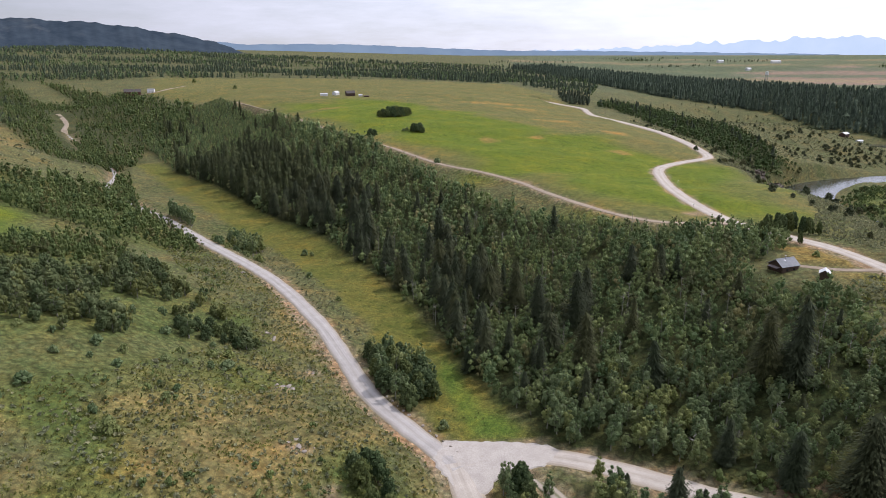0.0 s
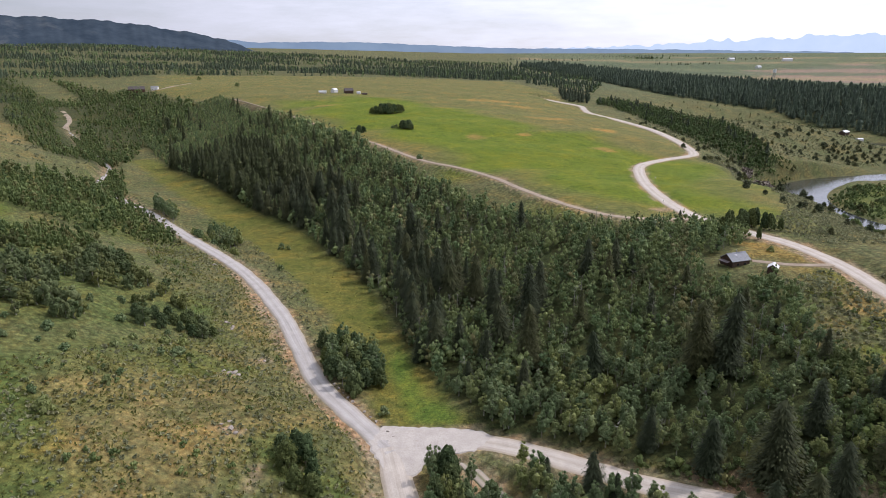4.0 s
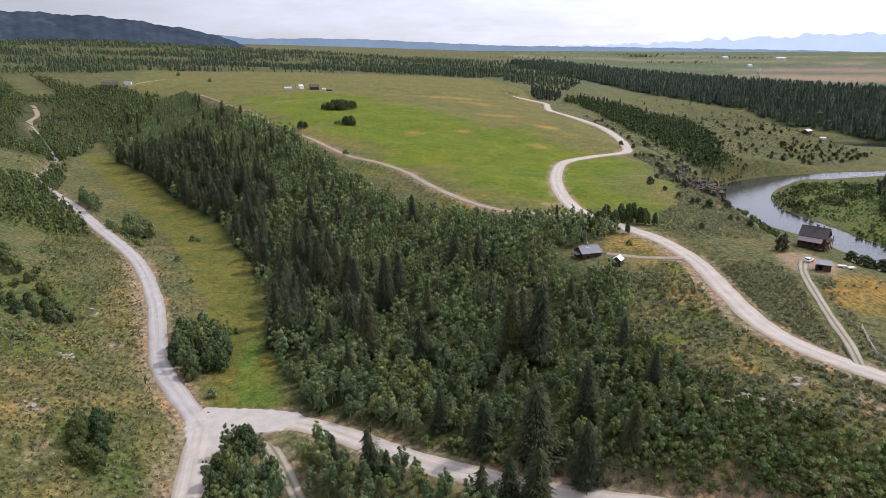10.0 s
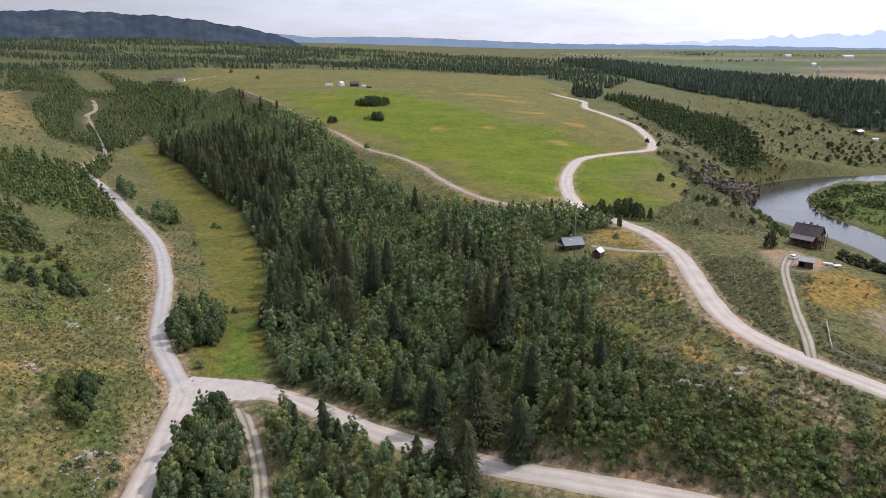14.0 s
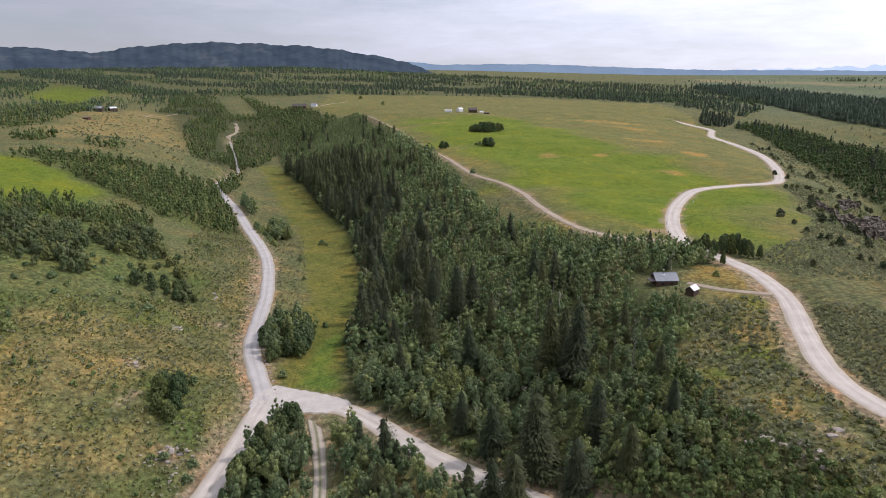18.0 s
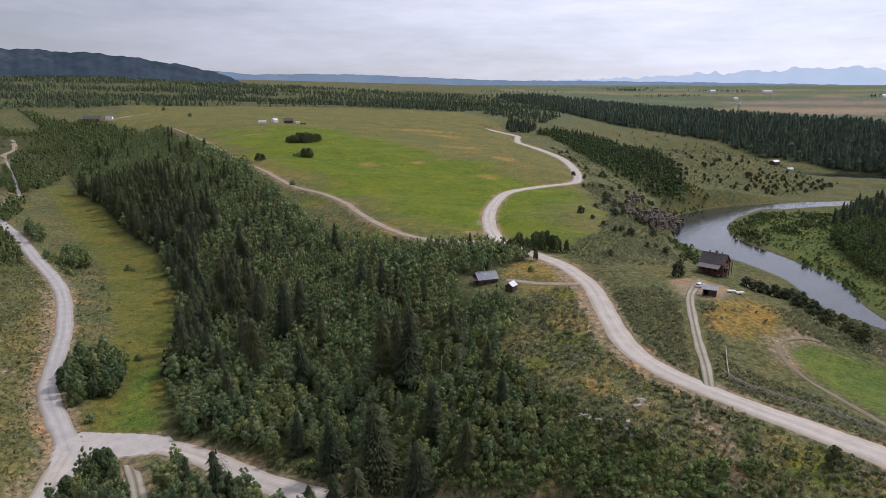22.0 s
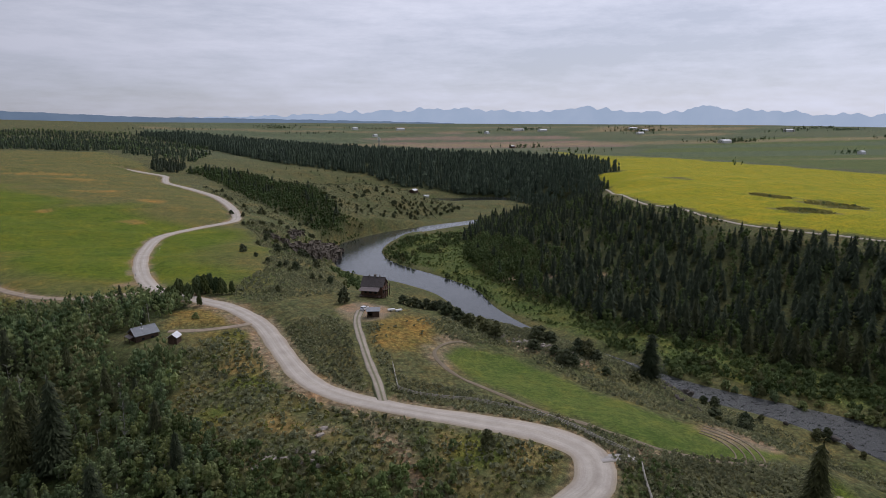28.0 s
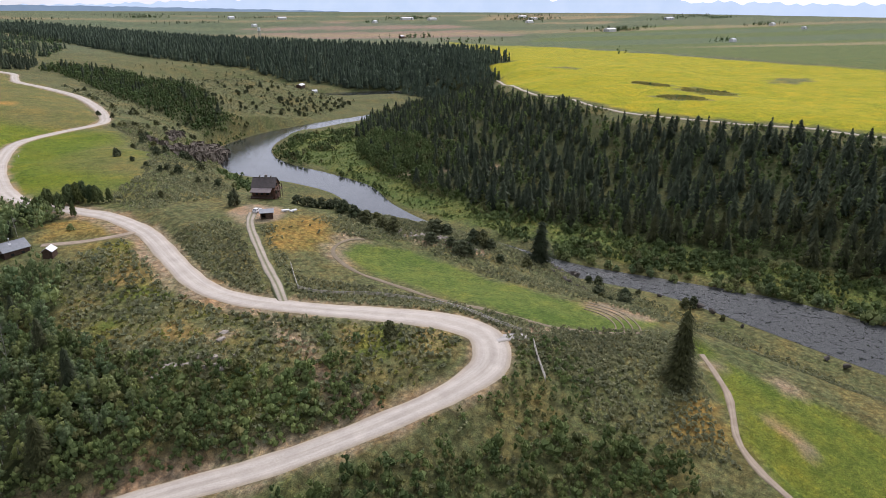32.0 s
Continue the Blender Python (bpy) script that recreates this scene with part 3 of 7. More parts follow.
BANK_GREEN = [(352, 320), (356, 400), (362, 470), (356, 540), (400, 610), (500, 645), (560, 650), (500, 560), (450, 470), (412, 430), (398, 375), (404, 300), (412, 240), (440, 110), (462, 40), (480, -60), (440, -60), (424, 60), (405, 130), (378, 190), (366, 240)]
PATCHES = [(36, 503, 9, 13), (75, 520, 6, 9), (110, 640, 22, 12), (95, 760, 30, 16), (150, 560, 12, 16), (60, 820, 40, 16), (-120, 705, 14, 10), (130, 470, 10, 8), (118, 292, 5, 3.5), (147, 119, 5, 3), (155, 128, 4, 2.5), (139, 124, 4, 2), (-33, 125, 3, 2), (-44, 154, 3, 2),
           (-3, 103, 4, 3), (-40, 176, 3, 4), (257, 90, 6, 9), (262, 82, 4, 5), (256, 56, 3, 5), (246, 31, 1.6, 6), (263, 39, 3.5, 5), (244, 24, 2.5, 2), (-24, 112, 2, 5), (213, 87, 4, 5), (222, 86, 6, 4), (245, 168, 5, 8), (252, 160, 5, 6), (259, 152, 5, 4), (206, 168, 5, 4), (214, 173, 6, 3), (197, 206, 6, 7), (203, 212, 6, 3), (400, 398, 13, 6), (420, 381, 8, 5), (448, 352, 7, 5), (470, 322, 5, 4)]

# plain, crop and plough are paled and blued with painted haze
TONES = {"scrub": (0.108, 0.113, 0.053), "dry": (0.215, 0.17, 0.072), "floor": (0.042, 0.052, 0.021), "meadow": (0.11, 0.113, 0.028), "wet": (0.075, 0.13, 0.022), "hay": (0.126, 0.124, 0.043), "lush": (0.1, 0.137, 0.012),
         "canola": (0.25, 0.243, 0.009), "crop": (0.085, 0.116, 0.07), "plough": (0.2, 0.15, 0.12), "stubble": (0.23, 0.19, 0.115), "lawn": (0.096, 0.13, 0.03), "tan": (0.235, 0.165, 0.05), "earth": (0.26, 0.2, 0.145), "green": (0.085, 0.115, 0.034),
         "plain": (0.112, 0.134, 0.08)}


def cover_colours(x, y, z):
    """Colour of the ground and, fourth, how tussocky it is."""
    c = np.tile(np.array(TONES["scrub"]), (len(x), 1))

    def lay(name, mask, amount=1.0):
        k = (mask * amount)[:, None]
        c[:] = c * (1 - k) + np.array(TONES[name]) * k

    # hazed ground colour sets in with distance over the plain
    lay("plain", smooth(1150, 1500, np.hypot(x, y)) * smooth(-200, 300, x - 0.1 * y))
    lay("dry", poly_mask(x, y, DRY_HILL, 14), 0.55 + 0.4 * np.sin(x / 6.1 + 2 * np.sin(y / 9)) * np.sin(y / 7.3))
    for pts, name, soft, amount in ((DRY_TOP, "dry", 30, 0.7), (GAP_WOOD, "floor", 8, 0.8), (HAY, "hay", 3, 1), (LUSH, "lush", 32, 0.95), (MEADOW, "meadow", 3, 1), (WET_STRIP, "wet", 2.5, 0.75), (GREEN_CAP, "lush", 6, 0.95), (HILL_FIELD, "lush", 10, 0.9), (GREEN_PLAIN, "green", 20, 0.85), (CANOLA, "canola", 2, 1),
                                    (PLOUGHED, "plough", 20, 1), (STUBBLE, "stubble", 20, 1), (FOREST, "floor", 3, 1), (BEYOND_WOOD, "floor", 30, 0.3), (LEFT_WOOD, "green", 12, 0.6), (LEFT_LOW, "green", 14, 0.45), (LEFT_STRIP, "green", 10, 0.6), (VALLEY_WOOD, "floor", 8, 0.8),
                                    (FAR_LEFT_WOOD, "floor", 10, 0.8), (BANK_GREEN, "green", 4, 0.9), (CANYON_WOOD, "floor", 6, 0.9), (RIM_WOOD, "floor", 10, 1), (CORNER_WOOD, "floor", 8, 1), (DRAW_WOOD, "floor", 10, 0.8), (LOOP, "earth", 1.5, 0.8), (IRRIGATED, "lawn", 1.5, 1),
                                    (LOWER_FIELD, "lush", 2, 0.75), (TAN_LAWN, "tan", 4, 0.85), (DRY_BANK, "tan", 3, 0.8), (DRY_SLOPE, "tan", 5, 0.35), (GOLD_GRASS, "tan", 2, 0.8), (YARD, "earth", 1.5, 0.9)):
        lay(name, poly_mask(x, y, pts, soft), amount)
    hill = poly_mask(x, y, DRY_HILL_ALL, 14)
    lay("dry", hill * smooth(0.55, 0.85, 0.5 + 0.25 * (np.sin(x / 5.3 + 2.1 * np.sin(y / 8.7)) + np.sin(y / 6.1 + 1.7 * np.sin(x / 7.9)))), 0.6)
    lay("green", hill * smooth(0.6, 0.9, 0.5 + 0.25 * (np.sin(x / 11.3 + 2 * np.sin(y / 9.1) + 2) + np.sin(y / 13.7 + 1.5 * np.sin(x / 10.3) + 1))), 0.8)
    slope = poly_mask(x, y, SHRUB_SLOPE, 6)
    lay("dry", slope * smooth(0.6, 0.88, 0.5 + 0.25 * (np.sin(x / 3.9 + 2.1 * np.sin(y / 6.7)) + np.sin(y / 5.1 + 1.7 * np.sin(x / 5.9)))), 0.75)
    lay("lush", slope * smooth(0.62, 0.9, 0.5 + 0.25 * (np.sin(x / 6.3 + 2 * np.sin(y / 5.1) + 2) + np.sin(y / 7.7 + 1.5 * np.sin(x / 8.3) + 1))), 0.55)
    for px, py, rx, ry in PATCHES:
        d = np.hypot((x - px) / rx, (y - py) / ry) + 0.25 * np.sin(x / 2.3 + y / 3.1) * np.sin(y / 2.7)
        lay("tan" if py > 400 else "earth", smooth(1.3, 0.5, d), 0.85)
    for qx, qy, rx, ry in ((725, 404, 13, 25), (732, 342, 20, 30), (662, 326, 13, 27), (905, 340, 30, 18), (800, 600, 10, 30)):
        d = np.hypot((x - qx) / rx, (y - qy) / ry) + 0.3 * np.sin(x / 5.3 + y / 7.1)
        lay("scrub", smooth(1.15, 0.85, d), 0.9)
    # raw cut banks above the valley and south roads
    for key, side in (("valley", -1), ("south", 1), ("main", -1)):
        line = ROADS[key][0]
        line = line[(line[:, 1] < 260) & (line[:, 0] < (60 if key != "main" else 176))]
        if key == "main":
            line = line[line[:, 0] > 70]
        g = np.gradient(line[:, :2], axis=0)
        g /= np.linalg.norm(g, axis=1)[:, None]
        off = line.copy()
        off[:, :2] += side * np.c_[g[:, 1], -g[:, 0]] * (ROADS[key][1] + 2.0)
        d, _ = near_line(x, y, off)
        lay("earth", smooth(3.6, 1.2, d + 1.0 * np.sin(x / 2.7 + y / 3.9)), 0.85)
    # strips of the far plain
    far = smooth(1500, 1900, np.hypot(x, y)) * (x > 300)
    strip = np.sin(y / 75 + 0.004 * x) + 0.8 * np.sin(y / 190 + x / 900)
    lay("crop", far * smooth(0.2, 0.5, strip), 0.8)
    lay("stubble", far * smooth(1.0, 1.25, -strip), 0.7)
    # bare rims of the roads and the wash of the river
    for key, (line, half) in ROADS.items():
        if half < 1.85:
            continue
        lo, hi = line[:, :2].min(0) - 8, line[:, :2].max(0) + 8
        m = np.where((x > lo[0]) & (x < hi[0]) & (y > lo[1]) & (y < hi[1]))[0]
        if len(m):
            d, _ = near_line(x[m], y[m], line)
            k = np.zeros(len(x))
            k[m] = smooth(half + 2.6, half + 0.8, d + 1.2 * np.sin(x[m] / 3.3) * np.sin(y[m] / 4.1))
            lay("earth", k, 0.75)
    fields = np.ones(len(x))
    for pts, k in ((HAY, 0.75), (MEADOW, 0.7), (CANOLA, 0.9), (GREEN_PLAIN, 1.0), (IRRIGATED, 0.85), (LOWER_FIELD, 0.8), (GREEN_CAP, 0.8), (PLOUGHED, 1.0), (YARD, 1.0)):
        fields *= 1 - k * poly_mask(x, y, pts, 3)
    return np.c_[c, fields]


def axis(stops):
    """Grid lines whose spacing glides from stop to stop: (place, spacing)."""
    out = [stops[0][0]]
    while out[-1] < stops[-1][0]:
        out.append(out[-1] + np.interp(out[-1], [s[0] for s in stops], [s[1] for s in stops]))
    return np.array(out)


def link_mesh(name, verts, faces, mats, parent=None, mat_ids=None, smooth_faces=False, normals=None):
    """A mesh object from arrays; faces all have the same number of corners."""
    verts, faces = np.asarray(verts, np.float32), np.asarray(faces, np.int32)
    me = bpy.data.meshes.new(name)
    n, k = faces.shape
    me.vertices.add(len(verts))
    me.vertices.foreach_set("co", verts.ravel())
    me.loops.add(n * k)
    me.loops.foreach_set("vertex_index", faces.ravel())
    me.polygons.add(n)
    me.polygons.foreach_set("loop_start", np.arange(0, n * k, k, dtype=np.int32))
    for m in mats:
        me.materials.append(m)
    if mat_ids is not None:
        me.polygons.foreach_set("material_index", np.asarray(mat_ids, np.int32))
    me.polygons.foreach_set("use_smooth", np.full(n, smooth_faces))
    me.update(calc_edges=True)
    if normals is not None:
        me.attributes.new("custom_normal", "FLOAT_VECTOR", "POINT").data.foreach_set("vector", np.asarray(normals, np.float32).ravel())
    ob = new(name, me)
    ob.parent = parent
    return ob


def point_colours(me, name, rgb):
    at = me.color_attributes.new(name, "FLOAT_COLOR", "POINT")
    at.data.foreach_set("color", (rgb if np.shape(rgb)[1] == 4 else np.c_[rgb, np.ones(len(rgb))]).astype(np.float32).ravel())


gx = axis([(-4400, 260), (-1500, 60), (-500, 12), (-180, 3.5), (-100, 2.4), (290, 2.4), (450, 4), (700, 9), (1400, 40), (4400, 260)])
gy = axis([(-1500, 200), (-300, 40), (0, 4), (60, 2.4), (260, 2.6), (560, 5), (900, 10), (1700, 40), (4600, 220)])
GX, GY = np.meshgrid(gx, gy)
GZ = height(GX, GY)
nx, ny = len(gx), len(gy)
ix = (np.arange(ny - 1)[:, None] * nx + np.arange(nx - 1)).ravel()
ground = link_mesh("ground", np.c_[GX.ravel(), GY.ravel(), GZ], np.c_[ix, ix + 1, ix + nx + 1, ix + nx], [GROUND], smooth_faces=True)
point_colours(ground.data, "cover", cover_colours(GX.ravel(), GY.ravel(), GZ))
tagged(ground, "rolling grass and sagebrush land with meadow, hay field and crops", "ground", kind="structure")


def ribbon(name, line, half, mat, label, category, crown=0.06, lift=0.0, cut=0.25):
    """A road surface with a crown, worn uneven rims and skirts that reach into the ground."""
    p = np.asarray(line, float)
    d = np.gradient(p[:, :2], axis=0)
    d /= np.linalg.norm(d, axis=1)[:, None]
    nrm = np.c_[d[:, 1], -d[:, 0]]
    run = np.r_[0, np.cumsum(np.linalg.norm(np.diff(p[:, :2], axis=0), axis=1))]
    cols = [(-1.2, -0.5), (-1.0, -0.03), (-0.6, crown * 0.7), (0.0, crown), (0.6, crown * 0.7), (1.0, -0.03), (1.2, -0.5)]
    h = np.broadcast_to(np.asarray(half, float), (len(p),))
    rows = []
    for k, (u, z) in enumerate(cols):
        w = h * u + (cut * np.sin(run / 2.7 + 3 * (u > 0)) * np.sin(run / 7.3 + u) * np.sign(u) if abs(u) > 0.9 else 0)
        rows.append(np.c_[p[:, :2] + nrm * w[:, None], p[:, 2] + z + lift])
    v = np.stack(rows, 1)
    n, m = len(p), len(cols)
    i = (np.arange(n - 1)[:, None] * m + np.arange(m - 1)).ravel()
    f = np.c_[i, i + 1, i + m + 1, i + m]
    ob = link_mesh(name, v.reshape(-1, 3), f, [mat], smooth_faces=True)
    uv = ob.data.uv_layers.new(name="along")
    U = np.tile(np.clip((np.array([c[0] for c in cols]) + 1) / 2, 0, 1), n)
    V = np.repeat(run, m)
    uv.data.foreach_set("uv", np.c_[U[f.ravel()], V[f.ravel()]].astype(np.float32).ravel())
    return tagged(ob, label, category, kind="structure")


mr = resample(MAIN_ROAD, 2.5)
ribbon("road_main", mr, 3.45 + 1.1 * smooth(180, 204, mr[:, 0]), GRAVEL, "pale gravel road climbing round a hairpin bend", "road")
ribbon("road_upper", resample(UPPER_ROAD, 3.5), 3.5, GRAVEL, "pale gravel road winding along the edge of the plateau", "road", lift=-0.01)
vr = resample(VALLEY_ROAD, 3)
ribbon("road_valley", vr, 3.0 - 1.4 * smooth(380, 520, vr[:, 1]), GRAVEL_GREY, "grey gravel road running up the side of the valley", "road", lift=0.03)
ribbon("road_south", resample(SOUTH_ROAD, 3), 3.6, GRAVEL, "pale gravel road leaving the valley junction", "road", lift=0.06)
ribbon("road_lane", resample(SIDE_LANE, 3), 1.9, RUTS, "narrow dirt lane between the trees", "road", lift=-0.02)
ft = resample(FIELD_TRACK, 4)
ribbon("track_field", ft, 1.9 - 0.9 * smooth(440, 500, ft[:, 1]), DIRT_TRACK, "brown dirt track along the hay field", "road", lift=0.02)
ribbon("track_house", resample(HOUSE_DRIVE, 3), 1.5, RUTS, "two-rut gravel drive with a grassy middle", "road", lift=-0.02)
ribbon("track_cabin", resample(CABIN_DRIVE, 3), 1.6, DIRT_TRACK, "short dirt drive to the cabin", "road", lift=-0.04)

ribbon("track_lower", resample(LOWER_TRACK, 3), 0.8, DIRT_TRACK, "narrow bare dirt track along the lower field", "road", lift=0.0)

def draped(name, line, half, mat, label):
    """A track laid over the ground as it lies."""
    p = resample(line, 6 if half > 1 else 2.5)
    return ribbon(name, np.c_[p, height(p[:, 0], p[:, 1]) + 0.12], half, mat, label, "road")


draped("track_canola", [(742, 668), (700, 612), (648, 540), (608, 442), (583, 322), (594, 231), (607, 173), (630, 60), (650, -40)], 2.2, GRAVEL, "pale dirt track along the edge of the yellow field")
draped("track_loop", [(251, 73.5), (235, 81), (227, 88), (221, 98), (214, 113), (208, 133), (203.5, 150), (204, 162), (209, 169), (216, 172.5), (222, 172)], 0.8, DIRT_DARK, "faint bare earth track along the irrigated field")
for k in range(4):
    a = np.radians(np.linspace(-62, 28, 9))
    draped("track_wheel_arc", [(240 + (11 + 2.3 * k) * math.cos(u), 88 + (11 + 2.3 * k) * math.sin(u)) for u in a], 0.3, DIRT_DARK, "curved bare wheel mark at the end of the irrigated field")
SIDE_TRACK = [(-510, 861), (-470, 805), (-428, 727), (-389, 669), (-336, 594)]
draped("track_side", SIDE_TRACK, 3.4, DIRT_TRACK, "bare tan dirt track on the wooded hillside")
ROADS["side_track"] = (np.c_[resample(SIDE_TRACK, 8), np.zeros(len(resample(SIDE_TRACK, 8)))], 7.0)
draped("track_farm", [(-452, 982), (-432, 990), (-424, 1012), (-430, 1060), (-432, 1110)], 3.0, DIRT_TRACK, "pale dirt drive to the brown farm house")
draped("track_gate", [(209, 88), (212, 87), (215, 86), (217.5, 85)], 2.0, GRAVEL_GREY, "short grey gravel spur to the field gate")
draped("track_hill", [(-600, 760), (-650, 850), (-690, 950)], 2.4, DIRT_TRACK, "dirt track over the dry hill")


def apron(name, outline, label):
    """A flat spread of gravel where roads meet."""
    p = resample(list(outline) + [outline[0]], 1.5)[:-1]
    p = p + 0.35 * np.c_[np.sin(p[:, 1] * 1.9), np.sin(p[:, 0] * 1.7)]
    mid = p.mean(0)
    ring = [mid[None]] + [mid + (p - mid) * s for s in (0.35, 0.7, 1.0, 1.08)]
    xy = np.vstack(ring)
    near = [near_line(xy[:, 0], xy[:, 1], ROADS[k][0]) for k in ("main", "south", "valley")]
    w = np.stack([1 / (d + 0.6) ** 3 for d, _ in near])
    z = (w * np.stack([c[:, 0] for _, c in near])).sum(0) / w.sum(0) + 0.07
    n = len(p)
    z[-n:] -= 0.4
    f = []
    for k in range(n):
        j = (k + 1) % n
        f.append((0, 1 + k, 1 + j, 0))
        for r in range(3):
            a = 1 + r * n
            f.append((a + k, a + n + k, a + n + j, a + j))
    bm = bmesh.new()
    vs = [bm.verts.new((*q, h)) for q, h in zip(xy, z)]
    for q in f:
        bm.faces.new([vs[i] for i in dict.fromkeys(q)])
    bmesh.ops.recalc_face_normals(bm, faces=bm.faces)
    me = bpy.data.meshes.new(name)
    bm.to_mesh(me)
    bm.free()
    me.materials.append(APRON)
    return tagged(new(name, me), label, "road", kind="structure")


APRON = simple("gravel_apron", (0.375, 0.34, 0.3), (0.46, 0.42, 0.372), 0.3, 0.95, bump=0.4, fine=3.0)
apron("road_junction", [(-2.5, 141), (1, 148.5), (9, 148.2), (18, 147.6), (29, 144.6), (26, 138), (19, 136), (14, 134.5), (9.8, 128), (3, 130)], "wide worn gravel junction on the valley floor")

river = resample([(*p, h) for p, h in zip(RIVER, RIVER_HALF)], 5)
rv = []
rd = np.gradient(river[:, :2], axis=0)
rd /= np.linalg.norm(rd, axis=1)[:, None]
for u in np.linspace(-1, 1, 9):
    w = (river[:, 3] + 1.0) * u
    rv.append(np.c_[river[:, 0] + rd[:, 1] * w, river[:, 1] - rd[:, 0] * w, river[:, 2]])
rv = np.stack(rv, 1)
ri = (np.arange(len(river) - 1)[:, None] * 9 + np.arange(8)).ravel()
tagged(link_mesh("water_river", rv.reshape(-1, 3), np.c_[ri, ri + 1, ri + 10, ri + 9], [WATER], smooth_faces=True), "grey-blue rippled river winding through the canyon", "river", kind="structure")


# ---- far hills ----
# Self-lit backdrop: distance haze is put into the emission colour.
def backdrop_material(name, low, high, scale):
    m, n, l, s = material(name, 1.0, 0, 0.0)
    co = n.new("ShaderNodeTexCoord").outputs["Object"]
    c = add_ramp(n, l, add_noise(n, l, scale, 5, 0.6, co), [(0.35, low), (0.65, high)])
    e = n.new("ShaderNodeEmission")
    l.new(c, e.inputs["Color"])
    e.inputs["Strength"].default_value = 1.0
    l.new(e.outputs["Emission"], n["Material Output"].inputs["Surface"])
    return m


def range_of_hills(name, centre, radius, depth, tops, base, mat, label, rough):
    """A range seen far off: a slope whose crest follows (degrees clockwise from +y, height)."""
    a = np.arange(tops[0][0], tops[-1][0] + 0.01, 0.125)
    crest = np.interp(a, [t[0] for t in tops], [t[1] for t in tops])
    crest = crest + rough * (np.sin(a * 1.9) * 0.5 + np.sin(a * 4.7 + 1) * 0.3 + np.sin(a * 9.1 + 2 * np.sin(a)) * 0.2) * smooth(0, 40, crest - base)
    if rough > 6:
        crest = crest + smooth(20, 90, crest - base) * (10 - 13 * np.abs(np.sin(a * 1.3 + np.sin(a * 0.9))) - 8 * np.abs(np.sin(a * 2.9 + 1)))
    rows = []
    for k in range(6):
        s = k / 5
        r = radius + depth * s
        gully = 1 + 0.05 * np.sin(a * 1.3 + 5 * s) * (1 - s)
        z = base + (crest - base) * (s ** 0.8) * gully
        rows.append(np.c_[centre[0] + r * np.sin(np.radians(a)), centre[1] + r * np.cos(np.radians(a)), z])
    v = np.stack(rows, 0)
    m = len(a)
    i = (np.arange(5)[:, None] * m + np.arange(m - 1)).ravel()
    ob = link_mesh(name, v.reshape(-1, 3), np.c_[i, i + 1, i + m + 1, i + m], [mat], smooth_faces=True)
    return tagged(ob, label, "mountains", kind="structure")

# both ranges glow in haze blue, not in their own rock colour
HILLS_HAZE = backdrop_material("haze_blue_hills", (0.24, 0.34, 0.47), (0.29, 0.4, 0.53), 0.004)
PEAKS_HAZE = backdrop_material("haze_blue_peaks", (0.66, 0.83, 1.03), (0.72, 0.88, 1.08), 0.006)


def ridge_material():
    """Dark conifers on a far ridge with bare grey slopes between them, distance haze painted in."""
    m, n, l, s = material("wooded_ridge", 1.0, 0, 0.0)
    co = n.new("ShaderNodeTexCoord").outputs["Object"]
    # blue of the haze is mixed into the woods and bare tones
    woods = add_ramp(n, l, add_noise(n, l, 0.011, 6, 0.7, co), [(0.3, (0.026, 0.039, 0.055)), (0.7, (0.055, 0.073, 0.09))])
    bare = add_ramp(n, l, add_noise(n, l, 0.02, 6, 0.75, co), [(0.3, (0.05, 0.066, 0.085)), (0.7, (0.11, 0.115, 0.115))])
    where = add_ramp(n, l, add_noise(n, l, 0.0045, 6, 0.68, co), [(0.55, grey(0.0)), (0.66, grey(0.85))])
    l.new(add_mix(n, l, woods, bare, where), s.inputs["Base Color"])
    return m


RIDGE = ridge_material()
C = (60, -5)
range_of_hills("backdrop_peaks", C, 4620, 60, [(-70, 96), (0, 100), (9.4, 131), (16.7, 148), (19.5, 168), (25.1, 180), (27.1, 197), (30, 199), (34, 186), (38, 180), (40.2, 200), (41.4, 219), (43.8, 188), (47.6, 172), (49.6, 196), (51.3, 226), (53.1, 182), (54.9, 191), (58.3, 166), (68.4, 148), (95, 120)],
               60, PEAKS_HAZE, "jagged mountain range far away in painted pale blue haze", 9)
range_of_hills("backdrop_hills", C, 4420, 80, [(-75, 200), (-40, 190), (-20, 183), (-17, 162), (-12.6, 167), (-8, 163), (-3, 146), (4.3, 124), (11.5, 120), (20, 110), (30, 96)], 60, HILLS_HAZE, "hazy blue rolling hills on the horizon", 3)
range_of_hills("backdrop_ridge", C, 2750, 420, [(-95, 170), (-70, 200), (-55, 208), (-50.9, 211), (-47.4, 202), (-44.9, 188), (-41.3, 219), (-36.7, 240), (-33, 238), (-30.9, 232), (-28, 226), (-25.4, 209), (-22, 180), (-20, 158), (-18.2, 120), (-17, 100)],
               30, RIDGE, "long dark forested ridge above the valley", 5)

# ---- plants ----
rng = np.random.default_rng(7)


def tube(base, top, r0, r1, sides=5):
    """A tapered limb as quads."""
    base, top = np.array(base, float), np.array(top, float)
    d = (top - base) / np.linalg.norm(top - base)
    u = np.cross(d, [0.3, 1, 0.2])
    u /= np.linalg.norm(u)
    w = np.cross(d, u)
    a = np.linspace(0, 2 * np.pi, sides, endpoint=False)
    ring = np.cos(a)[:, None] * u + np.sin(a)[:, None] * w
    v = np.vstack([base + ring * r0, top + ring * r1])
    i = np.arange(sides)
    return v, np.c_[i, (i + 1) % sides, sides + (i + 1) % sides, sides + i]


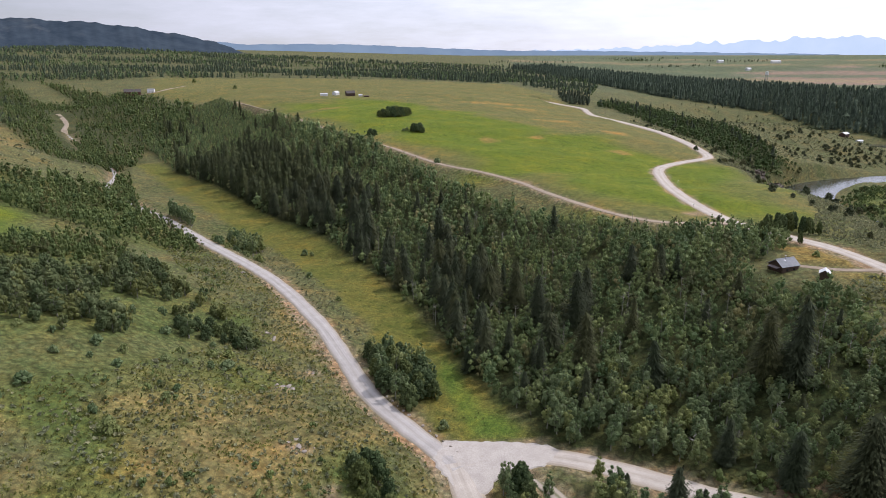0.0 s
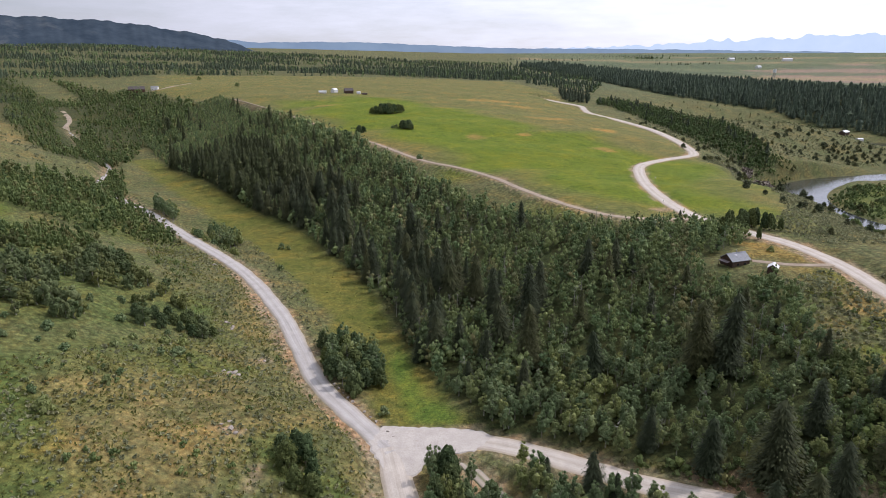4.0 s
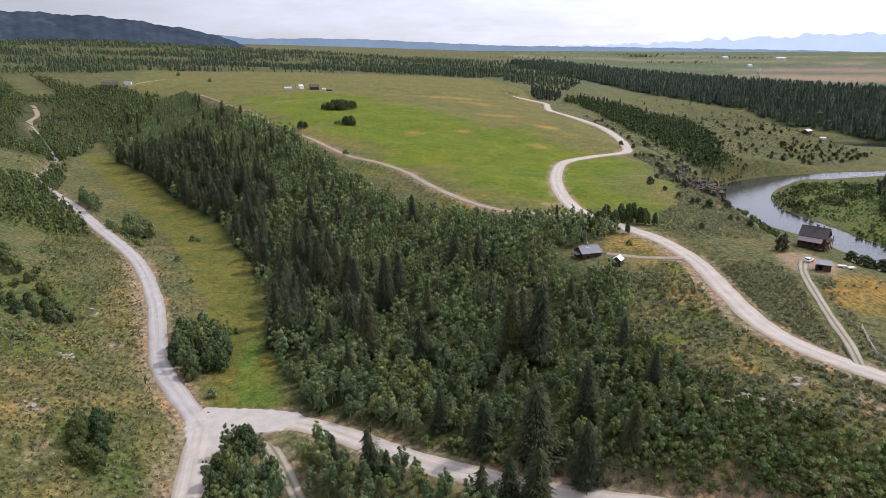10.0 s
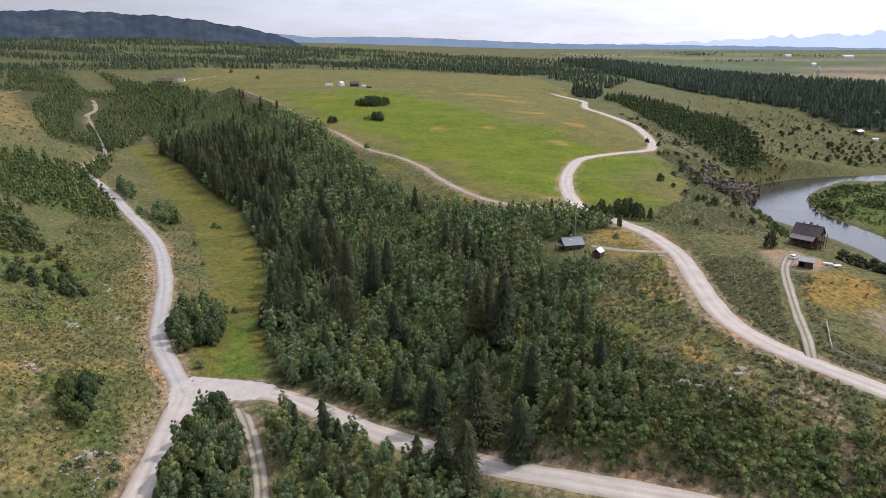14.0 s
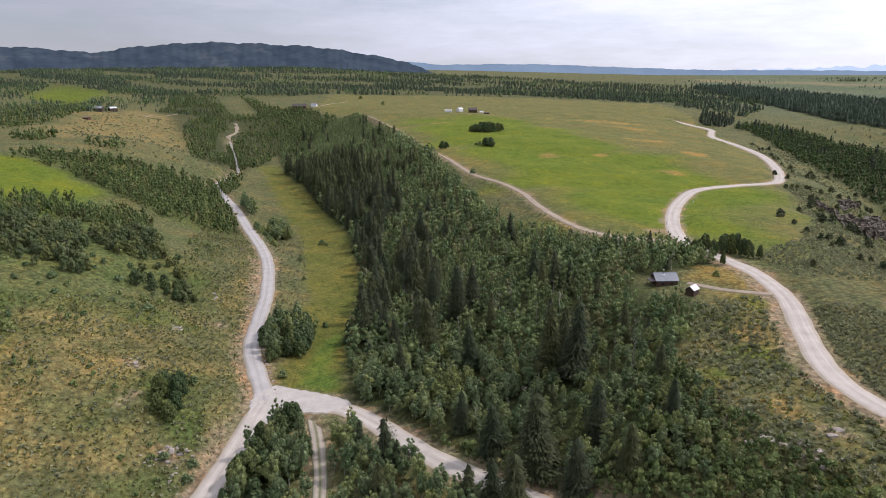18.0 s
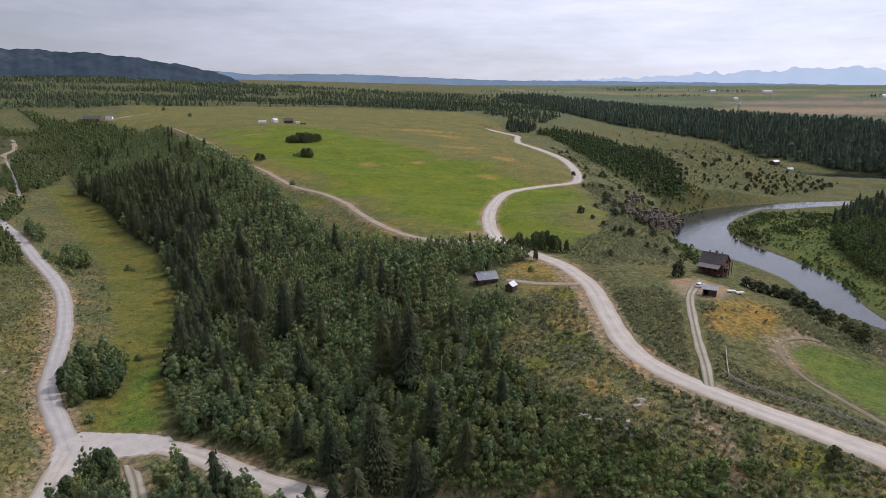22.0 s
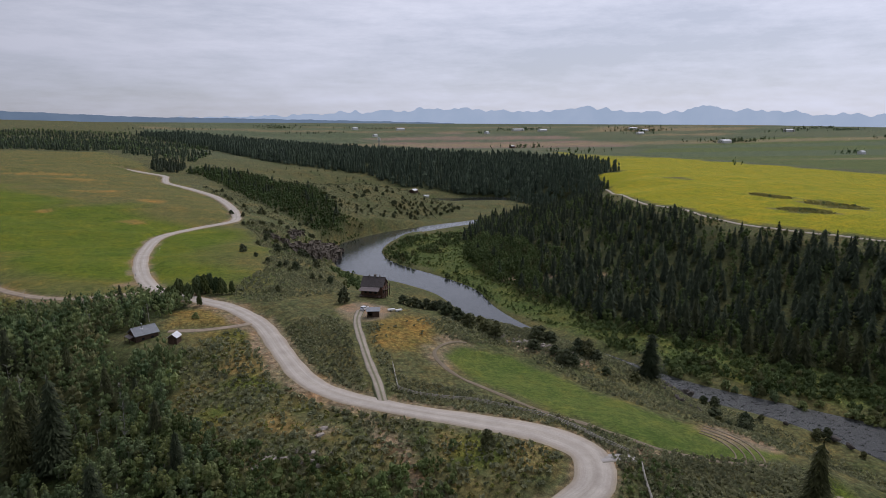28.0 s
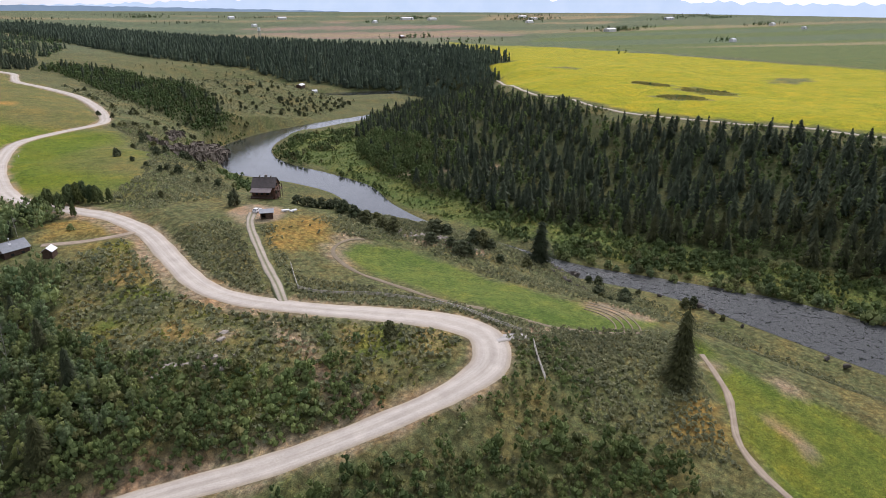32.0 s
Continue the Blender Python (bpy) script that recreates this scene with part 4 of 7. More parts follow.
def joined(pieces):
    """Meshes as one; crowns carry a third array, the way each leaf faces."""
    vs, fs, n = [], [], 0
    for v, f, *_ in pieces:
        vs.append(v)
        fs.append(f + n)
        n += len(v)
    if len(pieces[0]) == 3:
        return np.vstack(vs), np.vstack(fs), np.vstack([q[2] for q in pieces])
    return np.vstack(vs), np.vstack(fs)


def unit(v):
    return v / np.maximum(np.linalg.norm(v, axis=-1, keepdims=True), 1e-6)


def conifer_tiers(r, h, wide, tiers, arms, low=0.04, full=0.62, sag=0.3):
    """Stacked skirts of drooping boughs with notched rims, full-bodied and blunt at the top."""
    V, F, n = [], [], 0
    lean = r.normal(0, 0.02, 2) * h
    for k in range(tiers):
        s = min(max((k + r.uniform(-0.2, 0.2)) / tiers, 0.0), 0.95)
        z = h * (low + (0.98 - low) * s)
        lift = h / tiers * r.uniform(1.1, 1.6)
        rad = wide * ((1 - s) ** full * 0.9 + 0.1) * r.uniform(0.8, 1.16) * (0.78 if k == 0 else 1.0)
        a = np.arange(arms) * 6.283 / arms + r.uniform(0, 6.28) + r.normal(0, 0.16, arms)
        tip, dip = rad * r.uniform(0.66, 1.25, arms), rad * sag * r.uniform(0.3, 1.3, arms)
        b, notch = a + 3.1416 / arms, rad * r.uniform(0.45, 0.7, arms)
        c = lean * s
        V.append([[c[0] + r.normal(0, 0.06 * wide), c[1] + r.normal(0, 0.06 * wide), min(z + lift, h)]])
        V.append(np.c_[np.cos(a) * tip + c[0], np.sin(a) * tip + c[1], z - dip])
        V.append(np.c_[np.cos(b) * notch + c[0], np.sin(b) * notch + c[1], z + 0.2 * lift + 0 * b])
        i = np.arange(arms)
        F.append(np.c_[np.full(arms, n), n + 1 + arms + (i - 1) % arms, n + 1 + i, n + 1 + arms + i])
        n += 1 + 2 * arms
    V = np.vstack(V)
    return V, np.vstack(F), unit(unit(V * (1, 1, 0)) + (0, 0, 0.45) + r.normal(0, 0.22, V.shape))


def conifer_crown(r, h, wide, count, size, low=0.05, full=0.85):
    """Short drooping bough tips in shaggy layers over a rounded cone."""
    s = 1 - np.sqrt(r.uniform(0.0, 1.0, count))
    s = np.sort(np.clip(s + r.normal(0, 0.02, count), 0, 0.98))
    a = r.uniform(0, 6.283, count)
    p1, p2 = r.uniform(0, 6, 2)
    reach = wide * ((1 - s) ** full * 0.96 + 0.04) * np.sin(np.minimum(1, s * 6 + 0.5) * 1.57)
    reach = reach * (1 + 0.16 * np.sin(2 * a + p1 + 5 * s) + 0.12 * np.sin(3 * a + p2 - 9 * s) + 0.14 * np.sin(s * 46 + a))
    rho = reach * r.uniform(0.45, 1.08, count)
    L = size * r.uniform(0.6, 1.3, count) * (0.45 + 0.55 * (1 - s))
    half = L * r.uniform(0.22, 0.45, count)
    drop = L * r.uniform(0.05, 0.85, count)
    z = h * (low + (0.99 - low) * s)
    c, q = np.cos(a), np.sin(a)
    rows = [(rho - L * 0.7, 0 * L, z + 0.35 * L), (rho, half, z - drop * 0.3), (rho + L * 0.6, 0 * L, z - drop), (rho, -half, z - drop * 0.3)]
    v = np.stack([np.c_[c * o - q * t, q * o + c * t, k] for o, t, k in rows], 1).reshape(-1, 3)
    f = np.arange(4 * count).reshape(-1, 4)
    tip = np.array([(0.3, 0, h * 0.9), (-0.15, 0.26, h * 0.9), (0, 0, h * 1.04), (-0.15, -0.26, h * 0.9)])
    v, f = np.vstack([v, tip]), np.vstack([f, [[4 * count, 4 * count + 1, 4 * count + 2, 4 * count + 3]]])
    out = np.repeat(np.r_[np.c_[c, q, np.full(count, 0.5)] + r.normal(0, 0.3, (count, 3)), [[0, 0, 1]]], 4, 0)
    return v, f, unit(out)


def leaf_tufts(r, centres, radii, count, size):
    """Leaf tufts: small bent faces scattered over and within rounded masses."""
    n = len(centres)
    pick = r.choice(n, count, p=np.array(radii) ** 2 / np.sum(np.array(radii) ** 2))
    d = r.normal(size=(count, 3))
    d /= np.linalg.norm(d, axis=1)[:, None]
    d[:, 2] = np.abs(d[:, 2]) * 0.9 - 0.25
    p = np.array(centres)[pick] + d * (np.array(radii)[pick] * r.uniform(0.55, 1.08, count))[:, None] * np.array([1, 1, 0.85])
    nrm = d + r.normal(0, 0.5, (count, 3)) + np.array([0, 0, 0.45])
    nrm /= np.linalg.norm(nrm, axis=1)[:, None]
    u = np.cross(nrm, r.normal(size=(count, 3)))
    u /= np.linalg.norm(u, axis=1)[:, None]
    w = np.cross(nrm, u)
    s = size * r.uniform(0.6, 1.35, count)[:, None]
    bend = nrm * s * 0.3
    q = [p - u * s * 0.62 - bend, p - w * s * 0.5 * r.uniform(0.6, 1.2, (count, 1)), p + u * s * 0.62 - bend, p + w * s * 0.55 * r.uniform(0.6, 1.2, (count, 1))]
    v = np.stack(q, 1).reshape(-1, 3)
    return v, np.arange(4 * count).reshape(-1, 4), np.repeat(unit(d + 0.45 * nrm + (0, 0, 0.1)), 4, 0)


def leaf_masses(r, centres, radii, lon, lat, fill=0.6):
    """Lumpy rounded leaf masses, the dense inside of a crown, open underneath."""
    V, F, N, n = [], [], [], 0
    up = np.radians(np.linspace(-55, 84, lat + 1))
    for c, rad in zip(centres, radii):
        a = np.arange(lon) * 6.283 / lon + r.uniform(0, 6)
        k = rad * fill * (1 + r.uniform(-0.34, 0.34, (lat + 1, lon)))
        x, y, z = np.cos(up)[:, None] * np.cos(a) * k, np.cos(up)[:, None] * np.sin(a) * k, np.sin(up)[:, None] * k * 1.3
        V.append(np.stack([x + c[0], y + c[1], z + c[2]], -1).reshape(-1, 3))
        N.append(unit(np.stack([x, y, z], -1).reshape(-1, 3)))
        i, j = np.meshgrid(np.arange(lat), np.arange(lon), indexing="ij")
        q = (j + 1) % lon
        F.append((np.stack([i * lon + j, i * lon + q, (i + 1) * lon + q, (i + 1) * lon + j], -1) + n).reshape(-1, 4))
        n += (lat + 1) * lon
    return np.vstack(V), np.vstack(F), unit(np.vstack(N) + r.normal(0, 0.1, (n, 3)))


def aspen_crown(r, h, wide, count, size, low=0.25, masses=14, lon=6, lat=3):
    """Rounded leaf masses packed into an uneven egg, widest below the middle, with loose leaf tufts over them."""
    s = np.linspace(0, 1, masses)
    a = np.cumsum(r.uniform(1.9, 2.9, masses))
    hull = wide * np.sin(np.pi * (0.2 + 0.72 * s)) ** 0.8
    out = hull * (0.58 if masses > 5 else 0.4) * r.uniform(0.5, 1.2, masses)
    rad = np.maximum(hull * r.uniform(0.36, 0.6, masses) * (1.0 if masses > 9 else 1.2 if masses > 5 else 1.5), 0.2 * wide)
    cs = np.c_[np.cos(a) * out + 0.12 * wide * r.normal(), np.sin(a) * out + 0.12 * wide * r.normal(), h * (low + 0.08 + (0.84 - low) * s)]
    v, f, n = joined([leaf_masses(r, cs, rad, lon, lat), leaf_tufts(r, cs, rad, count, size)])
    # the whole crown turns its sides to the light like an egg, the masses and tufts vary that
    egg = unit((v - (0, 0, h * 0.5)) / (wide, wide, h * 0.45))
    return v, f, unit(0.6 * n + 0.6 * egg)


def aspen_trunk(r, h, wide):
    bits = [tube((0, 0, -0.5), (r.normal(0, 0.15), r.normal(0, 0.15), h * 0.8), 0.016 * h + 0.03, 0.02)]
    for _ in range(5):
        z, a = h * r.uniform(0.3, 0.65), r.uniform(0, 6.3)
        bits.append(tube((0, 0, z), (math.cos(a) * wide * 0.55, math.sin(a) * wide * 0.55, z + h * 0.16), 0.035, 0.012, 4))
    return joined(bits)


def shrub_crown(r, h, wide, count, size, masses=9, lon=0, lat=3, plump=1.0):
    k = masses
    a = np.arange(k) * 2.4 + r.uniform(0, 6)
    o = wide * 0.66 * np.sqrt(np.linspace(1, 0.05, k)) * r.uniform(0.8, 1.1, k)
    cs = np.c_[np.cos(a) * o, np.sin(a) * o, h * np.linspace(0.12, 0.68, k)]
    rad = np.full(k, min(wide * 0.52, h * 0.5) * plump) * r.uniform(0.75, 1.2, k)
    tufts = leaf_tufts(r, cs, rad, count, size)
    return joined([leaf_masses(r, cs, rad, lon, lat), tufts]) if lon else tufts


KINDS = {}


def kind(name, makers, leaf, bark):
    """Meshes of one kind of plant, each a trunk and a crown."""
    KINDS[name] = (makers, leaf, bark)


R = np.random.default_rng(3)
kind("conifer", [(joined([tube((0, 0, -0.6), (0, 0, 14.0), 0.26, 0.03, 6)]), joined([conifer_tiers(R, 14.5, w * 0.88, 15, 11, 0.04, 0.46), conifer_crown(R, 14.5, w * 0.98, 1200, 0.42, 0.04, 0.46)])) for w in (3.1, 3.6, 2.8, 3.9, 3.3)], CONIFER, BARK_DARK)
kind("spruce", [(joined([tube((0, 0, -0.6), (0, 0, 12.6), 0.24, 0.03, 6)]), joined([conifer_tiers(R, 13, w * 0.92, 13, 10, 0.02, 0.62), conifer_crown(R, 13, w * 1.0, 620, 0.5, 0.02, 0.62)])) for w in (3.5, 4.1, 3.1, 3.8)], CONIFER, BARK_DARK)
kind("aspen", [(aspen_trunk(R, 9, 2.3), aspen_crown(R, 9, w, 1300, 0.2, lo, 14, 6, 3)) for w, lo in ((2.2, 0.14), (2.6, 0.08), (1.9, 0.18), (2.4, 0.1), (2.1, 0.16), (2.9, 0.06))], ASPEN, BARK_PALE)
kind("bush", [(joined([tube((0.1 * i, 0.1 * j, -0.3), (0.7 * i, 0.7 * j, 1.3), 0.07, 0.03, 4) for i, j in ((1, 0), (-1, 0.4), (0.2, -1))]), shrub_crown(R, 3, w, 230, 0.28, 9, 5, 2)) for w in (1.8, 2.2, 1.6)], ASPEN, BARK_DARK)
kind("fir", [(joined([tube((0, 0, -0.6), (0, 0, 15.0), 0.28, 0.03, 6)]), joined([conifer_tiers(R, 15, w * 0.84, 24, 15, 0.03, 0.4), conifer_crown(R, 15, w, 2800, 0.36, 0.03, 0.4)])) for w in (2.7, 3.2, 2.9)], CONIFER, BARK_DARK)
kind("grove", [(aspen_trunk(R, 9, 2.6), aspen_crown(R, 9, w, 900, 0.24, lo, 12, 6, 3)) for w, lo in ((3.0, 0.08), (3.6, 0.03), (2.6, 0.12), (3.3, 0.05))], GROVE_LEAF, BARK_PALE)
kind("thicket", [(joined([tube((0.2 * i, 0.2 * j, -0.3), (1.4 * i, 1.4 * j, 4.5), 0.14, 0.05, 4) for i, j in ((1, 0), (-1, 0.4), (0.2, -1))]), shrub_crown(R, 8.5, w, 1000, 0.34, 24, 6, 3, 0.7)) for w in (4.2, 3.6, 3.0)], THICKET_LEAF, BARK_DARK)
kind("juniper", [(joined([tube((0, 0, -0.4), (0, 0, 2.6), 0.14, 0.04, 5)]), shrub_crown(R, 3.9, w, 480, 0.26, 11, 5, 2)) for w in (1.45, 1.65, 1.3, 1.55)], JUNIPER, BARK_DARK)
# simpler plants for the woods and the scrub that stay far from the camera
LITE = {"conifer": [joined([conifer_tiers(R, 15, w * 0.92, 10, 8, 0.04, 0.55), conifer_crown(R, 15, w * 1.0, 60, 0.9, 0.04, 0.6)]) for w in (3.7, 4.3, 3.3, 4.8, 4.0)], "aspen": [aspen_crown(R, 9, w, 190, 0.32, 0.08, 7, 4, 2) for w in (2.3, 2.8, 2.0, 2.5, 3.1)], "broad_aspen": [aspen_crown(R, 9, w, 130, 0.44, 0.04, 7, 4, 2) for w in (2.8, 3.4, 3.9)], "mid_aspen": [aspen_crown(R, 9, w, 40, 0.7, 0.05, 4, 4, 2) for w in (2.5, 3.0, 2.2, 3.4)], "bush": [shrub_crown(R, 3, w, 70, 0.34, 4, 4, 2) for w in (1.8, 2.2, 2.0)],
        "juniper": [shrub_crown(R, 3.3, w, 60, 0.42, 4, 4, 2) for w in (1.2, 1.4, 1.0)], "spruce": [joined([conifer_tiers(R, 13, w * 0.96, 9, 8, 0.02, 0.64), conifer_crown(R, 13, w * 1.0, 44, 0.85, 0.02, 0.64)]) for w in (3.6, 4.3, 3.2, 3.9, 4.7)], "far_conifer": [conifer_tiers(R, 13, w, 5, 6, 0.02, 0.66) for w in (3.9, 4.7, 3.4, 4.2, 5.1)], "belt_conifer": [conifer_tiers(R, 12, w, 3, 5, 0.02, 0.6) for w in (4.4, 5.4, 3.9, 6.0)],
        "far_aspen": [aspen_crown(R, 9, w, 10, 1.0, 0.06, 3, 4, 2) for w in (3.0, 3.6, 4.2)], "sage": [shrub_crown(R, 0.7, w, 9, 0.5) for w in (0.6, 0.75, 0.5)], "weed": [shrub_crown(R, 0.6, w, 7, 0.36) for w in (0.45, 0.6)]}

THING_MESH = {}


def plant(name, x, y, size, label, category, group, squash=1.0, variant=None):
    """One plant as a thing with trunk and crown."""
    makers, leaf, bark = KINDS[name]
    v = int(rng.integers(len(makers))) if variant is None else variant
    if (name, v) not in THING_MESH:
        THING_MESH[name, v] = None
    ob = new(category.replace(" ", "_"))
    ob.empty_display_size = 0.2
    for part_name, (vs, fs, *ns), m in (("trunk", makers[v][0], bark), ("crown", makers[v][1], leaf)):
        key = (name, v, part_name)
        if key not in THING_MESH:
            o = link_mesh(part_name, vs, fs, [m], ob, normals=ns[0] if ns else None)
            THING_MESH[key] = o.data
        else:
            o = new(part_name, THING_MESH[key])
            o.parent = ob
    z = float(height([x], [y])[0])
    ob.matrix_basis = Matrix.LocRotScale((x, y, z - 0.05), Euler((rng.normal(0, 0.02), rng.normal(0, 0.02), rng.uniform(0, 6.28))), (size * squash, size * squash, size))
    return tagged(ob, label, category, group)


CLEAR = [(402, 396, 9), (418, 382, 7), (448, 352, 7), (119.8, 213.4, 8), (116, 203, 6), (121, 203.5, 6.5), (128.6, 203.6, 4), (211, 231, 10), (197, 199, 5), (197.6, 208.6, 5), (208.5, 204.4, 5)]


def scatter(outline, step, keep=None, jitter=0.48):
    """Uneven places inside an outline, about a step apart."""
    p = np.array(outline, float)
    lo, hi = p.min(0), p.max(0)
    gxx, gyy = np.meshgrid(np.arange(lo[0], hi[0], step), np.arange(lo[1], hi[1], step))
    x, y = gxx.ravel() + rng.uniform(-jitter, jitter, gxx.size) * step, gyy.ravel() + rng.uniform(-jitter, jitter, gxx.size) * step
    m = poly_mask(x, y, outline, 0.8) > rng.uniform(0, 1, len(x))
    x, y = x[m], y[m]
    for line, half in ROADS.values():
        if len(x):
            d, _ = near_line(x, y, line)
            m = d > half + 1.6
            x, y = x[m], y[m]
    if len(x):
        d, c = near_line(x, y, RIVER_LINE)
        m = d > c[:, 1] + 1.5
        x, y = x[m], y[m]
    for hole in (HILL_FIELD, DRY_TOP, HAY):
        if len(x) and np.max(y) > 400:
            m = poly_mask(x, y, hole, 2) < 0.5
            x, y = x[m], y[m]
    for bx_, by_, br_ in CLEAR:
        m = np.hypot(x - bx_, y - by_) > br_
        x, y = x[m], y[m]
    if keep is not None and len(x):
        m = rng.uniform(0, 1, len(x)) < keep(x, y)
        x, y = x[m], y[m]
    return x, y


def clump(x, y, s=17.0, seed=0.0):
    """0 to 1, in irregular clumps about s metres wide."""
    return 0.5 + 0.25 * (np.sin(x / s * 2.1 + seed + 1.7 * np.sin(y / s * 1.3)) + np.sin(y / s * 1.9 + 2 * seed + 1.9 * np.sin(x / s * 1.1 + 1)))


def stuff(name, lists, leaf, label, category, tone=((0.7, 0.78, 0.72), (1.3, 1.2, 0.95))):
    """Woods and scrub that nobody could count: one mesh. lists: (variants, x, y, size)."""
    V, F, T, N, n = [], [], [], [], 0
    drab = np.array((1.12, 0.9, 1.0)) if leaf is ASPEN_STUFF else np.ones(3)
    for variants, x, y, size in lists:
        if not len(x):
            continue
        z = height(x, y)
        which, turn = rng.integers(len(variants), size=len(x)), rng.uniform(0, 6.283, len(x))
        tint = np.array(tone[0]) + rng.beta(2, 2, len(x))[:, None] * (np.array(tone[1]) - np.array(tone[0])) * rng.uniform(0.9, 1.1, (len(x), 1))
        tint = tint * (0.82 + 0.36 * clump(x, y, 13, 2.2))[:, None]
        tint = np.where(rng.uniform(0, 1, (len(x), 1)) < 0.14, tint * drab, tint)
        for k, (vs, fs, *ns) in enumerate(variants):
            m = np.where(which == k)[0]
            if not len(m):
                continue
            c, s = np.cos(turn[m])[:, None], np.sin(turn[m])[:, None]
            sz = np.broadcast_to(size, x.shape)[m][:, None]
            fat = rng.uniform(0.85, 1.15, (len(m), 1))
            p = np.stack([(vs[:, 0] * c - vs[:, 1] * s) * sz * fat + x[m][:, None], (vs[:, 0] * s + vs[:, 1] * c) * sz * fat + y[m][:, None], vs[:, 2] * sz + z[m][:, None]], -1)
            V.append(p.reshape(-1, 3))
            if ns:
                q = ns[0]
                N.append(np.stack([q[:, 0] * c - q[:, 1] * s, q[:, 0] * s + q[:, 1] * c, np.broadcast_to(q[:, 2], (len(m), len(q)))], -1).reshape(-1, 3))
            F.append((fs[None] + (np.arange(len(m)) * len(vs))[:, None, None] + n).reshape(-1, 4))
            T.append(np.repeat(tint[m], len(vs), 0))
            n += len(vs) * len(m)
    if not V:
        return None
    ob = link_mesh(name, np.vstack(V), np.vstack(F), [leaf], normals=np.vstack(N) if N else None)
    point_colours(ob.data, "tint", np.vstack(T))
    return tagged(ob, label, category, kind="stuff")


def left_edge_distance(x, y):
    """Distance from the meadow's side of the valley wood."""
    d, _ = near_line(x, y, np.array([(*p, 0) for p in FOREST[:8]], float))
    return d


# ---- the valley wood: aspens with a belt of large conifers along the meadow ----
qx, qy = scatter(FOREST, 6.0)
edge = left_edge_distance(qx, qy)
belt = (edge < 10 + 26 * clump(qx, qy, 26) + 26 * smooth(330, 430, qy)) & (qy > 190) & (qy < 530)
share = np.where(belt, 0.4 + 0.38 * smooth(300, 400, qy), 0.025 + 0.14 * smooth(0.66, 0.88, clump(qx, qy, 24, 2.0)) * smooth(150, 175, qy))
m = rng.uniform(0, 1, len(qx)) < share * np.where((qx > 92) & (qy < 175), 0.35, 1.0) * np.where((qx > 40) & (qy > 240), 0.15, 1.0)
cqx, cqy, belt = qx[m], qy[m], belt[m]
csz = np.where(belt, 0.75 + 0.65 * rng.beta(1.6, 1.4, len(cqx)), rng.uniform(0.4, 1.05, len(cqx)))
BIG = [(88, 158, 1.5, 1.1), (95, 156, 1.6, 1.05), (91, 163, 1.3, 1.0), (43, 177, 1.45, 1.25), (46, 205, 1.45, 1.2), (50, 211, 1.25, 1.1), (91, 117, 1.45, 1.35), (34, 212, 1.35, 1.2), (13, 243, 1.4, 1.3), (108, 176, 0.8, 1.1), (-2, 298, 1.45, 1.3), (28, 232, 1.3, 1.2), (40, 160, 0.9, 1.1), (14, 196, 1.0, 1.2), (30, 180, 0.9, 1.1), (118, 150, 0.7, 1.1), (89, 99, 1.2, 1.3), (101, 109, 1.1, 1.2), (112, 113, 0.85, 1.1), (104, 126, 1.0, 1.2), (121, 130, 0.75, 1.1), (79, 123, 1.0, 1.2), (68, 133, 0.85, 1.2)]
fx, fy = scatter(FOREST, 3.7)
fsz = 0.52 + 0.45 * rng.beta(1.4, 1.8, len(fx)) + 0.4 * clump(fx, fy, 15, 0.5) * clump(fx, fy, 41, 1.5)
fsz[(fx > 88) & (fy < 165)] *= 0.72
fsz[(fy > 560)] *= 0.75
rim = smooth(16, 6, near_line(fx, fy, np.array([(*p, 0) for p in FOREST[9:16]], float))[0]) * smooth(440, 470, fy) * smooth(700, 650, fy)
fsz *= 1 + 0.7 * rim
# no broadleaf tree under a large conifer, and glades here and there
ok = clump(fx, fy, 7, 4.0) > 0.14
for x, y, s in zip(np.r_[cqx, [b[0] for b in BIG]], np.r_[cqy, [b[1] for b in BIG]], np.r_[csz, [b[2] for b in BIG]]):
    ok &= (fx - x) ** 2 + (fy - y) ** 2 > (2.9 * s) ** 2
fx, fy, fsz = fx[ok], fy[ok], fsz[ok]
rank = np.argsort(np.hypot(cqx - 75, cqy + 10))
for i in rank[:130]:
    plant("conifer", cqx[i], cqy[i], csz[i], "dark green conifer standing in the valley wood", "conifer tree", "conifers of the valley wood", rng.uniform(1.0, 1.25))
stuff("conifer_wood", [(LITE["conifer"], cqx[rank[130:]], cqy[rank[130:]], csz[rank[130:]] * 1.05)], CONIFER_STUFF, "dense dark conifers on the valley slope", "woods", ((0.6, 0.64, 0.46), (1.12, 1.06, 0.72)))
rank = np.argsort(np.hypot(fx - 75, fy + 10))
for i in rank[:290]:
    plant("aspen", fx[i], fy[i], fsz[i], "green leafy aspen with a pale trunk in the valley wood", "aspen tree", "aspens of the valley wood", rng.uniform(0.9, 1.25))
b = rank[290:]
n1, n2 = b[fy[b] < 275], b[fy[b] >= 275]
stuff("aspen_wood", [(LITE["aspen"], fx[n1], fy[n1], fsz[n1]), (LITE["mid_aspen"], fx[n2], fy[n2], fsz[n2])], ASPEN_STUFF, "thick green aspens on the valley slope", "woods", ((0.62, 0.74, 0.72), (1.38, 1.28, 1.08)))
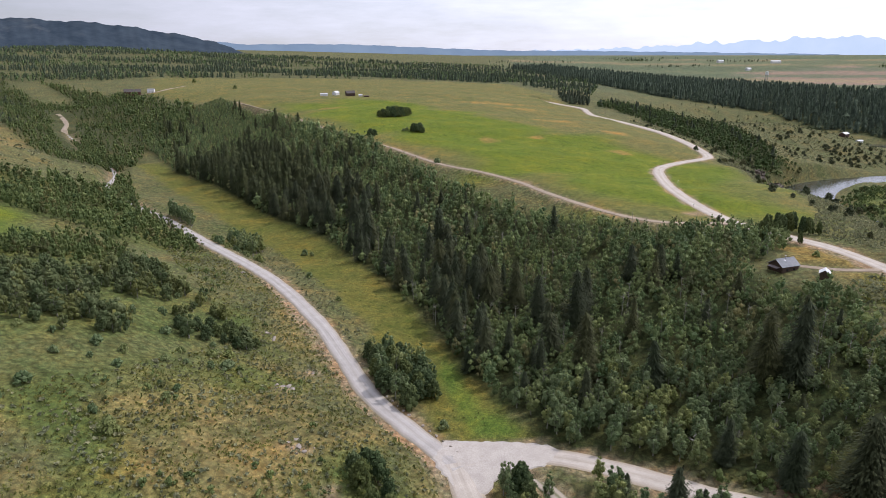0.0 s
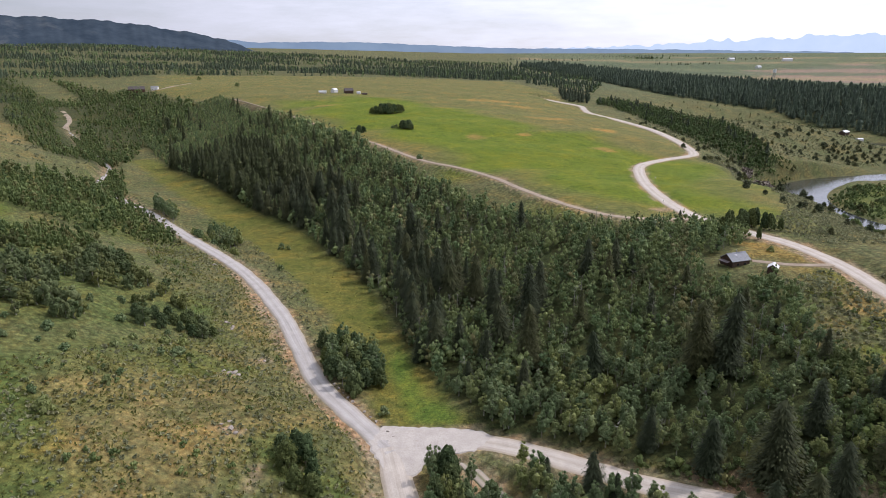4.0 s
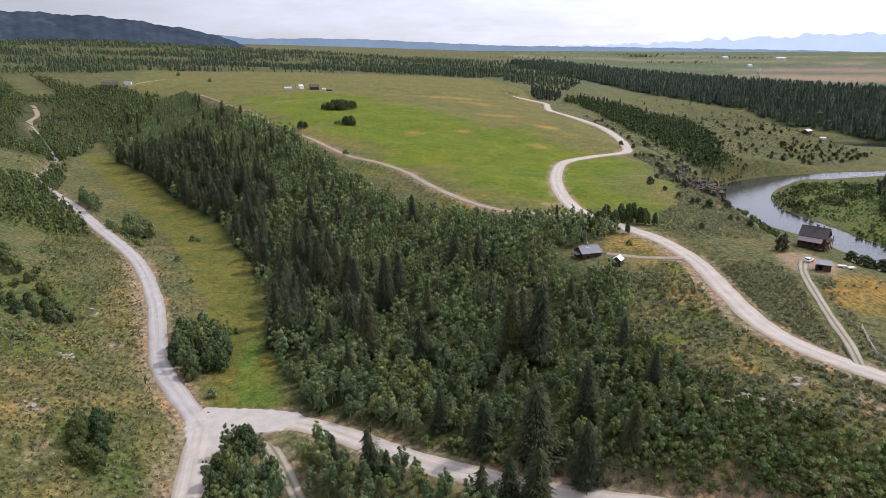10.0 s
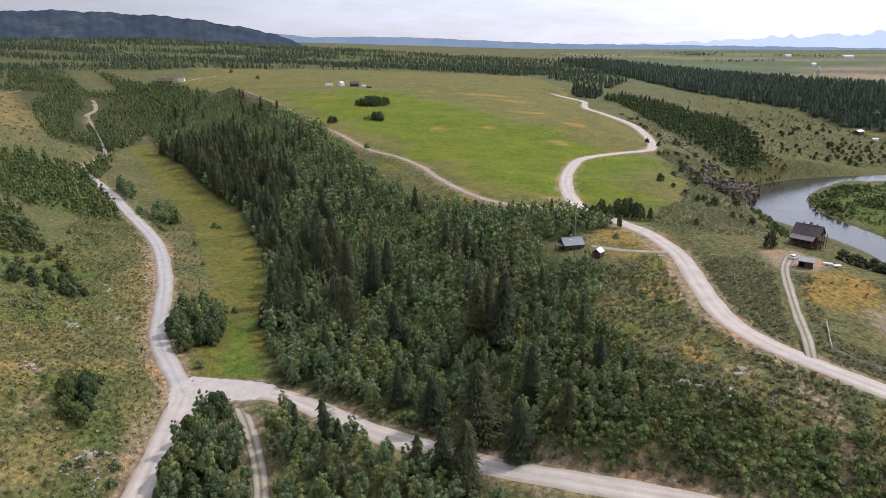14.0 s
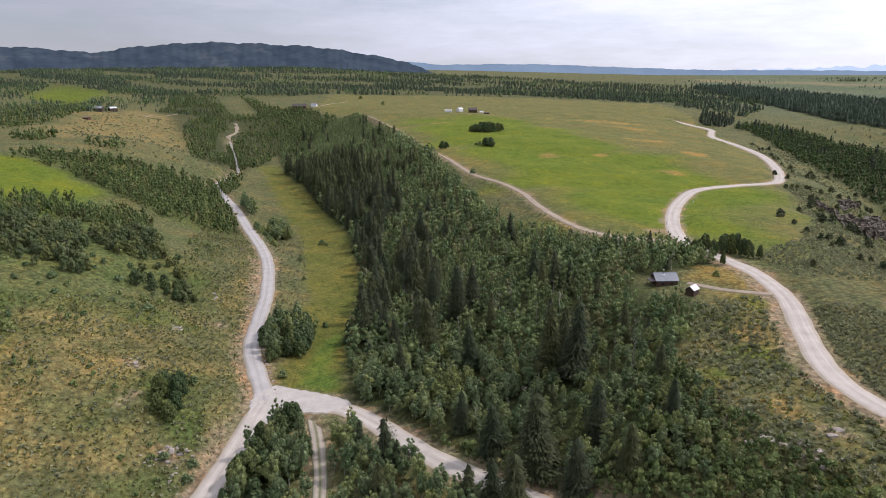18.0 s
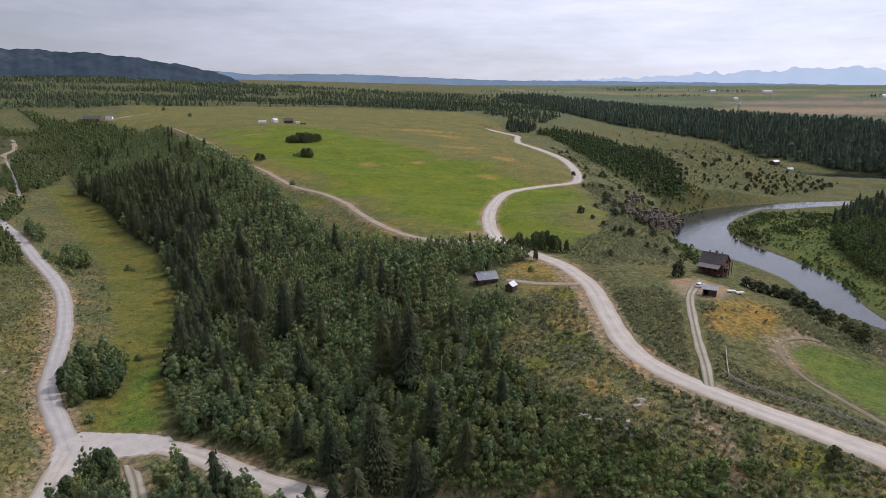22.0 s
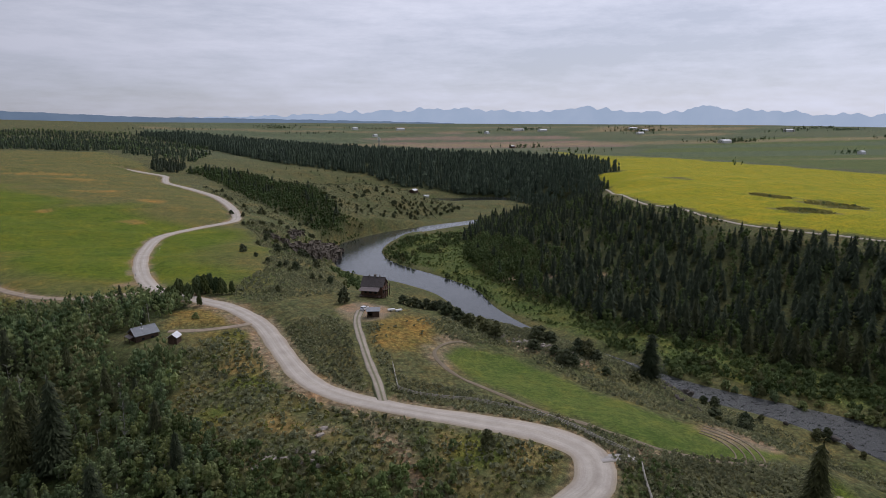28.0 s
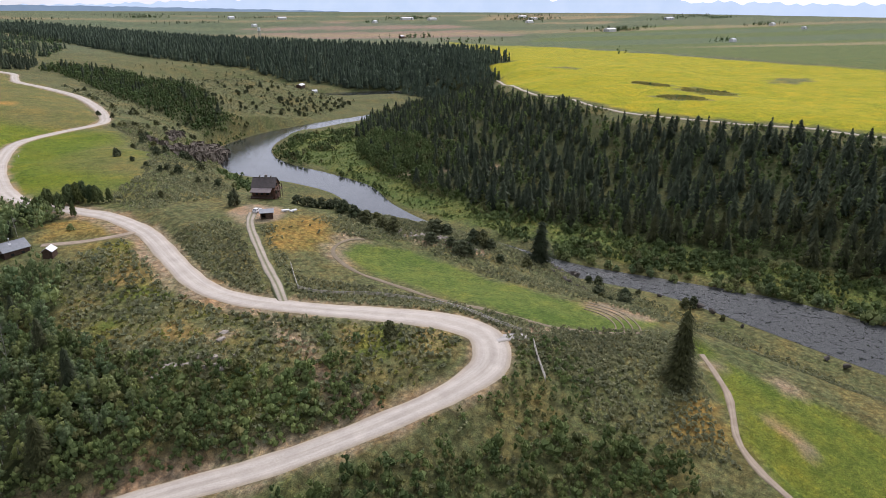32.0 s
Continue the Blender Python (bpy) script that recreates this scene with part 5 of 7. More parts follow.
# bare grey stems of dead aspens among the living
snag = []
for _ in range(3):
    bits = [tube((0, 0, -0.3), (R.normal(0, 0.3), R.normal(0, 0.3), 8.5), 0.13, 0.03, 3)]
    for k in range(9):
        z, a = R.uniform(3, 8), R.uniform(0, 6.3)
        bits.append(tube((0, 0, z), (math.cos(a) * 1.1, math.sin(a) * 1.1, z + R.uniform(0.3, 1.0)), 0.06, 0.02, 3))
    snag.append(joined(bits))
dxs, dys = scatter(FOREST, 9.0, lambda u, v: 0.8 * smooth(0.35, 0.7, clump(u, v, 20, 5.0)))
m = dys < 330
stuff("dead_aspens", [(snag, dxs[m], dys[m], rng.uniform(0.6, 1.1, m.sum()))], BARK_PALE, "bare grey stems of dead aspens in the wood", "dead trees")

# single tall trees
for x, y, s, w in BIG:
    plant("fir", x, y, s, "tall dark conifer rising above the aspens", "conifer tree", "tall conifers", w)
# ---- trees by the junction ----
jx, jy = scatter([(12, 130), (20, 134), (25, 128), (35, 106), (42, 86), (20, 86), (15, 108)], 4.0)
for x, y in zip(jx, jy):
    plant("thicket" if rng.uniform() < 0.45 else "aspen", x, y, rng.uniform(0.95, 1.35), "dense dark green tree beside the road junction", "tree", "trees by the junction", 0.8)
jx, jy = scatter([(31, 130), (38, 129), (52, 120), (66, 111), (88, 99), (100, 90), (60, 80), (46, 90), (36, 116)], 4.0)
for x, y in zip(jx, jy):
    c = rng.uniform() < 0.08
    plant("conifer" if c else "aspen", x, y, rng.uniform(0.5, 0.8) if c else rng.uniform(0.7, 1.1), "young conifer below the gravel road" if c else "leafy green aspen below the gravel road", "conifer tree" if c else "aspen tree", "trees below the road", 1.0)
for x, y, s in ((42, 124, 0.5), (52, 119.5, 0.8), (56, 116, 0.55), (78, 104, 0.75), (84, 103, 0.95), (88, 101, 0.7)):
    plant("conifer", x, y, s, "young dark conifer at the road edge", "conifer tree", "conifers at the road edge", 1.35)
jx, jy = scatter([(-16, 162), (-9, 164), (-1, 172), (-5, 187), (-14, 196), (-26, 196), (-21, 176)], 3.6)
for x, y in zip(jx, jy):
    plant("thicket" if rng.uniform() < 0.6 else "aspen", x, y, rng.uniform(0.9, 1.25), "round green tree in a clump beside the valley road", "tree", "clump by the valley road", 0.9)
for outline in ([(-134, 338), (-150, 366), (-166, 378), (-160, 362), (-146, 345)], [(-93, 318), (-101, 332), (-118, 340), (-112, 322), (-98, 306)]):
    jx, jy = scatter(outline, 3.8)
    for x, y in zip(jx, jy):
        plant("aspen", x, y, rng.uniform(0.85, 1.25), "green leafy tree in a row beside the valley road", "tree", "trees along the valley road", 1.1)
for x, y, s in ((-15, 122, 1.1), (-18, 118, 1.15), (-12, 117, 0.95), (-15, 113.5, 0.85), (-20, 123, 0.8), (-11, 113, 0.8), (-18, 127, 0.7)):
    plant("thicket", x, y, s, "large dark green bush on the dry hillside", "bush", "hillside bushes", 0.85)
for x, y, s in ((-69, 115, 1.5), (-107, 217, 2.2), (-112, 220, 1.9), (0, 154, 1.1), (-8.5, 200, 1.0), (-60.5, 272, 1.2), (-72, 317, 1.3), (-68, 315, 1.0), (-43, 245, 0.7), (-16, 130, 1.0), (-3, 101, 1.0), (3, 104, 0.9), (5, 99, 1.0)):
    plant("bush", x, y, s, "solitary dark green bush standing in grass", "bush", "lone bushes")

# ---- scrub, groves and the far woods ----
SLOPE = [(128, 196), (150, 206), (152, 180), (152, 160), (160, 140), (180, 122), (198, 108), (201, 92), (190, 86), (172, 88), (150, 94), (134, 102), (124, 112), (124, 160)]
SOUTH_SHRUBS = [(104, 88), (130, 84), (150, 78), (168, 73), (188, 70), (203, 62), (213, 46), (217, 28), (210, 10), (150, 10), (100, 40), (70, 70)]
TERRACE_SAGE = [(162, 150), (164, 185), (166, 205), (182, 206), (186, 190), (206, 192), (222, 195), (246, 200), (262, 186), (272, 160), (262, 150), (240, 168), (204, 178), (190, 172), (186, 150), (200, 136), (214, 112), (226, 88), (262, 70), (236, 56), (216, 66), (210, 88), (206, 104), (192, 120), (176, 134)]
HILLSIDE = [(-4, 140), (-30, 180), (-50, 222), (-82, 268), (-122, 312), (-140, 300), (-110, 250), (-80, 205), (-66, 185), (-80, 140), (-105, 105), (-90, 60), (-20, 55), (8, 80), (4, 115)]
PLATEAU_SIDE = [(166, 235), (156, 255), (170, 290), (190, 330), (200, 400), (205, 470), (216, 500), (250, 510), (300, 545), (270, 470), (230, 400), (222, 330), (212, 270), (196, 240)]
UPPER_CANYON = [(215, 520), (212, 640), (216, 760), (270, 700), (300, 650), (330, 640), (400, 690), (500, 720), (580, 790), (560, 900), (470, 960), (360, 980), (330, 860), (310, 690), (330, 600), (290, 560)]
FAR_HILL = [(-190, 400), (-240, 450), (-300, 520), (-420, 640), (-560, 800), (-640, 760), (-520, 560), (-420, 440), (-300, 390)]
BANK_SAGE = [(238, 170), (243, 135), (253, 104), (264, 78), (270, 74), (282, 30), (290, -20), (340, -20), (352, 60), (356, 130), (346, 180), (310, 220), (270, 200)]
HAIRPIN_SAGE = [(216, 66), (208, 80), (214, 88), (228, 84), (250, 72), (262, 68), (250, 56), (234, 42), (224, 30), (214, 44), (208, 58)]
THICKET = [(111, 168), (122, 156), (132, 138), (143, 121), (159, 111), (173, 104), (176, 96), (170, 89), (160, 92), (140, 98), (126, 104), (110, 110), (112, 140)]
BANK_WILLOW = [(366, 205), (378, 186), (404, 130), (424, 62), (434, 0), (436, -60), (470, -60), (458, 60), (432, 130), (408, 200), (398, 260), (388, 300), (372, 300), (362, 250)]
LOW_VALLEY = [(-30, 190), (-44, 218), (-74, 265), (-118, 318), (-92, 330), (-52, 262), (-22, 198)]


def lump(n, lo, hi):
    return rng.uniform(lo, hi, n)


sx, sy, ss = [], [], []
for outline, step, lo, hi in ((SLOPE, 1.6, 0.7, 2.0), (SOUTH_SHRUBS, 2.6, 0.8, 1.6), (TERRACE_SAGE, 1.2, 0.8, 1.5), (HAIRPIN_SAGE, 1.3, 0.8, 1.5), (BANK_SAGE, 1.6, 0.8, 1.6), (PLATEAU_SIDE, 1.75, 0.8, 1.7), (LOW_VALLEY, 2.2, 0.7, 1.4), (UPPER_CANYON, 4.2, 1.2, 2.5)):
    dense = 1.0 if outline in (TERRACE_SAGE, PLATEAU_SIDE, HAIRPIN_SAGE, BANK_SAGE) else 0.0
    x, y = scatter(outline, step, lambda u, v: (0.5 * dense + (1 - 0.4 * dense) * (0.15 + 0.95 * clump(u, v, 9.0))) * (1 - 0.92 * poly_mask(u, v, TAN_LAWN, 3)))
    sx.append(x), sy.append(y), ss.append(lump(len(x), lo, hi))
wx, wy = scatter(HILLSIDE, 1.0, lambda u, v: 0.15 + 0.8 * clump(u, v, 7.0, 3.0))
wgx, wgy = scatter(HILLSIDE, 1.9, lambda u, v: 0.1 + 0.75 * clump(u, v, 11.0, 0.5))
w4x, w4y = scatter(SLOPE, 1.7, lambda u, v: 0.1 + 0.8 * clump(u, v, 6.0, 2.0))
w5x, w5y = scatter(MEADOW, 3.0, lambda u, v: 0.25 * (v < 330))
stuff("hill_weeds", [(LITE["weed"], wx, wy, lump(len(wx), 0.4, 1.2)), (LITE["sage"], w4x, w4y, lump(len(w4x), 0.4, 1.3)), (LITE["sage"], w5x, w5y, lump(len(w5x), 0.3, 0.7))], ASPEN_STUFF, "tufts of yellow-green weeds on the dry hillside", "weeds", ((0.6, 0.57, 0.4), (1.25, 1.02, 0.58)))
hx_, hy_ = rng.uniform(-620, -190, 1500), rng.uniform(390, 800, 1500)
m_ = poly_mask(hx_, hy_, FAR_HILL, 10) > 0.5
sx.append(hx_[m_]), sy.append(hy_[m_]), ss.append(lump(int(m_.sum()), 1.5, 3.0))
sx.append(wgx), sy.append(wgy), ss.append(lump(len(wgx), 0.6, 1.5))
stuff("sagebrush", [(LITE["sage"], np.concatenate(sx), np.concatenate(sy), np.concatenate(ss))], SAGE_STUFF, "grey-green sagebrush and low weeds dotted over dry ground", "sagebrush", ((0.62, 0.68, 0.6), (1.35, 1.28, 1.05)))

hpx, hpy = scatter([(205, 77), (214, 84), (222, 82), (226, 77), (219, 65), (208, 58), (200, 62), (190, 69), (176, 74), (180, 77), (196, 75)], 2.0, lambda u, v: 0.8 + 0 * u)
VERGE = [(48, 136), (70, 122), (96, 110), (108, 105), (132, 97), (152, 90), (176, 84), (176, 92), (150, 97), (136, 117), (124, 112), (98, 118), (72, 127)]
vgx, vgy = scatter(VERGE, 2.1, lambda u, v: 0.9 + 0 * u)
bx, by = scatter(THICKET, 2.3, lambda u, v: 0.35 + 0.7 * smooth(0.2, 0.6, clump(u, v, 10.0, 1.0)))
b2x, b2y = scatter(SLOPE, 6.0, lambda u, v: 0.5 * smooth(0.4, 0.8, clump(u, v, 14.0, 2.0)))
w2x, w2y = scatter(BANK_WILLOW, 4.2, lambda u, v: 0.04 + 0.6 * smooth(0.3, 0.55, clump(u, v, 15, 0.9)))
cx, cy = scatter(SOUTH_SHRUBS, 3.0, lambda u, v: 0.45 + 0.5 * smooth(0.1, 0.5, clump(u, v, 16.0, 0.4)))
hx, hy = scatter(HILLSIDE, 6.5, lambda u, v: 0.8 * smooth(0.5, 0.85, clump(u, v, 15.0, 0.7)))


def by_the_water(u, v, reach=13.0):
    d, c = near_line(u, v, RIVER_LINE)
    return smooth(reach, reach * 0.5, d - c[:, 1])


wx, wy = scatter(BANK_GREEN, 3.8, lambda u, v: 0.04 + 0.85 * by_the_water(u, v, 6.0))
w3x, w3y = scatter([(212, 262), (234, 300), (254, 345), (276, 400), (294, 470), (300, 500), (284, 480), (250, 405), (226, 335)], 4.5, lambda u, v: 0.85 + 0 * u)
w6x, w6y = scatter([(300, 590), (322, 648), (340, 672), (376, 660), (352, 636), (322, 596)], 4.2)
b9x, b9y = np.r_[wx, w3x, w6x], np.r_[wy, w3y, w6y]
px_, py_ = scatter(PLATEAU_SIDE, 7.0, lambda u, v: 0.7 * smooth(205, 250, u + 0.02 * v))
stuff("shrub_thicket", [(LITE["bush"], hpx, hpy, lump(len(hpx), 0.25, 0.7)), (LITE["bush"], vgx, vgy, lump(len(vgx), 0.35, 1.1)), (LITE["bush"], bx, by, lump(len(bx), 0.45, 1.3)), (LITE["bush"], b2x, b2y, lump(len(b2x), 0.4, 0.9)), (LITE["bush"], cx, cy, lump(len(cx), 0.6, 1.3)), (LITE["bush"], hx, hy, lump(len(hx), 0.4, 0.75)), (LITE["bush"], px_, py_, lump(len(px_), 0.5, 1.0))],
      ASPEN_STUFF, "leafy green shrubs in thickets on the slopes and banks", "shrubs", ((0.6, 0.68, 0.56), (1.15, 1.1, 0.8)))

ax, ay = scatter([(104, 86), (130, 83), (152, 76), (176, 70), (198, 58), (213, 46), (216, 28), (206, 10), (150, 10), (110, 40)], 3.5, lambda u, v: 0.3 + 0.9 * clump(u, v, 18, 3.0))
ex, ey = scatter(THICKET, 3.9, lambda u, v: 0.25 + 0.75 * smooth(0.35, 0.7, clump(u, v, 16.0, 1.0)))
lx, ly = scatter(LEFT_WOOD, 3.9, lambda u, v: (0.15 + 0.85 * smooth(0.3, 0.6, clump(u, v, 17, 1.1))) * (0.35 + 0.65 * poly_mask(u, v, LEFT_WOOD, 13)))
near = np.argsort(np.hypot(lx - 60, ly + 10))
for i in near[:200]:
    plant("grove", lx[i], ly[i], rng.uniform(0.45, 0.88), "green leafy tree in the grove on the dry hillside", "leafy tree", "hillside grove", rng.uniform(1.0, 1.4))
lx, ly = lx[near[200:]], ly[near[200:]]
for x, y in zip(*scatter(LEFT_WOOD, 7.5, lambda u, v: 0.55 + 0 * u)):
    plant("bush", x, y, rng.uniform(0.5, 1.15), "leafy shrub under the trees of the hillside grove", "bush", "hillside shrubs", rng.uniform(0.9, 1.3))
for x, y in zip(*scatter(LEFT_LOW, 6.0, lambda u, v: 0.2 + 0.6 * smooth(0.4, 0.7, clump(u, v, 13, 2.6)))):
    plant("bush", x, y, rng.uniform(0.45, 1.05), "grey-green shrub on the hillside below the grove", "bush", "hillside shrubs", rng.uniform(0.9, 1.3))
for x, y in ((-62, 184), (-64, 181), (-66, 185), (-68, 181), (-71, 184), (-74, 187), (-60, 187), (-72, 178), (-76, 182), (-70, 189), (-80, 178), (-65, 188), (-84, 186)):
    plant("thicket", x, y, rng.uniform(0.5, 0.78), "dense dark green tree at the edge of the hillside grove", "tree", "grove edge trees", 1.0)
mx, my = scatter(LEFT_STRIP, 3.6, lambda u, v: (0.4 + 0.6 * poly_mask(u, v, LEFT_STRIP, 12)) * (0.4 + 0.6 * smooth(0.25, 0.5, clump(u, v, 26, 0.3))))
r7x, r7y = scatter([(-264, 512), (-276, 542), (-300, 566), (-340, 616), (-420, 716), (-450, 716), (-372, 620), (-318, 560), (-284, 514)], 3.9)
vx, vy = scatter(VALLEY_WOOD, 6.2, lambda u, v: 0.5 + 0.6 * clump(u, v, 40, 0.3))
g2x, g2y = scatter(GAP_WOOD, 6.2, lambda u, v: 0.35 + 0.6 * smooth(0.3, 0.6, clump(u, v, 30, 1.9)))
s1x, s1y = scatter([(-300, 376), (-318, 384), (-310, 412), (-288, 400), (-280, 384)], 4.4)
s4x, s4y = scatter([(-222, 412), (-250, 470), (-240, 484), (-226, 458), (-203, 414)], 3.6)
s5x, s5y = scatter([(-272, 530), (-305, 566), (-318, 592), (-298, 587), (-273, 550), (-260, 532)], 3.6)
row = resample(VALLEY_ROAD, 2.6)
row = row[((row[:, 1] > 398) & (row[:, 1] < 436)) | ((row[:, 1] > 516) & (row[:, 1] < 655))]
way = np.gradient(row[:, :2], axis=0)
way /= np.linalg.norm(way, axis=1)[:, None]
side = np.c_[way[:, 1], -way[:, 0]]
s6 = np.vstack([row[:, :2] + side * rng.uniform(a, b, (len(row), 1)) for a, b in ((2.2, 3.2), (4, 7), (-3.2, -2.2), (-7, -4))])
s2x, s2y = scatter([(-362, 362), (-334, 354), (-350, 392), (-372, 396)], 4.4)
s3x, s3y = scatter([(-570, 620), (-520, 520), (-470, 445), (-560, 470), (-700, 640), (-850, 872), (-780, 850)], 6.0, lambda u, v: 0.8 + 0 * u)
qx_, qy_ = np.r_[s1x, s2x, s3x, s4x, s5x], np.r_[s1y, s2y, s3y, s4y, s5y]
qx, qy = scatter(FAR_LEFT_WOOD, 6.4, lambda u, v: 0.35 + 0.7 * smooth(0.3, 0.6, clump(u, v, 45, 2.3)))
qx, qy = np.r_[qx, qx_], np.r_[qy, qy_]
dx, dy = scatter(DRAW_WOOD, 5.0, lambda u, v: 0.6 + 0.4 * smooth(0.25, 0.5, clump(u, v, 34, 0.6)))
stuff("hillside_aspens", [(LITE["aspen"], ax, ay, lump(len(ax), 0.45, 0.85)), (LITE["aspen"], ex, ey, lump(len(ex), 0.4, 0.7)), (LITE["broad_aspen"], lx, ly, lump(len(lx), 0.45, 0.85)), (LITE["mid_aspen"], mx, my, lump(len(mx), 0.55, 1.0)),
                          (LITE["mid_aspen"], r7x, r7y, lump(len(r7x), 0.5, 0.95)), (LITE["far_aspen"], vx, vy, lump(len(vx), 0.55, 1.3)), (LITE["far_aspen"], qx, qy, lump(len(qx), 0.45, 1.0)), (LITE["far_aspen"], g2x, g2y, lump(len(g2x), 0.45, 1.05)), (LITE["mid_aspen"], s6[:, 0], s6[:, 1], lump(len(s6), 0.5, 0.9))], ASPEN_STUFF,
      "green aspen groves on the hillsides", "woods", ((0.44, 0.52, 0.42), (0.9, 0.88, 0.64)))
stuff("draw_wood", [(LITE["far_aspen"], dx, dy, 0.55 + 0.65 * rng.beta(1.3, 2, len(dx)))], ASPEN_STUFF, "dark leafy wood filling the side draw above the river", "woods", ((0.3, 0.38, 0.3), (0.6, 0.67, 0.5)))

# dark conifer forest across the river, with leafy trees at its foot
kx, ky = scatter(CANYON_WOOD, 9.4, lambda u, v: (0.55 + 0.5 * smooth(0.15, 0.45, clump(u, v, 38, 1.4))) * (1 - 0.75 * poly_mask(u, v, FOOT_WOOD, 6)))
kd = np.hypot(kx - 110, ky + 16)
ks = (0.65 + 0.85 * rng.beta(1.4, 1.7, len(kx))) * (1.08 - 0.22 * smooth(380, 620, kd))
rank = np.argsort(kd)
for i in rank[:120]:
    plant("spruce", kx[i], ky[i], ks[i], "tall dark conifer at the front of the forest across the river", "conifer tree", "conifers across the river", rng.uniform(0.85, 1.1))
b = rank[120:]
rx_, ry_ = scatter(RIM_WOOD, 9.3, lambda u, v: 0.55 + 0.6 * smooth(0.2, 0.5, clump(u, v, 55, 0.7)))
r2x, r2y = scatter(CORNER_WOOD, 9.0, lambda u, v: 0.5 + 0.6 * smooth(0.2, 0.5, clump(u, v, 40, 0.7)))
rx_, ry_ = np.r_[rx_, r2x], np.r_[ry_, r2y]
ux, uy = scatter(DRAW_WOOD, 11.0, lambda u, v: 0.08 + 0.2 * smooth(780, 950, v) + 0.14 * smooth(0.55, 0.8, clump(u, v, 50, 1.0)))
u2x, u2y = scatter([(176, 950), (214, 950), (240, 1060), (190, 1090)], 8.0)
ux, uy = np.r_[ux, u2x], np.r_[uy, u2y]
# paler, bluer tint paints the haze of distance onto the rim conifers
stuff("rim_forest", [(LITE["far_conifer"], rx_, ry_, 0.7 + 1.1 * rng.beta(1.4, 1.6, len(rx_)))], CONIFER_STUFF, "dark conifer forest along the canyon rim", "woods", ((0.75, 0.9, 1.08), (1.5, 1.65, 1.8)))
stuff("canyon_forest", [(LITE["spruce"], kx[b], ky[b], ks[b]), (LITE["far_conifer"], ux, uy, lump(len(ux), 0.5, 1.05))], CONIFER_STUFF, "dense dark conifer forest filling the canyon side", "woods", ((0.5, 0.58, 0.6), (1.2, 1.24, 1.22)))
k2x, k2y = scatter(CANYON_WOOD, 7.0, lambda u, v: 0.35 + 0.6 * smooth(0.4, 0.75, clump(u, v, 24, 0.4)))
k3x, k3y = scatter(FOOT_WOOD, 4.4)
k4x, k4y = scatter([(380, 360), (374, 384), (382, 300), (384, 254), (400, 224), (410, 198), (420, 172), (438, 120), (450, 90), (470, 90), (446, 190), (424, 236), (406, 238), (394, 262), (391, 300), (388, 350)], 5.0, lambda u, v: 0.75 + 0 * u)
stuff("canyon_aspens", [(LITE["mid_aspen"], k2x, k2y, lump(len(k2x), 0.65, 1.3)), (LITE["aspen"], k3x, k3y, lump(len(k3x), 0.9, 1.6)), (LITE["aspen"], k4x, k4y, lump(len(k4x), 0.5, 1.1))], ASPEN_STUFF, "green leafy trees between the conifers across the river", "woods", ((0.4, 0.47, 0.36), (0.84, 0.87, 0.66)))
e5x, e5y = scatter([(622, 560), (640, 552), (604, 442), (579, 322), (590, 231), (602, 173), (626, 60), (606, 58), (582, 170), (568, 228), (560, 324), (586, 446)], 4.2, lambda u, v: 0.75 * smooth(0.3, 0.6, clump(u, v, 18, 2.0)))
i1x, i1y = scatter([(344, 520), (350, 560), (388, 594), (437, 622), (465, 606), (428, 535), (384, 512), (358, 490), (341, 470)], 4.2, lambda u, v: 0.08 + 0.7 * np.maximum(by_the_water(u, v, 12.0), smooth(0.5, 0.75, clump(u, v, 16, 0.2))))
i2x, i2y = scatter([(362, 232), (372, 219), (388, 204), (404, 187), (418, 172), (440, 110), (428, 60), (412, 60), (398, 130), (378, 168), (366, 206)], 4.4, lambda u, v: 0.2 + 0.7 * smooth(0.4, 0.65, clump(u, v, 14, 0.9)))
stuff("river_willows", [(LITE["bush"], w2x, w2y, lump(len(w2x), 0.8, 1.9)), (LITE["bush"], b9x, b9y, lump(len(b9x), 0.6, 1.5)), (LITE["bush"], e5x, e5y, lump(len(e5x), 0.6, 1.4)), (LITE["bush"], i1x, i1y, lump(len(i1x), 0.9, 2.0)), (LITE["bush"], i2x, i2y, lump(len(i2x), 0.9, 2.2))], ASPEN_STUFF, "grey-green willow thickets along the river bank", "shrubs", ((0.42, 0.48, 0.4), (0.86, 0.88, 0.68)))
m3x, m3y = scatter(BANK_GREEN, 2.4, lambda u, v: 0.7 * clump(u, v, 8, 3))
stuff("bank_weeds", [(LITE["sage"], m3x, m3y, lump(len(m3x), 1.0, 2.4))], ASPEN_STUFF, "tall green weeds on the river meadow", "weeds", ((0.4, 0.5, 0.34), (0.8, 0.82, 0.5)))

# woods beyond the plateau and on the hills behind the valley
zx, zy = scatter(BEYOND_WOOD, 13.0, lambda u, v: smooth(0.44, 0.56, 0.6 * clump(u / 2.5, v, 95, 0.9) + 0.4 * clump(u / 1.5, v, 60, 2.0)) * (1 - 0.45 * smooth(1700, 2300, v)))
yx, yy = scatter([(-1700, 1100), (-1000, 700), (-560, 560), (-420, 640), (-620, 960), (-900, 1250), (-1300, 1400)], 13.0, lambda u, v: 0.9 * smooth(0.5, 0.66, clump(u, v, 75, 1.3)) + 0.05)
tx, ty = scatter([(430, 1720), (560, 1980), (900, 2600), (1700, 3200), (800, 3600), (200, 2900)], 30.0, lambda u, v: smooth(0.72, 0.85, clump(u / 3, v, 110, 0.2)))
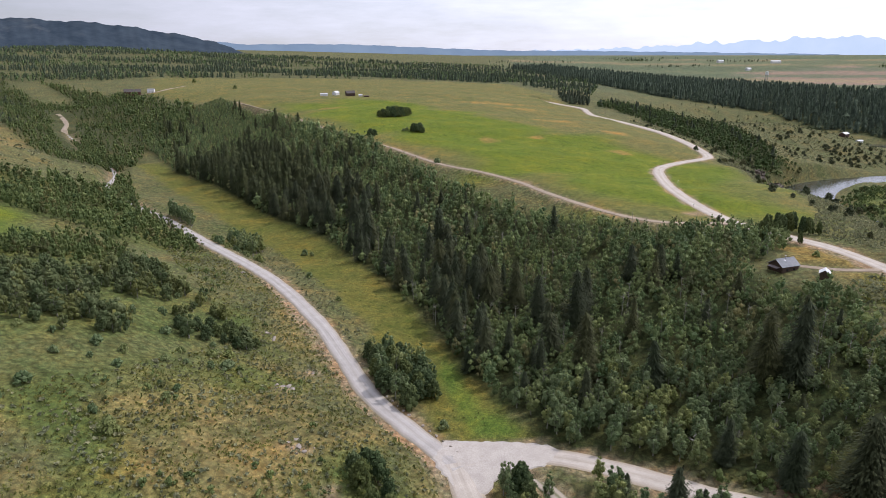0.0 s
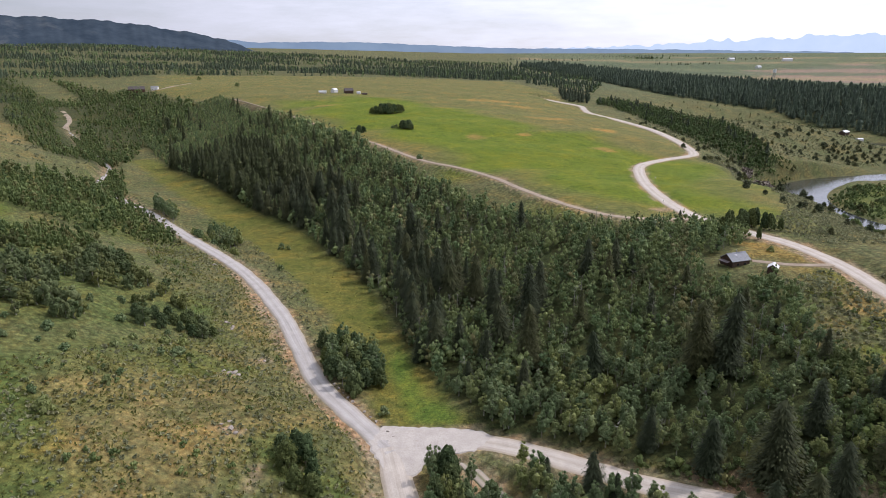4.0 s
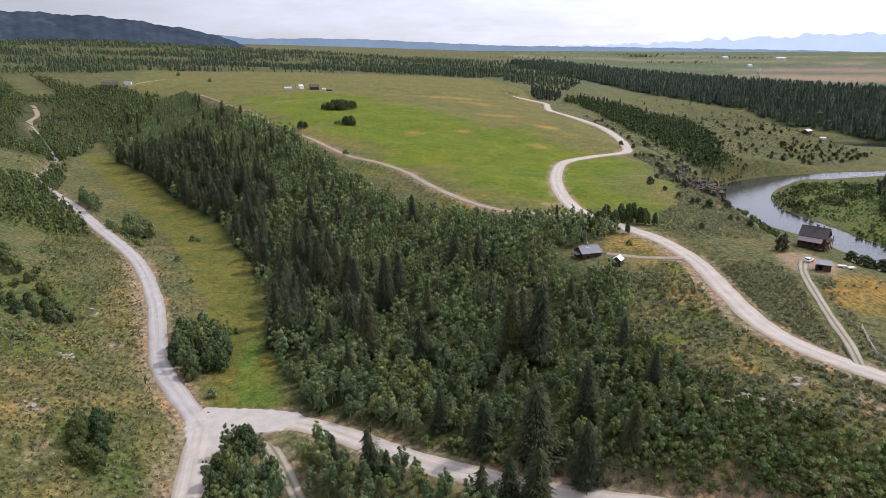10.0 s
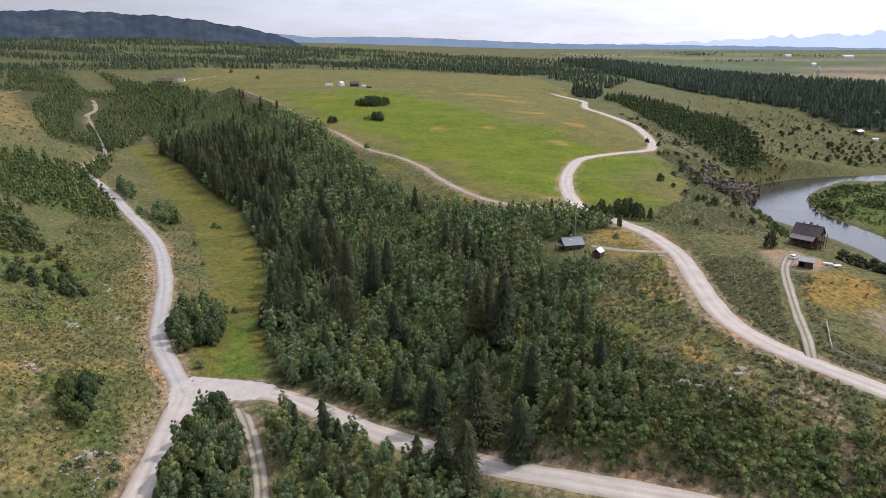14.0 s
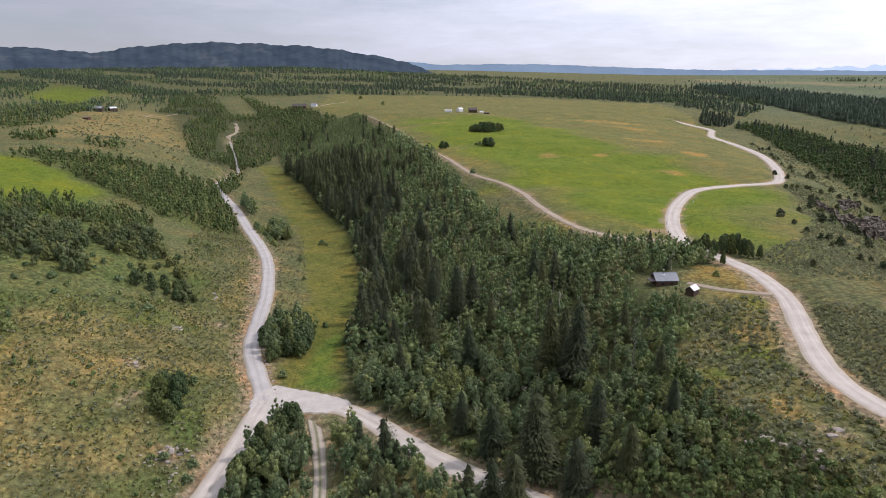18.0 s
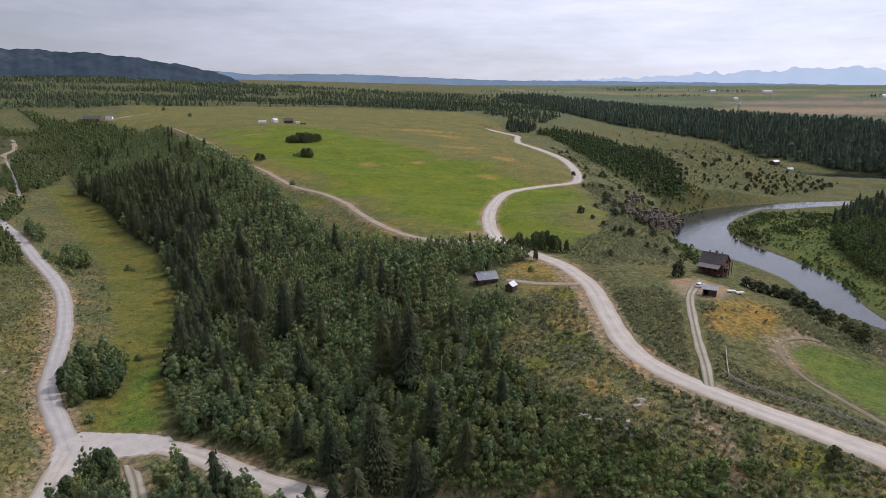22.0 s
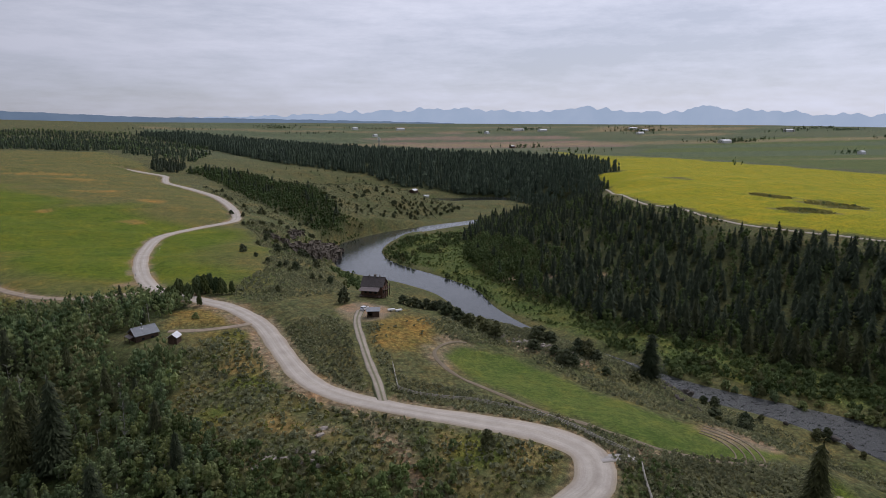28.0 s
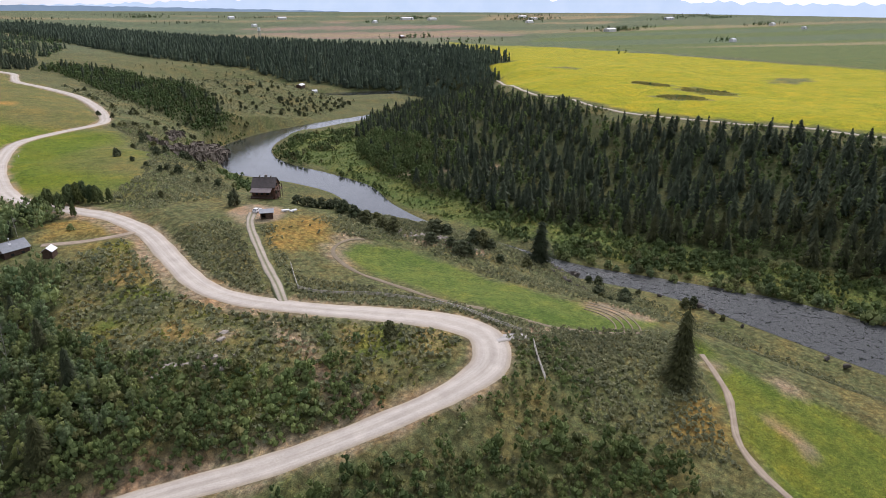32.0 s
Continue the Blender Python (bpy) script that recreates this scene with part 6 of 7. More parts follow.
# blue-grey tint of these belts holds painted distance haze
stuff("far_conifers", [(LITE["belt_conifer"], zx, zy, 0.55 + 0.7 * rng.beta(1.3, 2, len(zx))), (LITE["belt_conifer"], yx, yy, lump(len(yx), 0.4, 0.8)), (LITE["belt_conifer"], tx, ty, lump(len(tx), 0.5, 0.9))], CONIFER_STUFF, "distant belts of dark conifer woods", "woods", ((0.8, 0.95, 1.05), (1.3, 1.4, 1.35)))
yx, yy = scatter([(-1700, 1000), (-1000, 640), (-520, 480), (-400, 590), (-600, 900), (-850, 1250), (-1300, 1300)], 13.0, lambda u, v: 0.85 * smooth(0.42, 0.62, clump(u, v, 90, 2.3)))
y2x, y2y = scatter(BEYOND_WOOD, 15.0, lambda u, v: 0.9 * smooth(0.5, 0.62, 0.6 * clump(u / 2.2, v, 110, 2.4) + 0.4 * clump(u, v, 50, 0.3)))
yx, yy = np.r_[yx, y2x], np.r_[yy, y2y]
stuff("far_aspens", [(LITE["far_aspen"], yx, yy, lump(len(yx), 0.8, 1.4))], ASPEN_STUFF, "distant green aspen woods on rolling hills", "woods", ((0.55, 0.65, 0.6), (0.9, 0.95, 0.85)))

# junipers dotted over the canyon slopes
jx, jy = scatter(UPPER_CANYON, 17, lambda u, v: 0.25 + 0.4 * smooth(0.2, 0.6, clump(u, v, 60, 0.8)), 1.2)
jx5, jy5 = scatter([(353, 1132), (434, 1134), (551, 1099), (497, 850), (558, 820), (540, 753), (469, 698), (399, 712), (420, 860)], 16, lambda u, v: 0.5 + 0 * u, 1.2)
jx, jy = np.r_[jx, jx5], np.r_[jy, jy5]
jx2, jy2 = scatter([(206, 410), (212, 480), (240, 520), (290, 560), (270, 500), (240, 440), (226, 380), (216, 320), (206, 300)], 11, lambda u, v: 0.6 + 0 * u)
jx4, jy4 = np.array([204, 210, 204, 213, 178, 182, 185, 198, 215, 198, 193, 192, 189, 196, 199, 204, 206, 218, 222]), np.array([517, 500, 470, 481, 340, 326, 313, 395, 453, 343, 307, 296, 304, 300, 281, 284, 275, 430, 462])
jx3, jy3 = scatter([(430, 715), (520, 735), (600, 800), (560, 820), (460, 770)], 9, lambda u, v: 0.55 + 0 * u)
ux, uy = np.r_[jx, jx2, jx3, jx4], np.r_[jy, jy2, jy3, jy4]
near = np.argsort(np.hypot(ux - 110, uy))
far = near[230:]
stuff("juniper_scrub", [(LITE["juniper"], ux[far], uy[far], lump(len(far), 0.8, 1.8))], JUNIPER_STUFF, "dark junipers dotted over the far canyon slopes", "junipers", ((0.8, 0.85, 0.8), (1.2, 1.2, 1.1)))
for x, y in zip(ux[near[:230]], uy[near[:230]]):
    plant("juniper", x, y, rng.uniform(0.7, 1.6), "round dark juniper on the canyon slope", "juniper", "junipers of the canyon", 1.15)
for x, y, s in ((219, 219, 1.1), (222, 216, 1.25), (224, 214.5, 1.0), (226.5, 212.5, 1.4), (229.5, 211.5, 1.2), (232, 210, 1.35), (231.5, 204, 1.2), (230, 201, 1.4), (231.5, 195, 1.3), (233, 188.5, 1.35), (237, 183.5, 1.15), (238.5, 178, 1.4), (240, 192, 0.8), (244, 186, 0.9), (246, 164, 1.2), (251, 158, 1.1), (254, 172, 1.7), (258, 170, 1.3), (250, 151, 1.6), (252.5, 150, 1.3), (264, 160, 1.5), (266, 158, 1.7), (268, 155, 1.2), (262, 143, 0.9), (272, 139, 1.0), (302, 128, 1.5), (296, 118, 1.2), (276, 98, 1.4), (280, 110, 0.9)):
    plant("juniper", x, y, s * 1.15, "dark rounded juniper along the terrace rim", "juniper", "junipers of the terrace rim", 1.35)
for x, y, s in ((346, 167.6, 1.3), (347, 162.5, 1.6), (333, 137, 2.3), (355, 145, 0.9), (362, 124.4, 1.6), (366, 122.5, 1.8), (363.7, 106.8, 0.9)):
    plant("juniper", x, y, s, "dark juniper on the sagebrush bank of the river", "juniper", "junipers of the river bank", 1.1)
# round willows at the water's edge on the far bank
bank = resample([(*p, h) for p, h in zip(RIVER, RIVER_HALF)], 5.5)
bank = bank[(bank[:, 1] > 30) & (bank[:, 1] < 215)]
for q in bank:
    if rng.uniform() < 0.72:
        plant("bush", q[0] + q[3] + rng.uniform(1.5, 6), q[1] + rng.uniform(-2, 2), rng.uniform(1.2, 2.3), "rounded grey-green willow at the river's edge", "willow", "riverside willows", rng.uniform(0.9, 1.2))
plant("juniper", 188, 104, 1.55, "dark juniper inside the hairpin bend", "juniper", "", 0.95)
plant("juniper", 193.5, 220, 2.1, "tall dense juniper beside the wooden house", "juniper", "", 0.85)
plant("juniper", 175, 252, 0.9, "small juniper on the sagebrush slope", "juniper", "")
plant("fir", 238, 54, 1.3, "tall dark conifer beside the lower field", "conifer tree", "", 1.2)
plant("fir", 286, 146, 1.15, "tall dark conifer on the river bank", "conifer tree", "", 1.5)
for x, y, s in ((136.7, 260, 1.15), (134, 257, 0.95), (139.5, 257, 1.0), (132, 256.7, 0.9), (145, 269, 1.05), (146.6, 262, 1.3), (143.5, 262, 1.1), (149, 264, 1.25), (151, 259.5, 1.15), (152.8, 258, 1.1), (148.5, 268, 1.0)):
    plant("thicket", x, y, s, "dense dark tree in a clump beside the upper road", "tree", "clump by the upper road", 0.7)
for x, y, s in ((157, 257.4, 0.85), (127, 250, 0.9), (129, 248.8, 0.8), (142, 244, 0.8), (124, 254, 0.85), (120, 246, 0.9), (131, 244, 0.75)):
    plant("thicket", x, y, s, "slim dark green tree beside the upper road", "tree", "trees by the upper road", 0.58)
plant("bush", 138, 225.4, 0.95, "small green bush on the dry bank by the cabin drive", "bush", "")
# bushes of the hay field
for x, y, s in ((-58, 626, 1.2), (-53, 631, 1.4), (-49, 628, 1.45), (-45, 633, 1.5), (-41, 630, 1.4), (-37, 636, 1.35), (-34, 639, 1.2), (-61, 622, 1.0), (-47, 638, 1.4), (-54, 624, 1.2), (-43, 626, 1.2), (-22, 529, 1.05), (-19, 531, 1.1), (-24, 533, 1.0), (-17, 527, 0.8), (-58, 514, 1.0), (-55, 516, 0.85), (-63, 489, 0.9), (-66, 497, 0.9)):
    plant("thicket", x, y, s, "dark green tree standing in the hay field", "tree", "hay field trees", 1.1)
for x, y, s in ((-60, 640, 1.3), (-30, 535, 1.3), (-33, 534, 1.0), (-316, 1000, 2.4), (-4, 414, 1.3), (-470, 1246, 3)):
    plant("bush", x, y, s, "dark green bush standing alone in the hay field", "bush", "hay field bushes")
for x, y in zip(*scatter([(-128, 318), (-100, 300), (-86, 286), (-92, 300), (-112, 330)], 4.5)):
    plant("bush", x, y, rng.uniform(0.9, 1.7), "leafy bush between road and meadow", "bush", "roadside bushes")

# ---- buildings, vehicle, fences and rocks ----
def bm_box(sx, sy, sz, at=(0, 0, 0), bevel=0.0, turn=None):
    bm = bmesh.new()
    bmesh.ops.create_cube(bm, size=1, matrix=Matrix.Translation(at) @ (turn or Matrix()) @ Matrix.Diagonal((sx, sy, sz, 1)))
    if bevel:
        bmesh.ops.bevel(bm, geom=bm.edges[:], offset=bevel, segments=1, affect="EDGES")
    return bm


def bm_prism(outline, depth, at=(0, 0, 0)):
    """An outline in x and z, pushed along y about its middle."""
    bm = bmesh.new()
    a = [bm.verts.new((at[0] + x, at[1] - depth / 2, at[2] + z)) for x, z in outline]
    b = [bm.verts.new((at[0] + x, at[1] + depth / 2, at[2] + z)) for x, z in outline]
    bm.faces.new(a)
    bm.faces.new(b[::-1])
    for i in range(len(a)):
        j = (i + 1) % len(a)
        bm.faces.new((a[j], a[i], b[i], b[j]))
    bmesh.ops.recalc_face_normals(bm, faces=bm.faces)
    return bm


def bm_rod(p, q, r, sides=6):
    v, f = tube(p, q, r, r * 0.9, sides)
    bm = bmesh.new()
    vs = [bm.verts.new(c) for c in v]
    for k in f:
        bm.faces.new([vs[i] for i in k])
    bm.faces.new(vs[sides:])
    return bm


def part(name, bm, mat, parent, label=""):
    me = bpy.data.meshes.new(name)
    bm.to_mesh(me)
    bm.free()
    me.materials.append(mat)
    ob = new(name, me)
    ob.parent = parent
    return tagged(ob, label) if label else ob


def base(name, x, y, turn, label, category, group="", z=None, scale=1.0):
    ob = new(name)
    ob.matrix_basis = pose(x, y, float(height([x], [y])[0]) if z is None else z, 0, 0, turn) @ Matrix.Scale(scale, 4)
    return tagged(ob, label, category, group)


LOG = simple("dark_log", (0.05, 0.03, 0.02), (0.1, 0.062, 0.042), 1.5, 0.75)
LOG_RED = simple("red_brown_log", (0.085, 0.042, 0.028), (0.16, 0.08, 0.05), 1.5, 0.75)
ROOF_BROWN = simple("brown_shingle", (0.06, 0.05, 0.046), (0.1, 0.085, 0.08), 1.2, 0.75)
ROOF_PORCH = simple("porch_metal", (0.13, 0.105, 0.1), (0.18, 0.15, 0.145), 1.0, 0.5)
ROOF_GREY = simple("grey_metal_roof", (0.2, 0.21, 0.225), (0.28, 0.29, 0.305), 0.8, 0.75, 0.0, bump=0.05)
ROOF_WHITE = simple("white_metal_roof", (0.55, 0.56, 0.58), (0.7, 0.7, 0.71), 0.8, 0.5, bump=0.05)
WHITE_PAINT = simple("white_paint", (0.6, 0.6, 0.59), (0.75, 0.75, 0.74), 1.0, 0.6, bump=0.05)
CAR_WHITE = simple("white_car_paint", (0.72, 0.73, 0.75), (0.8, 0.81, 0.82), 2.0, 0.25, bump=0, spec=0.5)
GLASS = simple("dark_window", (0.012, 0.016, 0.02), (0.03, 0.035, 0.04), 2.0, 0.08, bump=0, spec=0.6)
RUBBER = simple("black_rubber", (0.015, 0.015, 0.015), (0.03, 0.03, 0.03), 6.0, 0.8)
POLE = simple("weathered_pole", (0.38, 0.35, 0.3), (0.55, 0.51, 0.45), 2.0, 0.85)
CLIFF = simple("cliff_rock", (0.06, 0.049, 0.037), (0.17, 0.142, 0.11), 0.35, 0.92, bump=0.9, fine=2.5)
STONE = simple("chimney_stone", (0.12, 0.11, 0.1), (0.24, 0.22, 0.2), 3.0, 0.9)


def gable_roof(ob, L, W, wall, ridge, mat, over=0.5, thick=0.18, name="roof"):
    """Two roof slabs and their ridge cap."""
    rise = ridge - wall
    slope = math.atan2(rise, W / 2)
    run = math.hypot(rise, W / 2) + over
    for side in (-1, 1):
        turn = Matrix.Rotation(-side * slope, 4, "X")
        mid = Vector((0, side * (W / 4 + over * 0.5 * math.cos(slope)), (wall + ridge) / 2 - over * 0.5 * math.sin(slope) + thick / 2 + 0.02))
        roof = part(name, bm_box(L + 2 * over, run, thick, mid, 0.02, turn), mat, ob)
        for k in range(int(L / 0.9) + 1):
            part("seam", bm_box(0.05, run, 0.05, mid + turn @ Vector((-L / 2 + 0.3 + k * 0.9, 0, thick / 2 + 0.02)), 0, turn), mat, roof)
    part("ridge_cap", bm_box(L + 2 * over, 0.35, 0.12, (0, 0, ridge + thick + 0.05), 0.03), mat, ob)


def gable_body(ob, L, W, wall, ridge, mat, sink=0.6):
    """Walls as one hollow-looking gabled body with log courses standing proud."""
    bm = bm_prism([(-W / 2, -sink), (W / 2, -sink), (W / 2, wall), (0, ridge), (-W / 2, wall)], L)
    bm.transform(Matrix.Rotation(radians(90), 4, "Z"))
    body = part("wall", bm, mat, ob)
    n = int(wall / 0.36)
    for k in range(n):
        z = 0.18 + k * 0.36
        for side in (-1, 1):
            part("log", bm_box(L + 0.3, 0.16, 0.3, (0, side * (W / 2 + 0.05), z), 0.05), mat, body)
            part("log", bm_box(0.16, W + 0.3, 0.3, (side * (L / 2 + 0.05), 0, z), 0.05), mat, body)
    return body


def window(ob, at, w, h, along, trim):
    """A framed pane: along is 'x' for a long wall, 'y' for a gable."""
    s = (w, 0.12, h) if along == "x" else (0.12, w, h)
    win = part("window", bm_box(s[0] + (0.2 if along == "x" else 0.06), s[1] + (0.06 if along == "x" else 0.2), h + 0.2, at, 0.02), trim, ob)
    part("pane", bm_box(s[0] + (0 if along == "x" else 0.12), s[1] + (0.12 if along == "x" else 0), h, at), GLASS, win)


# the lodge on the terrace
house = base("house", 211, 231, -41, "dark brown log house with a steep shingled roof above the river", "house", z=23.4, scale=0.88)
gable_body(house, 10.5, 8.0, 4.6, 8.2, LOG_RED, 1.6)
gable_roof(house, 10.5, 8.0, 4.6, 8.2, ROOF_BROWN)
porch = part("porch_roof", bm_box(9.6, 4.2, 0.16, (-0.4, -5.7, 3.75), 0.02, Matrix.Rotation(radians(20), 4, "X")), ROOF_PORCH, house, "lighter brown metal porch roof")
for k in range(10):
    part("seam", bm_box(0.06, 4.2, 0.06, (-4.9 + k, -5.7, 3.86), 0, Matrix.Rotation(radians(20), 4, "X")), ROOF_PORCH, porch)
part("deck", bm_box(10.2, 3.2, 0.25, (-0.2, -5.6, 0.15), 0.03), LOG, house)
for k in range(5):
    part("post", bm_box(0.24, 0.24, 3.0, (-4.8 + k * 2.2, -7.1, 1.5), 0.03), LOG, house)
part("railing", bm_box(10.0, 0.1, 0.14, (-0.2, -7.1, 1.15), 0.02), LOG, house)
for x in (-3.2, -0.6, 2.0):
    window(house, (x, -4.05, 1.7), 1.2, 1.3, "x", LOG)
for y, z, w in ((-1.8, 1.8, 1.4), (1.6, 1.8, 1.4), (0, 5.2, 1.6)):
    window(house, (5.3, y, z), w, 1.5, "y", LOG)
    window(house, (-5.3, y, z), w, 1.5, "y", LOG)
part("door", bm_box(1.0, 0.14, 2.05, (3.8, -4.08, 1.25), 0.02), LOG, house, "dark plank door")
for x, h in ((0.6, 0.9), (-2.4, 0.6), (3.0, 0.5)):
    ch = part("chimney", bm_box(1.1 if h > 0.8 else 0.5, 0.9 if h > 0.8 else 0.5, h + 1.4, (x, -0.2, 8.4 + h / 2 - 0.5), 0.04), STONE, house)
    part("cap", bm_box(1.3 if h > 0.8 else 0.65, 1.1 if h > 0.8 else 0.65, 0.15, (x, -0.2, 8.7 + h), 0.02), STONE, ch)
for y in (-3.2, 0, 3.2):
    part("post", bm_box(0.25, 0.25, 6.0, (6.6, y, 3.0 - 1.2), 0.03), LOG, house)
part("balcony", bm_box(1.8, 7.4, 0.25, (6.2, 0, 3.0), 0.03), LOG, house)

# the cabin in the wood
cabin = base("cabin", 119.8, 213.4, 20, "dark log cabin with a grey metal roof beside the wood", "cabin", z=23.0, scale=0.9)
gable_body(cabin, 8.2, 6.4, 2.9, 5.0, LOG)
gable_roof(cabin, 8.2, 6.4, 2.9, 5.0, ROOF_GREY, 0.55)
part("porch_roof", bm_box(1.8, 4.6, 0.14, (-5.2, 0, 2.3), 0.02, Matrix.Rotation(radians(-8), 4, "Y")), ROOF_PORCH, cabin)
part("porch_roof", bm_box(1.2, 4.0, 0.14, (4.9, 0, 2.3), 0.02, Matrix.Rotation(radians(9), 4, "Y")), ROOF_PORCH, cabin)
for y in (-2.3, 2.3):
    part("post", bm_box(0.18, 0.18, 2.6, (-5.95, y * 0.9, 0.95), 0.02), LOG, cabin)
    part("post", bm_box(0.18, 0.18, 2.6, (5.35, y * 0.8, 0.95), 0.02), LOG, cabin)
flue = part("flue", bm_rod((-0.8, -0.9, 4.3), (-0.8, -0.9, 6.5), 0.12), ROOF_GREY, cabin, "thin metal stove pipe")
part("cap", bm_box(0.42, 0.42, 0.14, (-0.8, -0.9, 6.55), 0.03), ROOF_WHITE, flue)
part("flashing", bm_box(0.8, 0.8, 0.1, (-0.8, -0.9, 4.62), 0.02, Matrix.Rotation(radians(30), 4, "X")), ROOF_WHITE, cabin)
window(cabin, (-1.6, -3.28, 1.4), 1.1, 0.9, "x", LOG_RED)
window(cabin, (1.8, -3.28, 1.4), 1.1, 0.9, "x", LOG_RED)
part("door", bm_box(0.14, 0.95, 2.0, (-4.2, 0.6, 1.05), 0.02), LOG_RED, cabin)


def small_shed(name, x, y, turn, L, W, wall, ridge, body, roof, label, z=None, group=""):
    ob = base(name, x, y, turn, label, "shed", group, z)
    bm = bm_prism([(-W / 2, -0.5), (W / 2, -0.5), (W / 2, wall), (0, ridge), (-W / 2, wall)], L)
    bm.transform(Matrix.Rotation(radians(90), 4, "Z"))
    part("wall", bm, body, ob)
    rise = ridge - wall
    slope, run = math.atan2(rise, W / 2), math.hypot(rise, W / 2) + 0.3
    for side in (-1, 1):
        part("roof", bm_box(L + 0.6, run, 0.12, (0, side * (W / 4 + 0.12), (wall + ridge) / 2 + 0.03), 0.02, Matrix.Rotation(-side * slope, 4, "X")), roof, ob)
    part("door", bm_box(0.1, min(0.9, W * 0.4), wall * 0.8, (-L / 2 - 0.03, 0, wall * 0.4), 0.01), body, ob)
    return ob


small_shed("shed", 128.6, 203.6, 58, 3.3, 3.0, 2.1, 3.2, LOG, ROOF_WHITE, "tiny dark wooden shed with a white gabled roof beside the cabin")
shelter = base("open_shed", 197.2, 198.6, -24, "low wooden shed with a flat grey roof in the yard", "shed")
for sx_, sy_, at in ((4.4, 0.14, (0, 1.6, 1.1)), (0.14, 3.2, (-2.15, 0, 1.05)), (0.14, 3.2, (2.15, 0, 1.05)), (2.6, 0.14, (0.9, -1.6, 1.0))):
    part("wall", bm_box(sx_, sy_, 2.6, at, 0.02), LOG, shelter)
part("roof", bm_box(5.2, 4.2, 0.16, (0, 0, 2.5), 0.02, Matrix.Rotation(radians(6), 4, "X")), ROOF_GREY, shelter)
for k in range(6):
    part("seam", bm_box(0.05, 4.2, 0.05, (-2.3 + k * 0.92, 0, 2.6), 0, Matrix.Rotation(radians(6), 4, "X")), ROOF_GREY, shelter)
part("post", bm_box(0.16, 0.16, 2.5, (-1.9, -1.6, 1.2), 0.01), LOG, shelter)


def car(x, y, turn, label):
    ob = base("car", x, y, turn, label, "car")
    bm = bm_prism([(-2.2, 0.35), (2.15, 0.35), (2.2, 0.75), (2.0, 0.95), (1.1, 1.05), (-2.1, 1.08), (-2.25, 0.8)], 1.8)
    bmesh.ops.bevel(bm, geom=bm.edges[:], offset=0.07, segments=2, affect="EDGES")
    part("body", bm, CAR_WHITE, ob)
    bm = bm_prism([(-2.0, 1.0), (1.0, 1.0), (0.35, 1.58), (-1.75, 1.62)], 1.62)
    bmesh.ops.bevel(bm, geom=bm.edges[:], offset=0.06, segments=2, affect="EDGES")
    top = part("cabin", bm, CAR_WHITE, ob)
    part("windscreen", bm_box(0.04, 1.4, 0.72, (0.72, 0, 1.3), 0.01, Matrix.Rotation(radians(-48), 4, "Y")), GLASS, ob)
    part("rear_window", bm_box(0.04, 1.3, 0.4, (-1.92, 0, 1.35), 0.01, Matrix.Rotation(radians(22), 4, "Y")), GLASS, ob)
    for s in (-1, 1):
        part("side_window", bm_box(2.0, 0.04, 0.36, (-0.75, s * 0.82, 1.36), 0.01), GLASS, ob)
        part("headlight", bm_box(0.06, 0.35, 0.16, (2.17, s * 0.62, 0.78), 0.02), ROOF_WHITE, ob)
        part("tail_light", bm_box(0.06, 0.2, 0.3, (-2.22, s * 0.75, 0.9), 0.02), LOG_RED, ob)
        for x0 in (-1.35, 1.4):
            w = part("wheel", bm_rod((x0, s * 0.72, 0.34), (x0, s * 0.94, 0.34), 0.34, 14), RUBBER, ob)
            part("rim", bm_rod((x0, s * 0.9, 0.34), (x0, s * 0.96, 0.34), 0.2, 10), ROOF_GREY, w)
    return ob


car(197.6, 208.6, 40, "white sport utility car parked on the gravel yard")
for x, y, t in ((207, 204.5, -10), (210, 204.2, 8)):
    b = base("boat_trailer", x, y, t, "pale covered trailer parked beside the yard", "trailer")
    part("hull", bm_prism([(-1.3, 0.45), (1.0, 0.45), (1.6, 0.95), (-1.3, 0.95)], 1.3), WHITE_PAINT, b)
    part("axle", bm_box(0.12, 1.5, 0.12, (-0.3, 0, 0.32)), RUBBER, b)
    for s in (-1, 1):
        part("wheel", bm_rod((-0.3, s * 0.7, 0.3), (-0.3, s * 0.85, 0.3), 0.3, 10), RUBBER, b)


def rail_fence(line, label, gap=2.6, rails=3):
    """Posts with round rails from post to post."""
    p = resample([(x, y) for x, y in line], gap)
    z = height(p[:, 0], p[:, 1])
    x0, y0, z0 = p[0, 0], p[0, 1], z[0]
    ob = base("rail_fence", x0, y0, 0, label, "fence", "rail fences", z0)
    for i in range(len(p)):
        q = Vector((p[i, 0] - x0, p[i, 1] - y0, z[i] - z0))
        part("post", bm_rod(q - Vector((0, 0, 0.3)), q + Vector((0.03, 0.02, 1.3)), 0.11), POLE, ob)
        if i + 1 < len(p):
            r = Vector((p[i + 1, 0] - x0, p[i + 1, 1] - y0, z[i + 1] - z0))
            for k in range(rails):
                h = Vector((0, 0, 0.38 + 0.36 * k + rng.normal(0, 0.02)))
                part("rail", bm_rod(q + h, r + h + Vector((0, 0, rng.normal(0, 0.03))), 0.085, 5), POLE, ob)
    return ob


rail_fence([(187, 158), (183.5, 148), (181.5, 142)], "weathered pole fence beside the house drive")
rail_fence([(181.5, 141.5), (188.5, 134), (199, 127), (209.5, 115.5), (213.3, 102), (214.6, 94), (217, 87)], "long weathered pole fence along the outer edge of the road")
rail_fence([(216.5, 82), (213, 77), (209.5, 71)], "pale pole fence closing the field gate by the hairpin", 2.4, 4)


